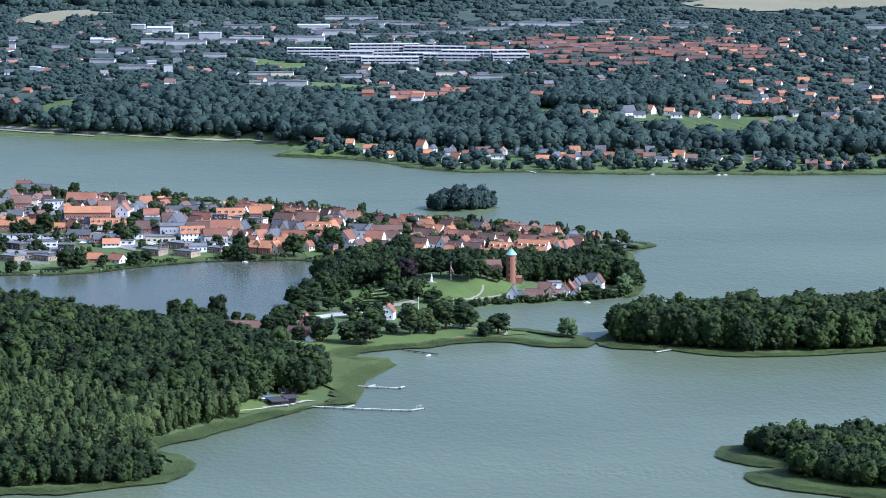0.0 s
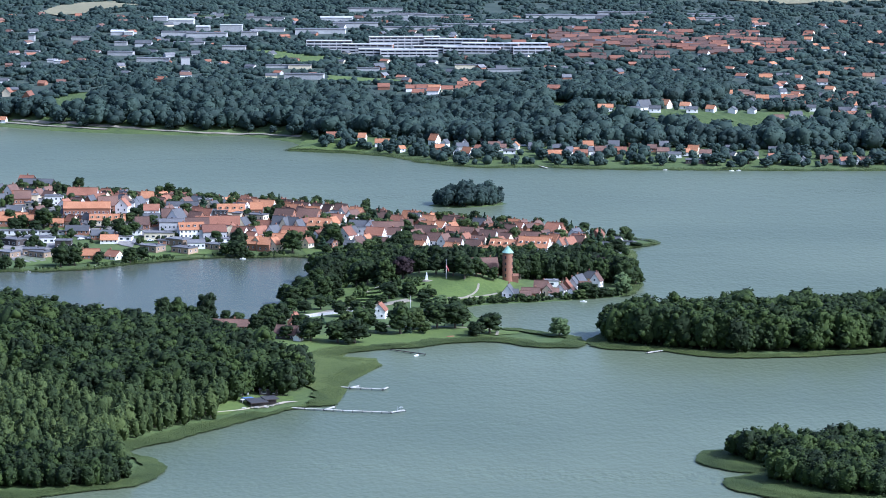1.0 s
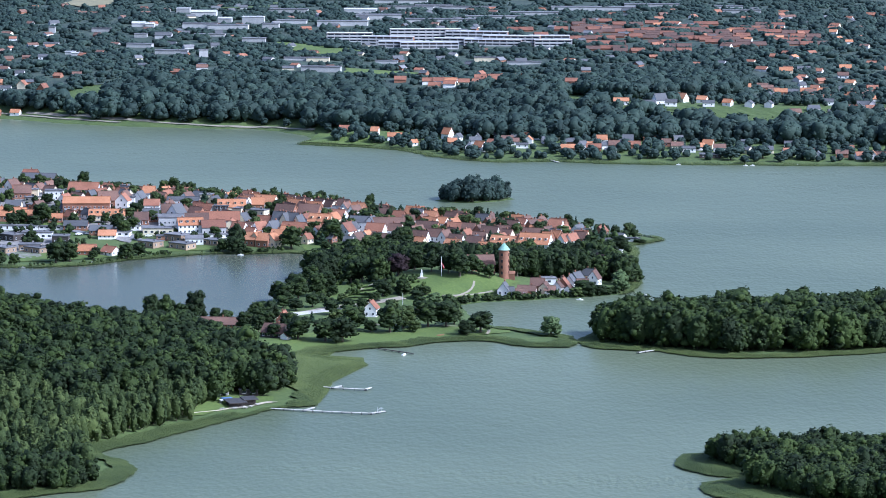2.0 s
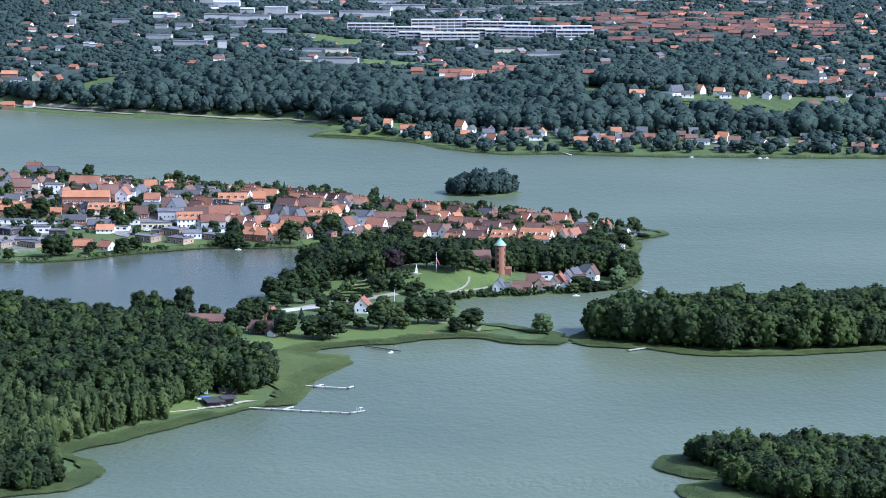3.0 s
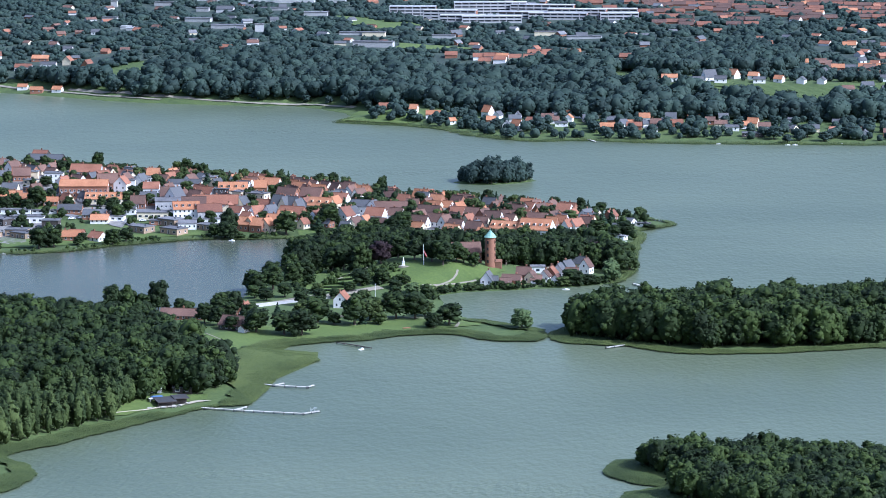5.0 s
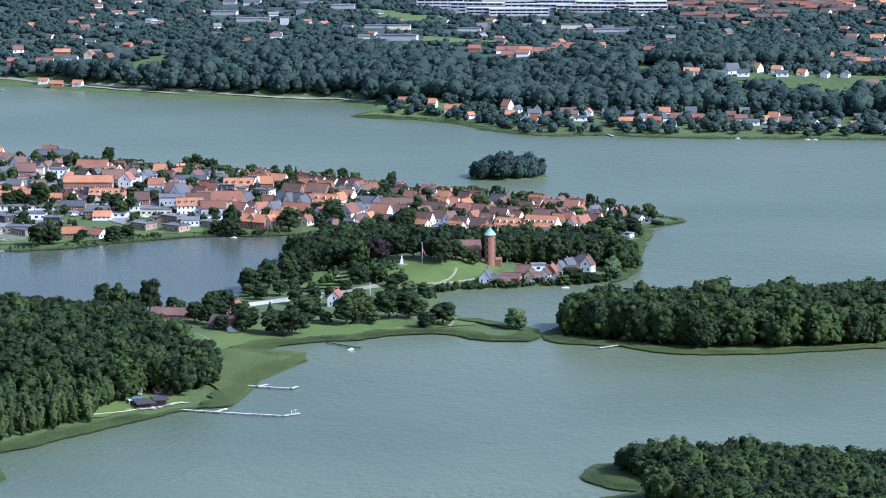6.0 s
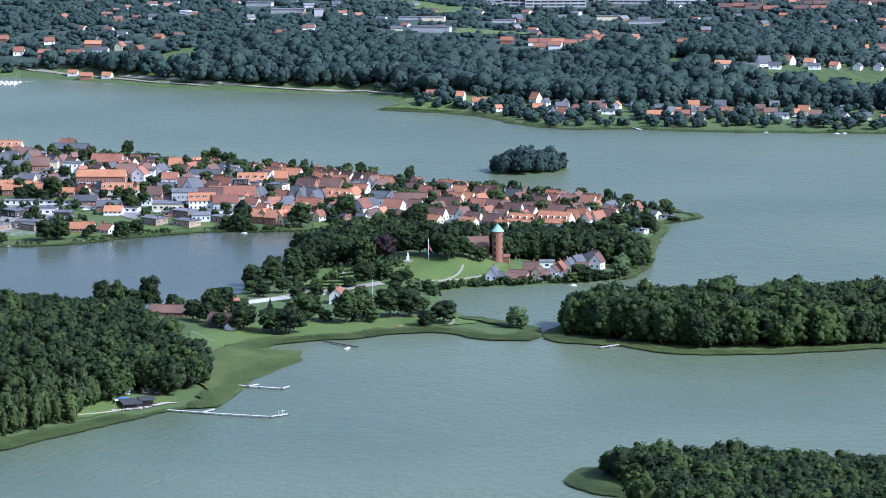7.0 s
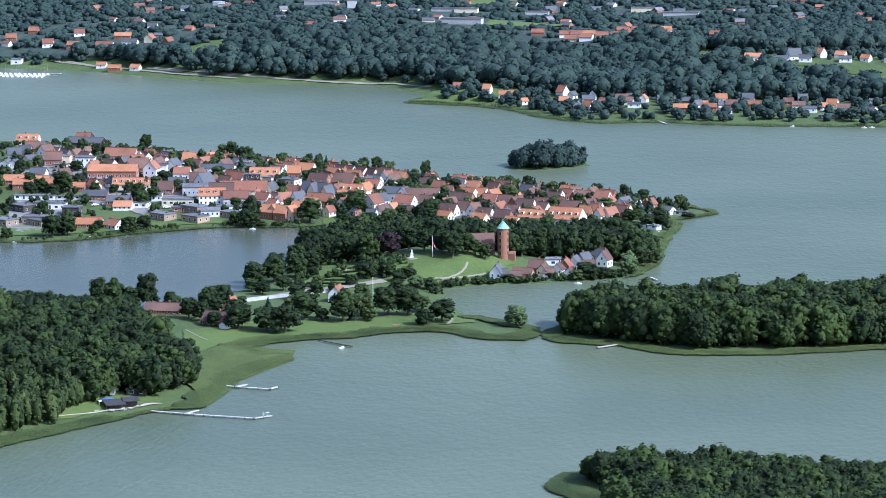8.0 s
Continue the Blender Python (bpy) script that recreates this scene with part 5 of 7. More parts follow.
PARK_HOUSE_TREES = [(-95.0, 1617.6, 9, 4.2, "b"), (-101.7, 1609.8, 8, 3.8, "b"), (-118.0, 1627.5, 11, 4.5, "b"), (-96.6, 1626.9, 11, 5, "b"), (-115.2, 1654.2, 12, 4.5, "b"), (-107.9, 1657.8, 12, 4.5, "b"), (-90.1, 1619.5, 8, 3.5, "b"), (-75.1, 1651.6, 9, 4, "p"), (-49.7, 1691.1, 8, 4, "p"), (-37.8, 1671.3, 7, 3.5, "b"), (-72.3, 1694.3, 8, 4, "b"), (-80.1, 1684.5, 8, 4, "b")]
CAUSEWAY_TREES = [(-108.4, 1722.8, 12, 5.5, "b"), (-102.1, 1736.8, 14, 6, "b"), (-93.8, 1749.7, 13, 5.5, "b"), (-92.3, 1712.0, 8, 4, "b"), (-84.7, 1746.3, 6, 3, "b"), (-57.9, 1739.6, 10, 5, "b"), (-47.1, 1742.4, 9, 4, "b"), (-99.9, 1701.0, 7, 4, "b"), (-107.4, 1710.8, 7, 4, "b"), (-82.7, 1705.4, 6, 3.5, "b"), (-77.4, 1721.9, 6, 3.5, "p"), (-66.2, 1706.4, 6, 3, "b"), (-113.2, 1665.8, 11, 5, "b"), (-101.6, 1662.3, 6, 3, "b"), (-36.5, 1710.5, 7, 4, "b"), (-61.1, 1724.9, 6, 3.5, "b")]
WOOD_EDGE_TREES = [(-167.8, 1655.1, 16.3, 5, "b"), (-160.7, 1656.8, 16.2, 5, "b"), (-146.7, 1662.3, 17, 5.5, "b"), (-138.1, 1670.7, 7.2, 3, "b"), (-129.4, 1645.5, 9, 4, "b"), (-115.6, 1652.7, 10, 4.5, "b"), (-108.2, 1638.1, 10, 4, "b"), (-153.7, 1658.8, 11.5, 4.5, "b"), (-110.6, 1621.7, 10, 4, "b"), (-127.4, 1584.4, 12, 5, "b"), (-115.2, 1569.0, 12, 5, "b")]
TOWN_TREES = [(-281.3, 1991.3, 14, 6, "b"), (-295.2, 2229.2, 12.5, 4.5, "b"), (-252.3, 2107.7, 9, 5, "b"), (-246.6, 2102.3, 9, 5, "b"), (-234.8, 2190.8, 11.7, 4, "p"), (-227.3, 2184.8, 14.2, 4.5, "b"), (-220.2, 2178.1, 11.2, 4.5, "b"), (-214.1, 2173.7, 11.3, 4, "b"), (-192.9, 2068.5, 8, 3, "b"), (-188.8, 2086.0, 9, 3, "b"), (-171.5, 2151.2, 11.8, 3, "b"), (-142.2, 2047.4, 9, 3.5, "b"), (-134.2, 2135.7, 11.3, 4, "b"), (-124.7, 2131.3, 12.6, 4, "b"), (-117.1, 2128.5, 9.9, 4, "p"), (-92.5, 2116.8, 11.7, 3.5, "b"), (-79.2, 2029.3, 10, 2.2, "f")]
TOWN_TREES_EAST = [(-72.8, 2028.3, 8, 3.5, "b"), (-83.5, 2031.9, 7, 3, "b"), (-38.7, 2091.7, 7.3, 3.5, "b"), (-20.4, 2042.5, 11, 3.5, "b"), (0.5, 2036.2, 9, 3, "b"), (4.8, 2054.9, 7, 3, "b"), (-124.7, 1930.8, 14, 7, "b"), (-102.1, 1948.4, 13, 6, "b"), (-157.2, 1915.9, 11.3, 5, "b"), (-163.3, 1917.2, 9.7, 4, "b"), (-153.2, 1915.8, 8.3, 4.5, "b"), (-52.2, 1984.2, 7, 3.5, "b"), (-245.1, 1872.2, 12, 5, "b"), (-281.6, 1853.4, 9, 4, "b"), (-273.8, 1855.3, 7, 3.5, "b"), (-227.9, 1964.8, 10, 4.5, "b")]
TOWN_TREES_WEST = [(-224.2, 1977.5, 9, 4.5, "b"), (-209.6, 1897.4, 9, 4.5, "b"), (-62.7, 1945.6, 9, 4.5, "b"), (-104.4, 1928.0, 6, 3, "b"), (-303.3, 1999.0, 10, 4, "b"), (-294.5, 1990.9, 9, 4, "b"), (-288.0, 2105.2, 8, 4, "b"), (-257.3, 2093.8, 7, 3.5, "b"), (-238.9, 2092.9, 7, 3.5, "b"), (-285.5, 1983.7, 8, 4, "b"), (-248.4, 1872.1, 7, 3, "b"), (-233.2, 1881.0, 6, 3, "b"), (-275.6, 2000.8, 9, 4, "b"), (-300.1, 1949.7, 8, 3, "b"), (-243.4, 1993.4, 7, 3, "b"), (-251.9, 1992.2, 6, 3, "b")]
TOWN_GARDENS = [(-216.1, 1998.8, 8, 4, "b"), (-172.6, 1959.0, 8, 3.5, "b"), (-155.0, 1996.5, 9, 3.5, "b"), (-141.3, 1950.2, 7, 3, "b"), (-117.2, 1974.3, 7, 3, "b"), (-95.1, 2015.1, 6, 3, "b"), (-57.1, 1972.0, 8, 4, "b"), (-38.3, 1975.2, 6, 3, "b"), (-12.7, 2007.0, 7, 3, "b"), (8.2, 2009.8, 6, 3, "b"), (22.6, 1956.5, 8, 3.5, "b"), (-97.1, 1916.3, 7, 4, "b"), (-90.4, 1915.8, 8, 4.5, "b"), (-140.8, 1919.2, 3.5, 3.5, "b"), (-148.9, 1916.6, 3.8, 3.5, "b"), (-196.2, 1905.1, 3, 2.5, "b")]
FAR_SHORE_TREES = [(-356.3, 2677.2, 9, 4, "b"), (-283.2, 2659.5, 8, 4, "b"), (-259.2, 2659.1, 8, 4.5, "b"), (-216.8, 2648.5, 7, 3.5, "b"), (-197.5, 2637.0, 7, 3.5, "b"), (-180.4, 2620.2, 8, 4, "b"), (-160.2, 2588.4, 9, 4, "b"), (-145.8, 2532.1, 10, 4, "b"), (-118.8, 2519.2, 10, 5, "b"), (-96.1, 2495.9, 9, 5, "b"), (-74.1, 2483.7, 10, 5, "b"), (-52.2, 2464.1, 9, 5, "b"), (-17.9, 2442.6, 10, 5, "b"), (20.3, 2451.6, 9, 5, "b"), (45.5, 2437.9, 7, 4, "b"), (87.4, 2431.0, 10, 5, "b")]
FAR_SHORE_TREES_EAST = [(108.2, 2423.8, 7, 4, "b"), (148.1, 2427.1, 11, 6, "b"), (171.7, 2434.7, 11, 6, "b"), (201.0, 2433.4, 10, 6, "b"), (216.4, 2466.6, 10, 5, "b"), (246.9, 2430.0, 9, 5, "b"), (268.8, 2438.9, 10, 6, "b"), (183.3, 2420.4, 8, 5, "b"), (157.7, 2411.9, 7, 4, "b"), (251.1, 2563.3, 9, 4, "b"), (195.3, 2526.3, 11, 6, "b"), (258.9, 2424.5, 8, 4.5, "b"), (232.9, 2459.8, 8, 4, "b"), (122.5, 2461.8, 9, 5, "b"), (-83.9, 2519.7, 9, 4, "b"), (-38.7, 2424.8, 7, 4, "b")]
MORE_TOWN_TREES = [(-297.6, 1980.7, 10, 4.5, "b"), (-252.2, 1866.4, 14, 5.5, "b"), (-251.1, 1890.2, 9, 4, "b"), (-214.8, 1885.0, 10.4, 5, "b"), (-233.7, 1977.8, 11, 5, "b"), (-155.6, 1924.4, 17, 5.5, "b"), (-104.0, 1954.7, 13, 6, "b"), (-159.8, 2009.0, 9, 3, "b"), (-280.0, 1944.9, 7, 3.5, "b")]
MORE_YARD_TREES = [(-107.6, 1446.5, 12, 3, "p"), (-240.4, 1962.7, 6, 3, "b"), (-240.1, 1898.9, 6, 3, "b"), (-233.4, 1892.2, 6, 3, "b"), (-261.8, 1989.1, 8, 3.5, "b"), (-227.6, 2013.7, 8, 5, "b"), (-230.5, 2004.5, 8, 4, "p"), (-76.1, 1940.2, 8, 4, "b"), (-59.1, 1942.4, 12, 5, "b"), (-116.2, 1950.9, 9, 4, "b"), (48.3, 1766.7, 9, 5.5, "b"), (43.6, 1762.8, 6.1, 4, "p"), (66.6, 1781.0, 11, 5, "w"), (68.8, 1804.2, 15, 6, "b"), (74.5, 1815.3, 11.7, 5, "b")]
LONE_TREES = CASTLE_TREES + CASTLE_TREES_EAST + CASTLE_SHORE_TREES + POINT_TREES + PARK_TREES + PARK_HOUSE_TREES + CAUSEWAY_TREES + WOOD_EDGE_TREES + TOWN_TREES + TOWN_TREES_EAST + TOWN_TREES_WEST + TOWN_GARDENS + FAR_SHORE_TREES + FAR_SHORE_TREES_EAST + MORE_TOWN_TREES + MORE_YARD_TREES + LANE_TREES
CAUSEWAY_ROAD = [(-110, 1672), (-104, 1685), (-94, 1690), (-82, 1707), (-68, 1715), (-56, 1727), (-47, 1734)]
CASTLE_ROAD = [(-27, 1743), (-20, 1746), (-10, 1751.5), (-1, 1759)]
CASTLE_PATH = [(-20.5, 1744), (-17, 1748.5), (-13.5, 1753), (-10.5, 1760), (-11, 1765)]
PARK_PATH = [(-58, 1653), (-43, 1650), (-27, 1653), (-11, 1653), (-3, 1653), (2, 1642), (1, 1632)]
LAWN_PATH = [(-112, 1597), (-104, 1585), (-97, 1577)]
CEMETERY_PATH = [(-72, 1755), (-68, 1762), (-63, 1768), (-59, 1773)]
FAR_ROAD = [(-421, 2718), (-389, 2697), (-344, 2675), (-301, 2660), (-258, 2645), (-226, 2643), (-202, 2632), (-173, 2608)]
FAR_LANE = [(-512, 2759), (-491, 2750), (-452, 2730), (-419, 2709), (-380, 2683), (-335, 2663)]
SLOPE_STREET = [(-470, 2823), (-473, 2865), (-477, 2916), (-493, 2999)]
GOLF_PATH = [(42, 2602), (53, 2603), (60, 2624)]
BEACH = [(-119, 1408), (-116.3, 1412), (-112, 1415.5), (-106.4, 1419), (-102.5, 1425)]
QUAY_ROAD = [(30, 1809), (38, 1828), (44, 1841), (54, 1832)]
TOWN_STREET = [(-283, 1953), (-270, 1982), (-251, 1967), (-226, 1964), (-202, 1927)]
SHORE_STREET = [(-167, 1955), (-149, 1942), (-129, 1942)]
MAIN_ROAD = [(-169, 1975), (-184, 1985), (-207, 1983), (-229, 1990)]


# ---- lone trees ----
def tree_mesh(kind, seed):
    rng = np.random.default_rng(seed)
    spec = {"b": ("dome", 1.0, 0.07, 1.0, 15, 170, LEAF), "p": ("dome", 1.0, 0.06, 1.0, 14, 160, LEAF_PALE), "c": ("dome", 1.0, 0.05, 1.0, 15, 170, LEAF_COPPER),
            "w": ("dome", 1.0, 0.01, 1.0, 15, 170, LEAF_WILLOW), "f": ("spire", 1.0, 0.05, 1.0, 7, 110, LEAF_FIR), "g": ("dome", 1.0, 0.04, 1.0, 12, 90, LEAF_HAZED)}[kind]
    v, f = crown_arrays(rng, 5.0, 14 * spec[2], 14.0, spec[4] + 5, 1, int(spec[5] * 2.6), 0.60, spec[0])
    ob = quick_mesh("crown", v, f, spec[6], True)
    me = ob.data
    bpy.data.objects.remove(ob)
    bm = trunk_bm(9.0, 0.42, 4, seed)
    tm = bpy.data.meshes.new("trunk")
    bm.to_mesh(tm)
    bm.free()
    tm.materials.append(BARK)
    return me, tm


TREE_MESHES = {k: [tree_mesh(k, 40 + 7 * i + ord(k)) for i in range(n)] for k, n in (("b", 6), ("p", 3), ("c", 2), ("w", 2), ("f", 2), ("g", 4))}
TREE_WORDS = {"b": ("broadleaf_tree", "full round dark green broadleaf tree"), "p": ("broadleaf_tree", "loose pale green leafy tree"), "c": ("copper_beech", "dense dark purple copper beech"),
              "w": ("willow_tree", "pale green hanging willow"), "f": ("fir_tree", "narrow dark green fir tree"), "g": ("broadleaf_tree", "haze-tinted green broadleaf tree")}
for i, (x, y, h, r, kind) in enumerate(LONE_TREES):
    # trees past the lake switch to the leaf colour that holds the haze
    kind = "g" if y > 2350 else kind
    name, words = TREE_WORDS[kind]
    where = "on the far shore" if y > 2350 else "between the town houses" if y > 1880 else "by the castle mound" if y > 1698 else "on the park lawn"
    ob = thing(name, x, y, float(height(x, y)) - 0.2, (i * 77) % 360, words + " " + where, "tree", "trees " + where)
    k = TREE_MESHES[kind][(i * 5 + i // 4) % len(TREE_MESHES[kind])]
    scale = Matrix.Diagonal((r / 4.8, r / 4.8, h / 14.0, 1))
    piece("trunk", k[1], ob, scale)
    piece("crown", k[0], ob, scale)


# ---- lawns, fields, roads and paths laid on the land ----
from mathutils.geometry import delaunay_2d_cdt


def drape(name, poly, mat, lift, step, label, category):
    """A patch of another ground cover that follows the land."""
    edge = []
    for (ax, ay), (bx, by) in zip(poly, poly[1:] + poly[:1]):
        n = max(1, int(math.hypot(bx - ax, by - ay) / step))
        for i in range(n):
            u = i / n
            wx, wy = ax + (bx - ax) * u, ay + (by - ay) * u
            edge.append((wx + step * 0.2 * float(ripple(wx, wy, step * 2.0)), wy + step * 0.2 * float(ripple(wy, wx, step * 2.0))))
    p = np.array(poly, float)
    gx, gy = np.meshgrid(np.arange(p[:, 0].min(), p[:, 0].max(), step), np.arange(p[:, 1].min(), p[:, 1].max(), step))
    inner = signed(edge, gx.ravel(), gy.ravel()) > step * 0.4
    pts = edge + list(zip(gx.ravel()[inner], gy.ravel()[inner]))
    out = delaunay_2d_cdt([Vector(q) for q in pts], [], [list(range(len(edge)))], 1, 1e-4)
    v = np.array([q[:] for q in out[0]])
    z = np.maximum(height(v[:, 0], v[:, 1]), 0) + lift + 0.25
    ob = quick_mesh(name, np.c_[v, z], np.array([f for f in out[2] if len(f) == 3]), mat)
    return tagged(ob, label, category, kind="structure")


def ribbon(name, line, width, mat, lift, label, category="road"):
    """A road or path along a line, three strips wide, with its edges turned down into the ground."""
    pts = []
    for (ax, ay), (bx, by) in zip(line, line[1:]):
        n = max(1, int(math.hypot(bx - ax, by - ay) / 3))
        pts += [(ax + (bx - ax) * i / n, ay + (by - ay) * i / n) for i in range(n)]
    pts.append(line[-1])
    p = np.array(pts, float)
    for _ in range(2):
        p[1:-1] = (p[:-2] + 2 * p[1:-1] + p[2:]) / 4
    d = np.gradient(p, axis=0)
    side = np.c_[-d[:, 1], d[:, 0]] / np.linalg.norm(d, axis=1)[:, None]
    V, n = [], len(p)
    for off, drop in ((-0.5, 0.3), (-0.48, 0), (0, 0.02), (0.48, 0), (0.5, 0.3)):
        q = p + side * off * width
        V.append(np.c_[q, np.maximum(height(q[:, 0], q[:, 1]), 0.2) + lift + 0.25 - drop])
    F = [[a * n + i, a * n + i + 1, (a + 1) * n + i + 1, (a + 1) * n + i] for a in range(4) for i in range(n - 1)]
    return tagged(quick_mesh(name, np.concatenate(V), F, mat), label, category, kind="structure")


drape("castle_lawn", [(-48.2, 1766.0), (-34.1, 1768.6), (-17.5, 1772.0), (-7.9, 1776.3), (0.9, 1784.4), (10.5, 1786.3), (12.3, 1779.3), (5.5, 1766.0), (0.0, 1757.5), (-11.0, 1748.5), (-25.6, 1741.5), (-44.9, 1745.4), (-50.2, 1757.2)], LAWN, 0.12, 2.5, "mown bright green lawn on the castle mound", "lawn")
drape("park_lawn", [(-112.9, 1596.5), (-98.2, 1607.0), (-83.5, 1625.6), (-63.5, 1646.0), (-42.7, 1652.7), (-21.9, 1656.1), (-1.1, 1655.1), (12.5, 1652.8), (11.9, 1637.4), (-7.6, 1627.4), (-26.6, 1615.2), (-45.4, 1603.8), (-64.5, 1595.0), (-83.4, 1586.1), (-93.1, 1559.1), (-94.8, 1526.6)], LAWN, 0.12, 3.0, "mown bright green park lawn by the lake", "lawn")
drape("beach_lawn", [(-125.1, 1401.3), (-117.3, 1427.3), (-112.5, 1446.2), (-86.2, 1453.8), (-85.2, 1445.5), (-100.8, 1431.2), (-111.5, 1408.6)], LAWN, 0.10, 2.5, "mown green lawn behind the bathing beach", "lawn")
drape("hill_meadow", HILL_MEADOW, GRASS, 0.3, 5.0, "green meadow on the slope below the houses", "meadow")
drape("shore_lawn", [(-174.8, 2615.3), (-167.8, 2584.2), (-177.5, 2526.3), (-159.8, 2521.5), (-120.5, 2507.7), (-110.7, 2524.4), (-130.4, 2547.8), (-150.1, 2560.1)], LAWN, 0.3, 4.0, "green grass on the spit across the lake", "lawn")
drape("town_lawn", [(-282.2, 1892.7), (-276.1, 1915.0), (-257.9, 1898.9), (-236.4, 1903.8), (-212.1, 1917.2), (-187.7, 1925.8), (-168.2, 1935.4), (-170.1, 1924.8), (-197.5, 1912.6), (-226.7, 1887.4), (-257.8, 1868.0), (-276.4, 1866.9)], LAWN, 0.10, 3.0, "green gardens sloping to the small lake", "lawn")
drape("shore_green", [(-119.4, 1939.3), (-98.8, 1939.4), (-96.8, 1923.0), (-116.4, 1926.4)], LAWN, 0.10, 2.5, "small green by the lake shore", "lawn")
drape("school_green", [(-281.5, 1993.9), (-267.8, 1997.5), (-263.9, 1984.8), (-278.5, 1980.0)], LAWN, 0.10, 2.5, "small green between the houses", "lawn")
drape("stubble_field", [(-541.4, 3607.5), (-535.5, 3737.0), (-503.9, 3887.5), (-469.5, 3908.2), (-449.0, 3741.1), (-482.7, 3612.5), (-508.9, 3534.9)], FIELD, 1.6, 20, "pale yellow field on the far plateau", "field")
drape("green_field", [(-365.3, 3546.8), (-321.3, 3627.5), (-290.9, 3659.1), (-300.2, 3509.0), (-353.4, 3512.8)], GRASS, 1.6, 15, "green field by the industrial sheds", "field")
drape("far_field", [(210.0, 4007.3), (284.1, 4096.6), (412.4, 4150.3), (495.8, 4152.9), (464.9, 3912.5), (295.7, 3873.0), (232.9, 3932.1)], FIELD, 1.6, 20, "pale stubble field on the plateau", "field")
drape("plateau_meadow", [(-259.5, 3134.3), (-199.4, 3113.3), (-165.8, 3025.5), (-203.1, 2996.7), (-233.7, 3044.6)], LAWN, 1.4, 10, "green meadow with young trees", "meadow")
drape("sports_ground", [(-170.3, 2883.5), (-94.6, 2852.3), (-123.0, 2826.4), (-168.3, 2837.7)], LAWN, 1.4, 8, "green playing field behind the wood", "lawn")
drape("town_paving", [(-361.5, 2162.9), (-300.3, 2111.3), (-225.2, 2046.8), (-181.0, 2030.5), (-131.6, 2017.4), (-83.0, 2003.0), (-30.1, 1997.2), (1.3, 1977.6), (16.7, 1938.4), (-18.4, 1932.1), (-74.5, 1949.6), (-109.6, 1967.4), (-132.8, 1953.6), (-155.6, 1938.6), (-174.0, 1965.0), (-206.4, 1963.9), (-246.8, 1995.1), (-281.3, 1998.7), (-313.9, 1994.9)], COBBLE, 0.08, 4.0, "grey paved streets and yards between the houses", "paving")
drape("yard_paving", [(-307.0, 1970.2), (-274.5, 1972.9), (-264.9, 1943.9), (-270.6, 1919.2), (-263.7, 1884.3), (-271.2, 1877.0), (-282.7, 1884.2)], COBBLE, 0.10, 3.0, "grey paved yards among the low flats", "paving")
drape("car_park", [(-262.8, 1992.0), (-241.1, 1992.3), (-221.3, 1964.5), (-220.6, 1938.5), (-235.3, 1954.7)], COBBLE, 0.12, 3.0, "grey asphalt car park by the flats", "car park")
CHURCHYARD = [(-86, 1722), (-64, 1722), (-60, 1746), (-67, 1772), (-86, 1775)]
drape("churchyard_lawn", CHURCHYARD, LAWN, 0.12, 2.5, "green grass plots between the churchyard hedges", "lawn")
ribbon("causeway_road", CAUSEWAY_ROAD, 6, GRAVEL, 0.35, "pale grey road over the causeway")
ribbon("castle_road", CASTLE_ROAD, 1.3, GRAVEL, 0.22, "pale gravel road along the castle shore")
ribbon("castle_path", CASTLE_PATH, 1.1, GRAVEL, 0.25, "pale gravel path across the castle lawn", "path")
ribbon("park_path", PARK_PATH, 1.6, GRAVEL, 0.25, "pale gravel path through the park", "path")
ribbon("lawn_path", LAWN_PATH, 0.7, GRAVEL, 0.25, "trodden path over the park lawn", "path")
ribbon("cemetery_path", CEMETERY_PATH, 2.0, GRAVEL, 0.25, "pale gravel path between the graves", "path")
ribbon("lake_road", FAR_ROAD, 3.6, GRAVEL, 0.45, "pale road along the far shore")
ribbon("lake_lane", FAR_LANE, 3.4, GRAVEL, 0.45, "pale lane along the far shore")
ribbon("slope_street", SLOPE_STREET, 4.5, ASPHALT, 0.6, "pale street climbing the far slope")
ribbon("meadow_path", GOLF_PATH, 3, GRAVEL, 0.5, "pale path out of the wood", "path")
ribbon("bathing_beach", BEACH, 0.6, SAND, 0.25, "strip of pale sand at the bathing place", "beach")
drape("sand_apron", [(-103.5, 1424.5), (-100, 1428.5), (-94, 1432), (-91, 1440), (-88.2, 1443.5), (-82.7, 1443.2), (-87.6, 1439.5), (-91.4, 1434.2), (-95.4, 1429), (-99.2, 1425.5)], SAND, 0.10, 1.6, "pale trodden sand before the bathing pavilion", "beach")
ribbon("quay_road", QUAY_ROAD, 4, GRAVEL, 0.22, "pale lane between the waterside houses")
ribbon("town_street", TOWN_STREET, 5, ASPHALT, 0.25, "grey asphalt street through the gardens")
ribbon("shore_street", SHORE_STREET, 5, ASPHALT, 0.25, "grey asphalt street by the lake")
ribbon("main_street", MAIN_ROAD, 5, ASPHALT, 0.25, "grey asphalt street in the town")


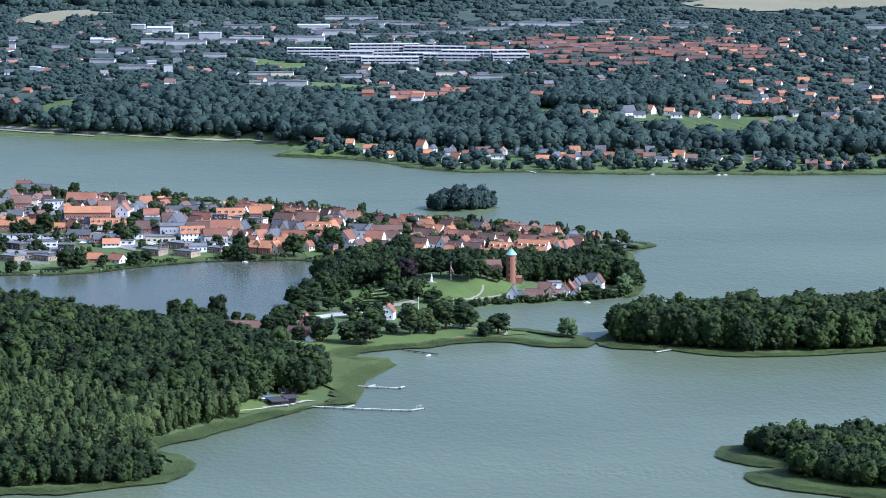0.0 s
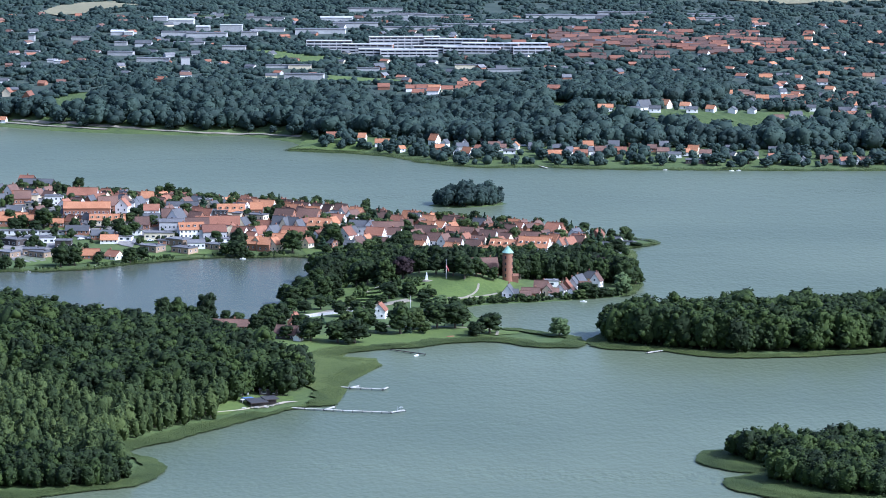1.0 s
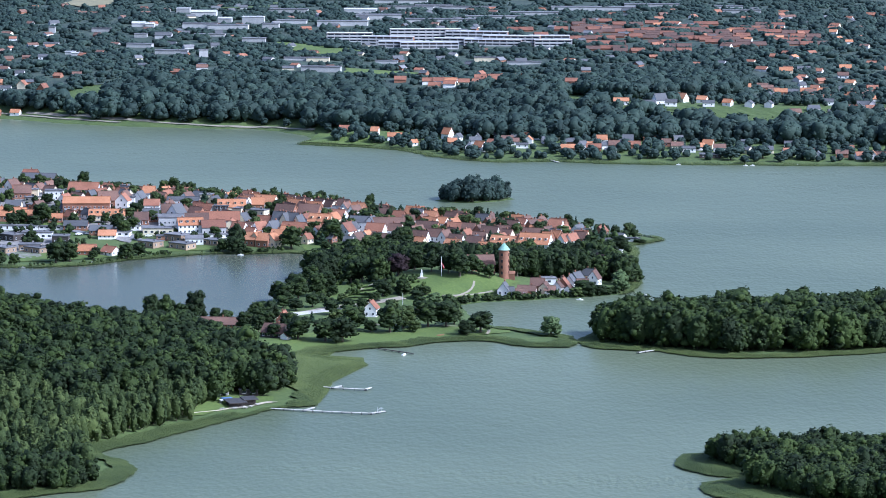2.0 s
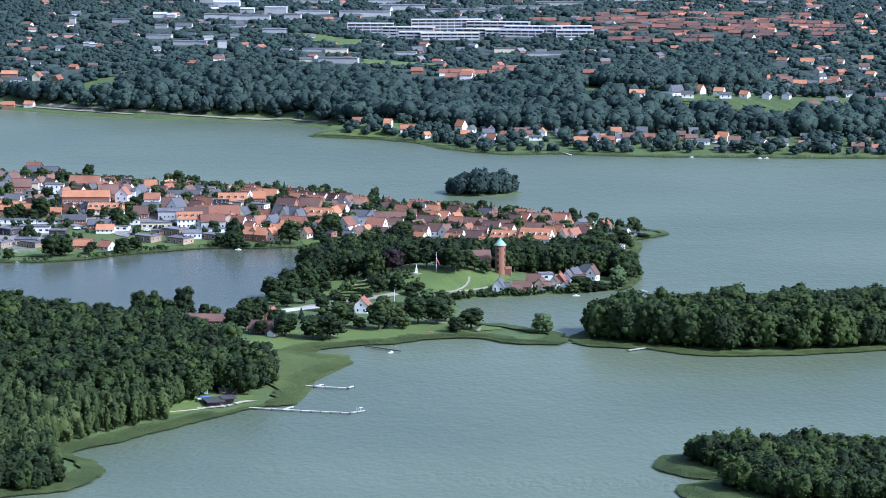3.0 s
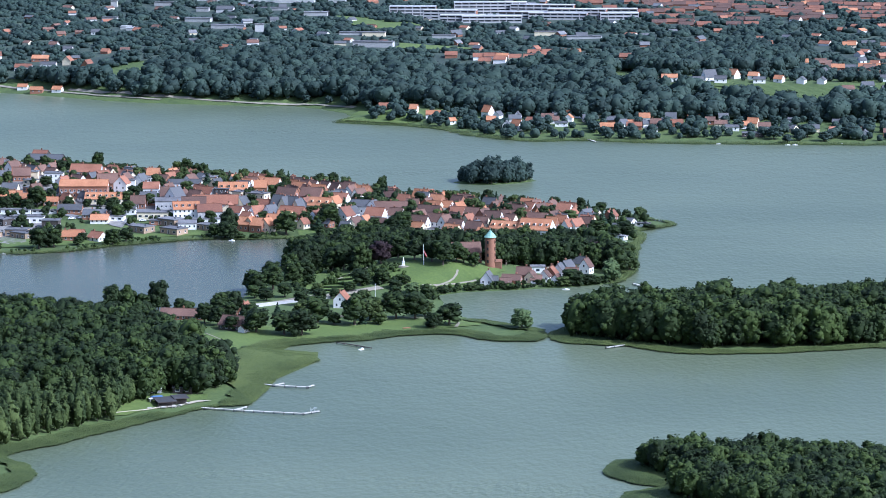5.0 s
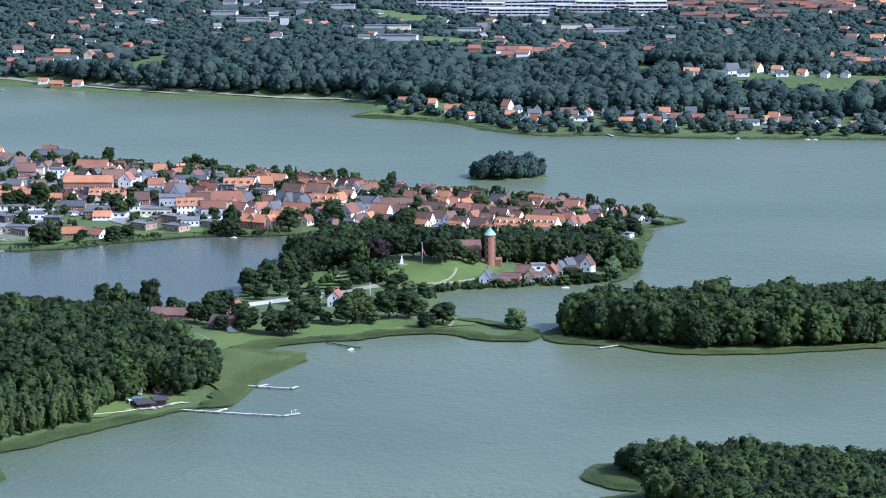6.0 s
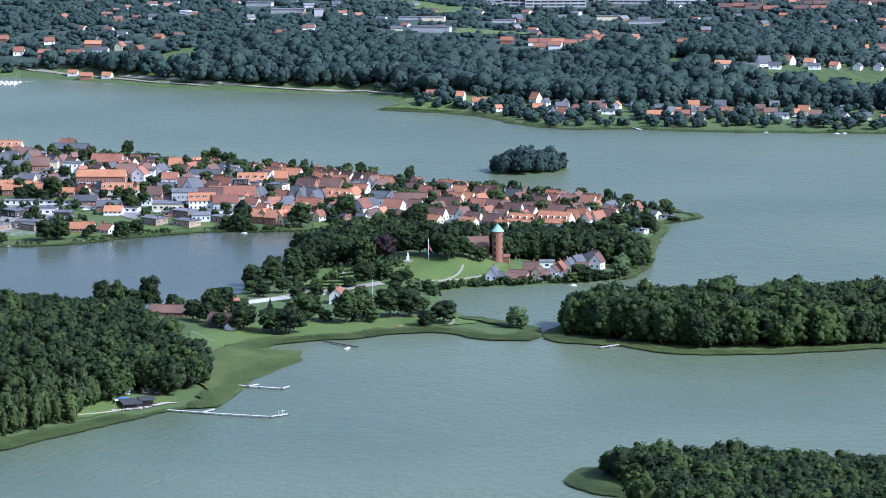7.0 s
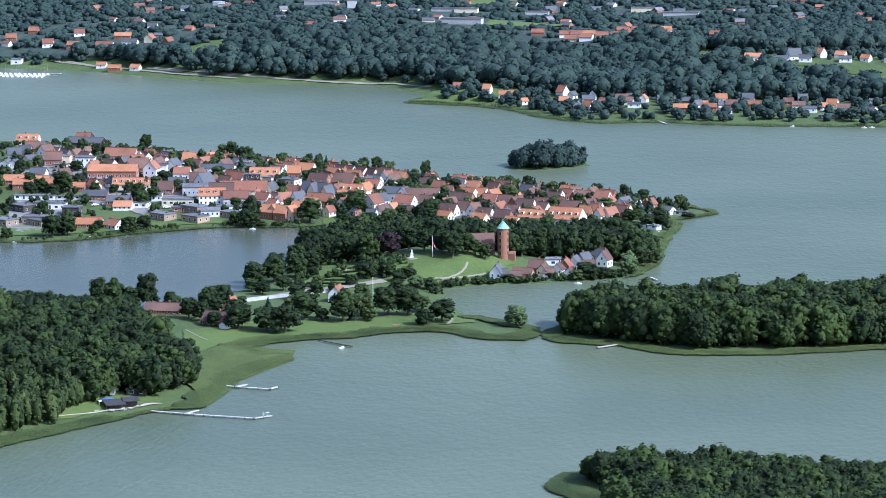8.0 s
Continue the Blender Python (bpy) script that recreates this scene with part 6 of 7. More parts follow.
# ---- causeway parapet and churchyard hedges ----
def causeway_parapet(line, h):
    """A concrete wall with a coping and a brick pier at each end."""
    (x0, y0), (x1, y1) = line
    L = math.hypot(x1 - x0, y1 - y0)
    ob = thing("parapet", x0, y0, float(height(x0, y0)), math.degrees(math.atan2(y1 - y0, x1 - x0)), "long pale concrete parapet beside the causeway road", "wall")
    n = int(L / 4)
    for i in range(n):
        bm = bmesh.new()
        box(bm, (i + 0.5) * L / n, 0, -1.5, L / n - 0.06, 0.35, h + 1.5)
        part("panel", bm, CONCRETE, ob)
        bm = bmesh.new()
        box(bm, (i + 0.5) * L / n, 0, h, L / n - 0.02, 0.5, 0.14)
        part("coping", bm, STONE, ob)
    for x in (-0.5, L + 0.5):
        bm = bmesh.new()
        box(bm, x, 0, -1.5, 0.9, 0.9, h + 2.2)
        box(bm, x, 0, h + 0.7, 1.1, 1.1, 0.16)
        part("pier", bm, CREAM, ob, "cream end pier")


causeway_parapet([(-104.5, 1676.5), (-68.5, 1706.5)], 1.7)
HEDGE_LINES = [(-84 + 3.5 * k, 1727 + 8 * k, -64 + 0.4 * k, 1725 + 9 * k) for k in range(6)]
for k, (x0, y0, x1, y1) in enumerate(HEDGE_LINES):
    rng = np.random.default_rng(60 + k)
    L = math.hypot(x1 - x0, y1 - y0)
    z0, z1 = float(height(x0, y0)), float(height(x1, y1))
    bm = bmesh.new()
    n = int(L / 0.7)
    for i in range(n):
        u = (i + 0.5) / n
        vs = box(bm, u * L, 0, z0 * (1 - u) + z1 * u - z0 - 0.3, L / n * 1.2, 1.1, 1.5)
        for v in vs:
            v.co += Vector(rng.uniform(-0.16, 0.16, 3))
    ob = thing("hedge", x0, y0, z0, math.degrees(math.atan2(y1 - y0, x1 - x0)), "clipped dark green hedge between the churchyard plots", "hedge", "churchyard hedges")
    part("foliage", bm, LEAF, ob)


# ---- reeds ----
def reeds(name, x, y, rng, tall, label):
    z = np.maximum(height(x, y), -0.6)
    n = len(x)
    tri = []
    for k in range(2):
        a = rng.uniform(0, 6.283, n)
        w, h = rng.uniform(0.04, 0.09, n), tall * rng.uniform(0.75, 1.1, n)
        c, s = np.cos(a) * w, np.sin(a) * w
        lean = rng.uniform(-0.4, 0.4, (2, n))
        ox, oy = rng.uniform(-0.5, 0.5, (2, n))
        tri.append(np.stack([np.c_[x + ox - c, y + oy - s, z], np.c_[x + ox + c, y + oy + s, z], np.c_[x + ox + c * 0.5 + lean[0], y + oy + s * 0.5 + lean[1], z + h], np.c_[x + ox - c * 0.5 + lean[0], y + oy - s * 0.5 + lean[1], z + h * 0.92]], 1))
    # drooping leaf blades that close the canopy
    a, h = rng.uniform(0, 6.283, n), tall * rng.uniform(0.70, 0.76, n)
    c, s = np.cos(a) * 0.72, np.sin(a) * 0.72
    dip = rng.uniform(-0.015, 0.015, (3, n))
    tri.append(np.stack([np.c_[x + c, y + s, z + h + dip[0]], np.c_[x - s, y + c, z + h + dip[1]], np.c_[x - c, y - s, z + h - dip[0]], np.c_[x + s, y - c, z + h - dip[1]]], 1))
    V = np.concatenate(tri).reshape(-1, 3)
    return tagged(quick_mesh(name, V, np.arange(len(V)).reshape(-1, 4), REED), label, "reeds", kind="stuff")


BEACH_GAP = [(-103, 1436), (-108, 1418), (-96, 1416), (-76, 1430), (-80, 1450), (-96, 1450)]


def reed_belt(name, poly, gap, width, seed, tall, label):
    x, y, rng = scatter(poly, gap, seed)
    d = land(x, y)[1]
    edge = width * (1 + 0.5 * ripple(x, y, 9.0, 3.0))
    k = (d > -1.0) & (d < edge) & (~inside(BEACH_GAP, x, y) | (d < 2.0))
    return reeds(name, x[k], y[k], rng, tall, label)


reed_belt("reed_belt", [(-250.7, 1189.7), (-98.5, 1234.7), (-50.1, 1400.7), (-30.8, 1531.4), (66.9, 1579.5), (66.8, 1686.7), (-1.6, 1650.4), (-89.4, 1590.3), (-99.0, 1495.1), (-103.7, 1412.2), (-161.9, 1328.9), (-250.9, 1270.5)], 0.68, 9, 21, 1.1, "belt of green reeds along the lake shore")
BED = [(-66.0, 1596.5), (-83.5, 1585.7), (-95.2, 1542.7), (-91.2, 1497.6), (-77.5, 1471.7), (-65.7, 1442.2), (-63.8, 1471.9), (-63.9, 1498.0), (-52.3, 1540.8), (-55.2, 1564.6), (-71.8, 1569.2)]
bx, by, brng = scatter(BED, 0.68, 22)
bk = ~inside(BEACH_GAP, bx, by)
reeds("reed_bed", bx[bk], by[bk], brng, 1.1, "broad green reed bed in the bay")
reed_belt("island_reeds", [(42.4, 1543.7), (409.9, 1545.5), (410.1, 1641.1), (42.4, 1662.8)], 0.7, 6, 23, 1.1, "narrow green reed belt round the island")
reed_belt("islet_reeds", [(81.7, 1223.4), (184.2, 1223.5), (184.2, 1318.3), (115.8, 1353.9), (81.6, 1353.8)], 0.72, 26, 24, 1.1, "green reeds round the low near island")
reed_belt("point_reeds", [(66.7, 1758.3), (105.9, 1758.6), (105.8, 2033.9), (56.8, 2033.4)], 1.0, 5, 25, 1.3, "green reeds round the point of the town")
reed_belt("lake_reeds", [(-319.9, 1787.7), (-89.9, 1852.6), (-90.0, 1947.7), (-197.5, 1946.8), (-320.4, 1905.1)], 1.1, 5, 26, 1.3, "green reeds along the small lake")
reed_belt("far_reeds", [(-543.6, 2652.9), (-189.2, 2511.7), (-61.4, 2404.8), (322.7, 2391.2), (322.7, 2439.2), (-41.9, 2452.9), (-150.0, 2535.9), (-525.3, 2736.8)], 1.5, 7, 27, 1.4, "green reeds fringing the far shore")
x, y, rng = scatter([(-291.6, 1834.3), (-90.0, 1894.5), (-90.0, 1947.7), (-178.0, 1970.5), (-293.5, 1947.9)], 4.0, 28)
d = land(x, y)[1]
k = (d > 2) & (d < 9) & (ripple(x, y, 12.0, 5.0) > 0.0)
planted("shore_shrubs", x[k], y[k], TINY, rng.uniform(0.2, 0.42, k.sum()), rng, [LEAF, BARK], "low green bushes along the small lake", "bushes")
x, y, rng = scatter([(-26.1, 1709.9), (94.2, 1746.6), (94.2, 1782.4), (17.8, 1781.3), (-26.2, 1757.2)], 3.0, 29)
d = land(x, y)[1]
k = (d > 1.5) & (d < 8)
planted("waterside_shrubs", x[k], y[k], TINY, rng.uniform(0.25, 0.5, k.sum()), rng, [LEAF, BARK], "green bushes along the castle shore", "bushes")
x, y, rng = scatter([(-94.5, 1721.3), (-55.5, 1735.7), (-31.1, 1745.5), (-52.6, 1792.5), (-70.2, 1804.6), (-94.6, 1780.9)], 3.6, 30)
k = rng.random(len(x)) < np.where(inside(CHURCHYARD, x, y), 0.10, 0.55)
planted("cemetery_shrubs", x[k], y[k], TINY, rng.uniform(0.2, 0.6, k.sum()), rng, [LEAF, BARK], "clipped green hedges and shrubs of the churchyard", "bushes")
x, y, rng = scatter([(-283.7, 1900.8), (-197.5, 1946.8), (-80.3, 1947.8), (27.5, 1865.3), (96.1, 1902.0), (91.1, 1997.8), (-2.1, 2056.7), (-100.1, 2103.7), (-198.0, 2138.1), (-323.5, 2209.3), (-426.6, 2224.3), (-424.9, 1953.1), (-320.4, 1905.1)], 8.0, 31)
k = (land(x, y)[1] > 4) & (rng.random(len(x)) < 0.45)
HOUSE_XY = np.array([(r[0], r[1]) for r in TOWN + FAR_HOUSES + HALLS])


def clear_of_houses(x, y, gap):
    return np.array([np.hypot(HOUSE_XY[:, 0] - a, HOUSE_XY[:, 1] - b).min() > gap for a, b in zip(x, y)], bool)


k &= clear_of_houses(x, y, 5.5)
planted("garden_bushes", x[k], y[k], TINY, rng.uniform(0.3, 0.95, k.sum()), rng, [LEAF, BARK], "green garden bushes and small trees between the houses", "bushes")

# ---- trees of the far town and plateau ----
FAR_BELT = [(-179.5, 2548.0), (-130.4, 2512.3), (-81.2, 2452.7), (-32.0, 2423.0), (293.1, 2420.9), (322.7, 2493.1), (95.8, 2508.1), (17.1, 2513.3), (-61.6, 2542.6), (-110.8, 2571.7)]
x, y, rng = scatter(FAR_BELT, 9.5, 32)
k = (land(x, y)[1] > 8) & clear_of_houses(x, y, 6) & (rng.random(len(x)) < 0.52)
planted("shore_garden_trees", x[k], y[k], BEECH_FAR, rng.uniform(0.32, 0.66, k.sum()), rng, [LEAF_HAZED, BARK], "haze-tinted garden trees along the far shore", "trees")
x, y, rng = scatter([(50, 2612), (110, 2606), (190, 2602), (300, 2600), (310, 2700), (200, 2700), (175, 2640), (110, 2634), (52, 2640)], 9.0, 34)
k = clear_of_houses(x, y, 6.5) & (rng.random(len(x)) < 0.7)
planted("slope_garden_trees", x[k], y[k], BEECH_FAR, rng.uniform(0.30, 0.66, k.sum()), rng, [LEAF_HAZED, BARK], "haze-tinted garden trees round the houses on the slope", "trees")
PLATEAU = [(-620.0, 2770.5), (-471.0, 2746.6), (-336.9, 2789.6), (-238.8, 2772.8), (-101.2, 2726.5), (16.8, 2690.7), (56.3, 2636.9), (322.6, 2610.8), (412.8, 3110.9), (556.5, 4230.0), (-720.0, 4095.0)]
drape("garden_land", [(p[0], p[1] + 10) for p in PLATEAU], HAZED_GARDENS, 0.35, 14.0, "dark haze-tinted hedged gardens of the far town", "gardens")
# ---- scattered houses of the far town ----
rnd = random.Random(9)
scattered = []
for i in range(330):
    x, y = rnd.uniform(-560, 470), rnd.uniform(2700, 3540)
    if (x < 36 and y < 2829 and x > -433) or clear_of_houses([x], [y], 13)[0] == 0 or signed(PLATEAU, np.array([x]), np.array([y]))[0] < 4 or max(signed(WOOD_FAR, np.array([x]), np.array([y]))[0], signed(WOOD_RISE, np.array([x]), np.array([y]))[0]) > -8:
        continue
    HOUSE_XY = np.concatenate([HOUSE_XY, [(x, y)]])
    scattered.append((x, y, rnd.choice((7, 8, 10)), 6, 2.5, rnd.choice((1.6, 2.2)), rnd.choice((-30, 8, -20, 30, 60)), rnd.choice("DRDDS" if x < -380 else "RRDRSO" if x > 100 else "SSFSDR"), rnd.choice("WBBCG")))
joined_houses("far_town_houses", scattered, "scattered red and grey roofed houses among far trees")
LINES = np.array([(x0 + (x1 - x0) * u, y0 + (y1 - y0) * u) for x0, y0, x1, y1 in TERRACES + ESTATE for u in (0, 0.2, 0.4, 0.6, 0.8, 1)] + [(r[0] + o * r[2], r[1]) for r in FLATS for o in (-0.45, -0.2, 0, 0.2, 0.45)])
FRONTS = np.concatenate([HOUSE_XY[HOUSE_XY[:, 1] > 2550], LINES])


def leaves_view(x, y, gap):
    """Whether a tree stands clear of the far houses, with more room kept before their fronts."""
    return np.array([np.hypot(FRONTS[:, 0] - a, (FRONTS[:, 1] - b) * np.where(FRONTS[:, 1] > b, 0.38, 1.0)).min() > gap for a, b in zip(x, y)], bool)


x, y, rng = scatter(PLATEAU, 13.5, 33)
open_land = sum(signed(p, x, y) > -6 for p in ([(-541.4, 3607.5), (-503.9, 3887.5), (-449.0, 3741.1), (-508.9, 3534.9)], [(210.0, 4007.3), (412.4, 4150.3), (495.8, 4152.9), (464.9, 3912.5), (295.7, 3873.0)], [(-259.5, 3134.3), (-165.8, 3025.5), (-203.1, 2996.7)], [(-170.3, 2883.5), (-94.6, 2852.3), (-123.0, 2826.4), (-168.3, 2837.7)]))
k = leaves_view(x, y, 6.6) & (open_land == 0) & (rng.random(len(x)) < 0.80 + 0.5 * ripple(x, y, 70.0, 4.0))
size = rng.uniform(0.5, 0.95, len(x))
hall = np.array([(r[0] + o * r[2] * 0.4, r[1]) for r in HALLS for o in (-1, 0, 1)])
k &= np.array([(np.hypot(hall[:, 0] - a, (hall[:, 1] - b) * np.where(hall[:, 1] > b, 0.3, 1.0)).min() > 11) for a, b in zip(x, y)], bool)
near = k & (y < 2850)
planted("plateau_trees", x[near], y[near], HEDGE, size[near] * 1.15, rng, [LEAF_HAZED, BARK], "haze-tinted trees between the far houses", "trees")
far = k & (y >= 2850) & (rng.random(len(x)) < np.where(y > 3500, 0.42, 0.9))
planted("distant_trees", x[far], y[far], HEDGE, size[far] * 1.35, rng, [LEAF_HAZED, BARK], "haze-tinted trees of the distant plateau", "trees")
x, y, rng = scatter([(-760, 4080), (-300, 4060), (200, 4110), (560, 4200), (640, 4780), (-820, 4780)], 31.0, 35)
planted("horizon_wood", x, y, HEDGE, rng.uniform(2.2, 3.2, len(x)), rng, [LEAF_HAZED, BARK], "haze-tinted forest along the horizon", "trees")

# ---- castle tower, church, statue and flagpole ----
def tower(x, y):
    z = float(height(x, y))
    ob = thing("church_tower", x, y, z, 0, "round red brick tower with a green copper cone roof", "tower")
    bm = bmesh.new()
    tube(bm, 0, 0, -2, 2.75, 2.65, 17.2, 40)
    tube(bm, 0, 0, -2, 2.95, 2.9, 2.6, 40)
    part("wall", bm, BRICK, ob)
    bm = bmesh.new()
    tube(bm, 0, 0, 14.9, 2.75, 2.95, 0.5, 40)
    part("cornice", bm, BRICK, ob, "corbelled brick cornice")
    bm = bmesh.new()
    tube(bm, 0, 0, 15.4, 3.25, 3.2, 0.15, 40)
    tube(bm, 0, 0, 15.55, 3.2, 0.12, 3.6, 40)
    for i in range(20):
        a = i * math.tau / 20
        m = Matrix.Rotation(a, 4, "Z") @ Matrix.Translation((1.68, 0, 17.38)) @ Matrix.Rotation(radians(49.5), 4, "Y") @ Matrix.Diagonal((4.7, 0.07, 0.09, 1))
        bmesh.ops.create_cube(bm, size=1, matrix=m)
    part("roof", bm, COPPER, ob, "green verdigris copper cone")
    bm = bmesh.new()
    tube(bm, 0, 0, 19.0, 0.06, 0.04, 1.4, 8)
    bmesh.ops.create_icosphere(bm, subdivisions=2, radius=0.2, matrix=Matrix.Translation((0, 0, 19.6)))
    part("finial", bm, COPPER, ob)
    bm = bmesh.new()
    box(bm, 4.2, 0.6, -2, 3.4, 3.6, 4.6)
    vs = box(bm, 4.2, 0.6, 2.6, 3.7, 3.9, 1.3)
    for v in vs:
        if v.co.z > 3.5:
            v.co.y = 0.6 + (v.co.y - 0.6) * 0.1
    part("porch", bm, BRICK, ob, "low brick porch with a pitched roof")
    for a in (-112, -20, 70, 160):
        for zz in (2.4, 5.6, 8.8, 12.2):
            bm = bmesh.new()
            box(bm, 2.66, 0, zz, 0.22, 0.95, 1.7)
            w = part("window", bm, GLASS, ob, "dark arched slit window")
            w.matrix_basis = Matrix.Rotation(radians(a), 4, "Z")
            bm = bmesh.new()
            box(bm, 2.69, 0, zz - 0.16, 0.3, 1.2, 0.14)
            for s in (-1, 1):
                box(bm, 2.68, s * 0.56, zz, 0.28, 0.16, 1.7)
            tube(bm, 2.5, 0, zz + 1.6, 0.6, 0.6, 0.24, 10)
            part("window_surround", bm, BRICK, w)
    return ob


tower(4.2, 1782.0)
for row in CHURCH:
    x, y, L, W, h, roof, turn, rc, wc = row
    house(-9.0, 1788.5, 15, 8, 4, 4.6, 14, "D", "B", "", name="church", category="church", extra=" beside tower")


def statue(x, y):
    z = float(height(x, y))
    bm = bmesh.new()
    for r, z0, h in ((1.1, -0.5, 0.8), (0.8, 0.3, 0.25), (0.6, 0.55, 1.5), (0.75, 2.05, 0.15)):
        box(bm, 0, 0, z0, 2 * r, 2 * r, h)
    tube(bm, 0, 0, 2.2, 0.42, 0.3, 1.2, 12)
    tube(bm, 0, 0, 3.4, 0.32, 0.22, 0.6, 12)
    bmesh.ops.create_icosphere(bm, subdivisions=2, radius=0.22, matrix=Matrix.Translation((0, 0, 4.15)))
    me = bpy.data.meshes.new("statue")
    bm.to_mesh(me)
    bm.free()
    me.materials.append(WHITE)
    ob = new("statue", me)
    ob.matrix_basis = pose(x, y, z)
    tagged(ob, "white stone statue on a square pedestal", "statue")
    bm = bmesh.new()
    tube(bm, 0, 0, -1.2, 4.2, 4.0, 1.45, 32)
    pl = part("paved_circle", bm, GRAVEL)
    pl.matrix_basis = pose(x, y, z)
    tagged(pl, "pale gravel circle round the statue", "paving", kind="structure")


statue(-39.1, 1766.6)


def flagpole(x, y, h, flag=True):
    ob = thing("flagpole", x, y, float(height(x, y)), 0, "tall white flagpole with a hanging red and white flag" if flag else "tall slender pale mast by the houses", "flagpole")
    bm = bmesh.new()
    tube(bm, 0, 0, -0.5, 0.16, 0.09, h + 0.5, 10)
    part("pole", bm, WHITE, ob)
    bm = bmesh.new()
    bmesh.ops.create_icosphere(bm, subdivisions=2, radius=0.2, matrix=Matrix.Translation((0, 0, h + 0.1)))
    part("ball", bm, WHITE, ob)
    if flag:
        bm = bmesh.new()
        rows = []
        for i in range(9):
            u = i / 8
            rows.append([bm.verts.new((0.12 + u * 1.5, 0.25 * math.sin(u * 9), h * 0.62 - u * 2.6 + v * 1.7)) for v in (0, 0.42, 0.58, 1)])
        for a, b in zip(rows, rows[1:]):
            for j in range(3):
                f = bm.faces.new((a[j], b[j], b[j + 1], a[j + 1]))
                f.material_index = 1 if j == 1 else 0
        part("flag", bm, [RED, WHITE], ob, "red flag with a white bar")


flagpole(-28.6, 1766.0, 10.5)
flagpole(57.3, 1830.2, 12, False)
flagpole(59.8, 1831.0, 12, False)
flagpole(-44.3, 1690.4, 10, False)


# ---- jetties, bathing pavilion and boats ----
def jetty(points, width, label, branches=(), boards=TIMBER):
    x0, y0 = points[0]
    ob = thing("jetty", x0, y0, 0, 0, label, "jetty")
    for line in (points, *branches):
        for (ax, ay), (bx, by) in zip(line, line[1:]):
            L, a = math.hypot(bx - ax, by - ay), math.atan2(by - ay, bx - ax)
            m = Matrix.Translation((ax - x0, ay - y0, 0)) @ Matrix.Rotation(a, 4, "Z")
            bm = bmesh.new()
            n = max(2, int(L / 0.5))
            for i in range(n):
                box(bm, (i + 0.5) * L / n, 0, 0.72, L / n - 0.05, width, 0.09)
            for s in (-1, 1):
                box(bm, L / 2, s * (width / 2 - 0.12), 0.52, L, 0.14, 0.2)
            d = part("deck", bm, boards, ob)
            d.matrix_basis = m
            for i in range(int(L / 4) + 1):
                for s in (-1, 1):
                    post = piece("post", shared(("post",), post_bm, [DARKWOOD]), ob, m @ Matrix.Translation((i * L / max(1, int(L / 4)), s * width * 0.46, 0)))
    return ob


def post_bm():
    bm = bmesh.new()
    tube(bm, 0, 0, -3, 0.12, 0.11, 3.95, 8)
    return bm


long_jetty = jetty([(-87.2, 1430.2), (-61.8, 1424.4), (-40.4, 1420.9)], 1.25, "long pale wooden bathing jetty standing in the lake", ([(-69.6, 1426.7), (-66.2, 1433.3)], [(-41.3, 1420.9), (-35.0, 1426.9)]))
bm = bmesh.new()
for s in (-0.4, 0.4):
    box(bm, 49, -5 + s, 0.8, 0.08, 0.08, 1.7)
    box(bm, 50.6, -5 + s, 0.8, 0.08, 0.08, 1.7)
for i in range(5):
    box(bm, 49 + i * 0.25, -5, 1.0 + i * 0.25, 0.2, 0.8, 0.05)
box(bm, 50.8, -5, 2.2, 1.4, 0.9, 0.08)
part("diving_platform", bm, WHITE, long_jetty, "small white diving platform")
jetty([(-83.4, 1490.6), (-70.7, 1484.8), (-62.4, 1481.4), (-47.3, 1478.3), (-45.3, 1483.5)], 1.2, "pale wooden bathing jetty beside the reed bed", ([(-62.4, 1481.4), (-58.7, 1486.6)],))
jetty([(74.5, 1585.4), (87.5, 1598.1), (90.3, 1600.9)], 1.2, "low pale wooden jetty by the wooded island")
jetty([(-49.4, 1588.4), (-32.2, 1575.4)], 0.9, "narrow dark wooden jetty off the park", boards=DARKWOOD)
jetty([(12.6, 2433.2), (23.4, 2409.4)], 1.6, "pale wooden jetty on the far shore")
jetty([(58.8, 1949.3), (74.5, 1941.3)], 1.4, "pale wooden landing stage at the point")
jetty([(58.9, 1778.4), (65.8, 1778.6), (69.7, 1783.4)], 1.3, "wooden landing stage below the castle")
jetty([(78.5, 1772.7), (82.4, 1765.6)], 1.2, "short wooden landing stage in the reeds")

pav = thing("bathing_pavilion", -98.2, 1434.0, float(height(-98.2, 1434.0)), 25, "dark low bathing pavilion with blue and white awnings", "pavilion")
bm = bmesh.new()
box(bm, -2.6, 0.6, -1, 6.6, 5, 3.3)
box(bm, 4.0, 1.6, -1, 5.4, 4.6, 3.6)
part("wall", bm, DARKWOOD, pav)


def sloped_roof(x, y, z, L, W, fall):
    """A thin felt roof that falls towards the lake."""
    bm = bmesh.new()
    for v in box(bm, x, y, z, L, W, 0.22):
        v.co.z += fall * (v.co.y - y) / W
    return bm


part("roof", sloped_roof(-2.7, -1.0, 2.35, 8.2, 9.2, 0.5), FELT_DARK, pav, "dark felt roof over the veranda")
part("roof", sloped_roof(4.2, 0.9, 2.75, 6.6, 6.8, 0.4), FELT_DARK, pav, "dark felt roof over the kiosk")
for x, y, L in ((-2.7, -5.62, 8.2), (4.2, -2.52, 6.6)):
    bm = bmesh.new()
    box(bm, x, y, 2.02 if x < 0 else 2.48, L, 0.06, 0.24)
    part("fascia", bm, DARKWOOD, pav)
for i in range(5):
    bm = bmesh.new()
    box(bm, -6.5 + i * 1.9, -5.2, -0.6, 0.14, 0.14, 2.75)
    part("post", bm, DARKWOOD, pav)
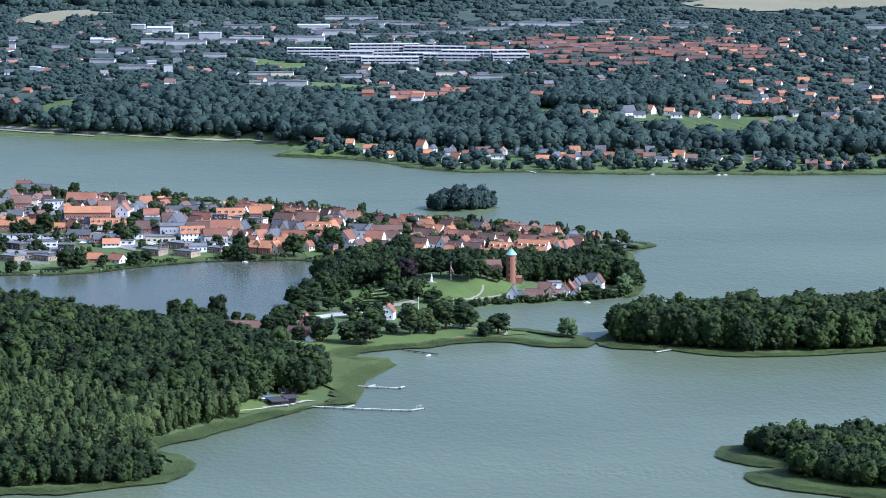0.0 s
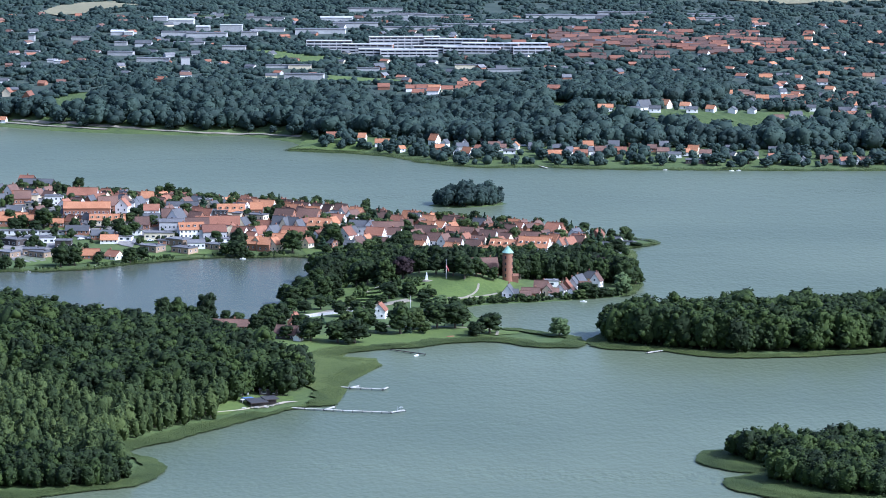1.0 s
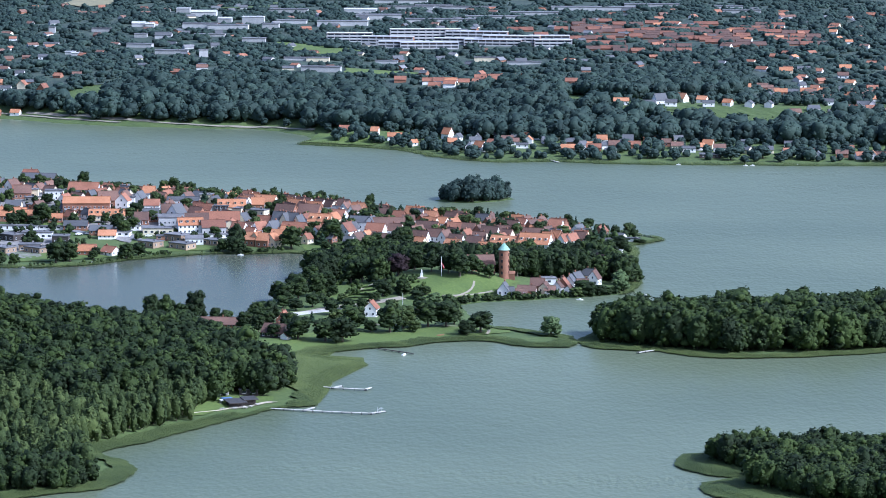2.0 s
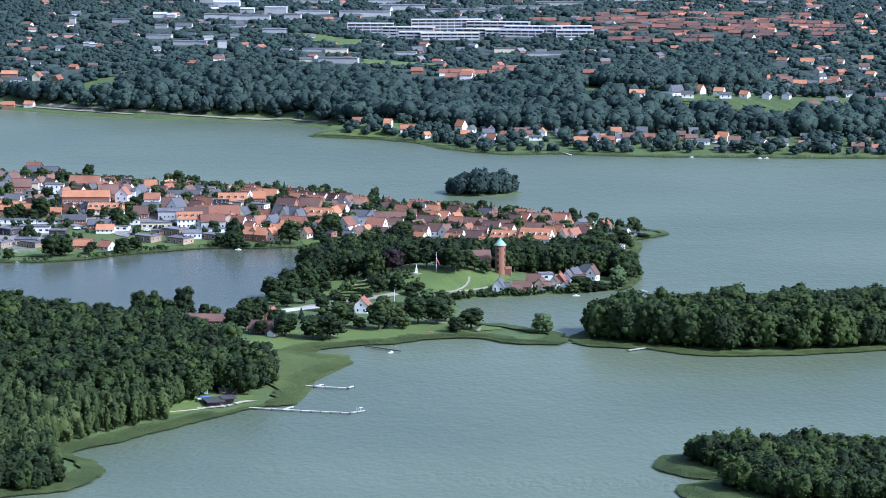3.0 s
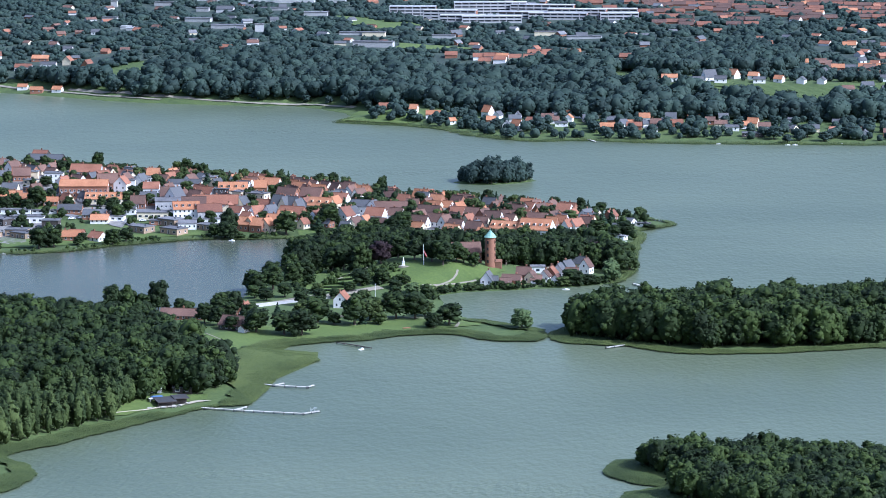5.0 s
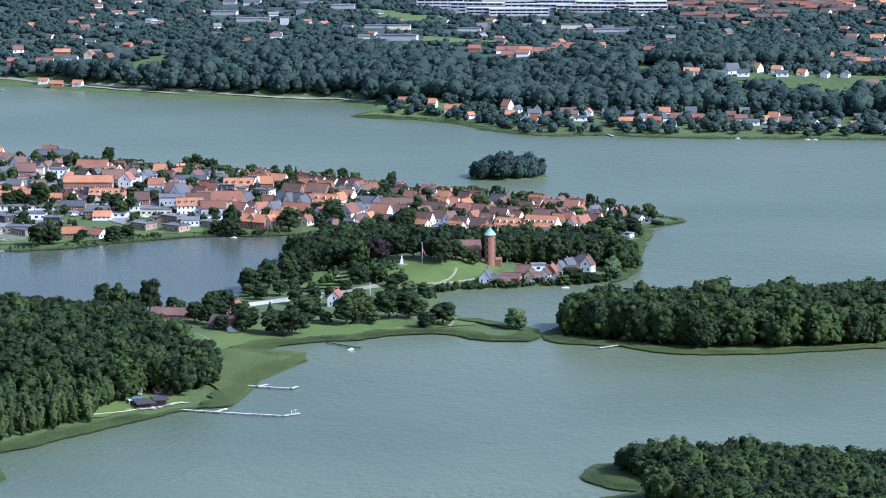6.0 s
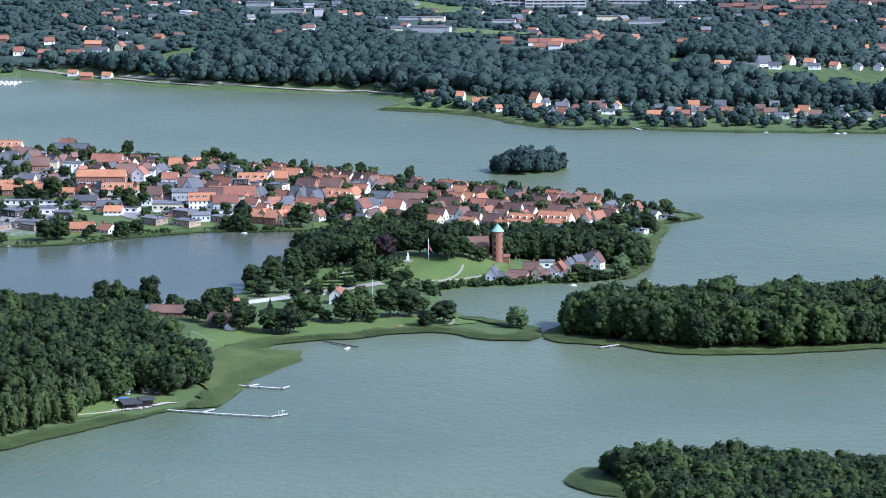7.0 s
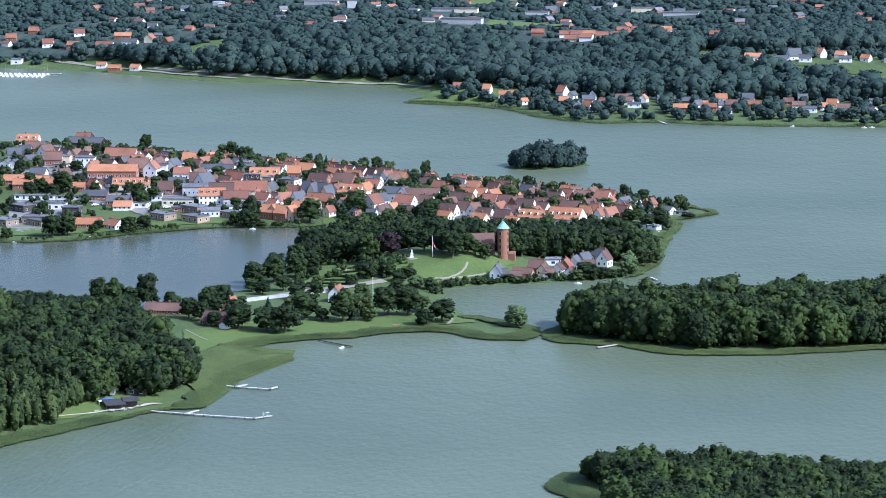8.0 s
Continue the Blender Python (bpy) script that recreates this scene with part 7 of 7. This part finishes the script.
for x in (2.4, 4.1, 5.8):
    bm = bmesh.new()
    box(bm, x, -0.72, 0.7, 1.2, 0.06, 1.2)
    part("shutter", bm, DARKWOOD, pav)
bm = bmesh.new()
box(bm, -2.6, -3.6, -0.8, 8.0, 3.6, 0.95)
part("terrace", bm, TIMBER, pav, "weathered plank terrace")
bm = bmesh.new()
box(bm, -4.4, 6.0, 2.5, 5.0, 3.0, 0.16)
for a, b in ((-6.7, 4.7), (-2.1, 4.7), (-6.7, 7.3), (-2.1, 7.3)):
    box(bm, a, b, -0.5, 0.1, 0.1, 3.05)
part("awning", bm, BLUE, pav, "blue tarpaulin awning")
bm = bmesh.new()
box(bm, -6.8, 3.4, 2.3, 3.0, 2.4, 0.16)
for a, b in ((-8.1, 2.4), (-8.1, 4.4)):
    box(bm, a, b, -0.5, 0.1, 0.1, 2.85)
part("awning", bm, WHITE, pav, "white tarpaulin awning")
for x, y, turn in ((-95.6, 1427.6, 20), (-93.6, 1430.6, 60), (-99.6, 1425.6, 10), (-91.2, 1435.6, 45), (-104.8, 1422.6, 35)):
    bench = thing("picnic_table", x, y, float(height(x, y)) + 0.1, turn, "pale wooden picnic table on the sand", "table", "picnic tables on the beach")
    bm = bmesh.new()
    box(bm, 0, 0, 0.70, 1.9, 0.8, 0.06)
    part("tabletop", bm, TIMBER, bench)
    for side in (-0.75, 0.75):
        bm = bmesh.new()
        box(bm, 0, side, 0.42, 1.9, 0.28, 0.05)
        part("bench_seat", bm, TIMBER, bench)
    for end in (-0.7, 0.7):
        bm = bmesh.new()
        box(bm, end, 0, 0.36, 0.09, 1.7, 0.09)
        box(bm, end, -0.32, -0.3, 0.09, 0.12, 1.0)
        box(bm, end, 0.32, -0.3, 0.09, 0.12, 1.0)
        part("trestle", bm, TIMBER, bench)
house(-96.9, 1454.8, 8, 4, 2.4, 0, 3, "F", "K", "huts of the bathing place", name="changing_hut", category="hut", extra=" at the wood's edge")
house(-108.6, 1452.2, 6, 3.5, 2.4, 0, 3, "F", "G", "huts of the bathing place", name="changing_hut", category="hut", extra=" at the wood's edge")


def hull_bm(L, W, H):
    bm = bmesh.new()
    rows = []
    for i in range(9):
        u = i / 8
        w = W / 2 * (1 - max(0, (u - 0.45) / 0.55) ** 2.2) * (0.85 + 0.15 * min(1, u * 4))
        z = 0.12 * H * (2 * u - 0.6)
        rows.append([bm.verts.new(p) for p in ((u * L - L / 2, -w, H + z), (u * L - L / 2, -w * 0.72, -0.15), (u * L - L / 2, 0, -0.35), (u * L - L / 2, w * 0.72, -0.15), (u * L - L / 2, w, H + z), (u * L - L / 2, 0, H + z - 0.15))])
    for a, b in zip(rows, rows[1:]):
        for j in range(6):
            bm.faces.new((a[j], b[j], b[(j + 1) % 6], a[(j + 1) % 6]))
    bm.faces.new(rows[0])
    bmesh.ops.remove_doubles(bm, verts=bm.verts, dist=0.005)
    bmesh.ops.recalc_face_normals(bm, faces=bm.faces)
    return bm


def cabin_bm():
    bm = bmesh.new()
    vs = box(bm, 0.3, 0, 0.7, 2.2, 1.3, 0.75)
    for v in vs:
        if v.co.z > 1.2:
            v.co.x = 0.3 + (v.co.x - 0.3) * 0.72
            v.co.y *= 0.8
    return bm


def mast_bm():
    bm = bmesh.new()
    tube(bm, 0.5, 0, 0.6, 0.07, 0.04, 8.0, 6)
    tube(bm, -0.9, 0, 1.7, 0.05, 0.05, 0.05, 6)
    box(bm, -0.8, 0, 1.6, 2.6, 0.09, 0.09)
    return bm


def boat(x, y, turn, label, group, sail=False, size=1.0):
    ob = thing("sailing_boat" if sail else "motorboat", x, y, 0.0, turn, label, "boat", group)
    m = Matrix.Scale(size, 4)
    piece("hull", shared(("hull",), lambda: hull_bm(6.0, 2.1, 0.75), [WHITE]), ob, m)
    piece("cabin", shared(("cabin",), cabin_bm, [WHITE]), ob, m)
    if sail:
        piece("mast", shared(("mast",), mast_bm, [TIMBER]), ob, m)
    return ob


BOATS = [(109.7, 2405.6, 20), (157.9, 2402.5, 5), (162.9, 2403.8, 5), (195.4, 2410.1, 40), (45.2, 1753.4, 5), (-93.9, 1911.1, 10), (-152.1, 1909.6, 0), (-232.5, 1870.7, 30), (-268.2, 1849.0, 0), (75.0, 1938.9, 80), (67.6, 1920.8, 10), (-36.2, 1573.6, 60), (70.6, 1922.0, 5), (76.4, 1992.7, 10)]
for x, y, a in BOATS:
    boat(x, y, a, "small white motorboat moored on the lake", "moored boats", size=0.6)
dinghy = thing("rowing_boat", -21.6, 1626.3, float(height(-21.6, 1626.3)) + 0.15, 25, "dark red wooden rowing boat drawn up on the shore", "boat")
part("hull", hull_bm(3.8, 1.4, 0.5), BRICK, dinghy)
jetty([(-19.6, 1625.3), (-12.6, 1617.3)], 1.6, "small pale landing stage in the reeds")
rnd = random.Random(3)
for row in range(3):
    for i in range(13):
        boat(-544 + i * 4.0 + rnd.uniform(-0.5, 0.5), 2680 + row * 9 - i * 0.2, 90 if row % 2 else -90, "white sailing boat berthed in the marina", "boats in the marina", sail=i % 3 == 0, size=0.9)
for row in range(2):
    jetty([(-550, 2690 + row * 12), (-486, 2687 + row * 12)], 1.4, "wooden marina pontoon between berthed boats")


# ---- cars ----
def car_bm():
    bm = bmesh.new()
    prof = [(-2.1, 0.35), (-2.1, 0.85), (-1.75, 0.95), (-1.3, 1.42), (0.35, 1.45), (1.05, 0.98), (1.95, 0.82), (2.1, 0.6), (2.1, 0.35)]
    sides = []
    for s in (-1, 1):
        sides.append([bm.verts.new((x, s * (0.86 if z < 1.1 else 0.68), z)) for x, z in prof])
    bm.faces.new(sides[0]), bm.faces.new(sides[1])
    for i in range(len(prof)):
        j = (i + 1) % len(prof)
        f = bm.faces.new((sides[0][i], sides[0][j], sides[1][j], sides[1][i]))
    bmesh.ops.recalc_face_normals(bm, faces=bm.faces)
    return bm


def glass_bm():
    bm = bmesh.new()
    for vs in (((-1.72, 0.98), (-1.33, 1.38)), ((0.42, 1.40), (1.0, 1.01))):
        (x0, z0), (x1, z1) = vs
        q = [bm.verts.new(p) for p in ((x0 - 0.02, -0.7, z0 + 0.03), (x0 - 0.02, 0.7, z0 + 0.03), (x1 - 0.02, 0.6, z1 + 0.03), (x1 - 0.02, -0.6, z1 + 0.03))]
        bm.faces.new(q)
    for s in (-1, 1):
        box(bm, -0.4, s * 0.78, 1.02, 1.5, 0.08, 0.3)
    return bm


def wheel_bm():
    bm = bmesh.new()
    bmesh.ops.create_cone(bm, cap_ends=True, segments=14, radius1=0.33, radius2=0.33, depth=0.22, matrix=Matrix.Rotation(radians(90), 4, "X"))
    return bm


def car(x, y, turn):
    ob = thing("car", x, y, float(height(x, y)) + 0.3, turn, "small parked car on the paved ground", "car", "parked cars")
    piece("body", shared(("car_body",), car_bm, [CARS]), ob)
    piece("windscreen", shared(("car_glass",), glass_bm, [GLASS]), ob)
    for a in (-1.3, 1.3):
        for s in (-0.78, 0.78):
            piece("wheel", shared(("wheel",), wheel_bm, [RUBBER]), ob, pose(a, s, 0.33))


rnd = random.Random(4)
for x0, y0, n, a, step in ((-258.4, 2102.5, 12, 85, 2.8), (-258.4, 2114.7, 10, 85, 2.8), (-244.6, 2088.1, 8, 85, 2.8), (-178.0, 1967.0, 6, 10, 5.5), (-212.2, 1958.5, 4, 10, 6), (-265.8, 1958.0, 5, 20, 6), (-60.3, 1725.0, 2, 40, 12), (-148.7, 1940.3, 4, 5, 5)):
    for i in range(n):
        if rnd.random() < 0.85:
            car(x0 + i * step * (1 if a > 45 else math.cos(radians(a))), y0 + (0 if a > 60 else i * step * math.sin(radians(a))), a + rnd.uniform(-4, 4))
CAR_SPOTS = [(-257.2, 1986.0), (-253.6, 1984.8), (-249.5, 1981.7), (-243.1, 1980.1), (-238.2, 1980.3), (-232.9, 1972.2), (-226.0, 1958.1), (-301.5, 1962.2), (-296.7, 1959.3), (-273.8, 1955.1), (-281.0, 1947.9), (-276.9, 1944.8), (-190.4, 1936.2), (-185.1, 1934.3), (-181.0, 1940.4), (-176.8, 1940.3), (-156.2, 1941.6), (-151.2, 1940.5), (-173.7, 1963.9), (-171.7, 1969.6), (-288.7, 2171.7), (-284.0, 2176.5), (-280.7, 2181.8), (-277.9, 2188.6), (-274.0, 2186.0), (-270.0, 2190.0)]
for i, (x, y) in enumerate(CAR_SPOTS):
    if clear_of_houses([x], [y], 6.5)[0]:
        car(x, y, (i * 47) % 100 - 20)
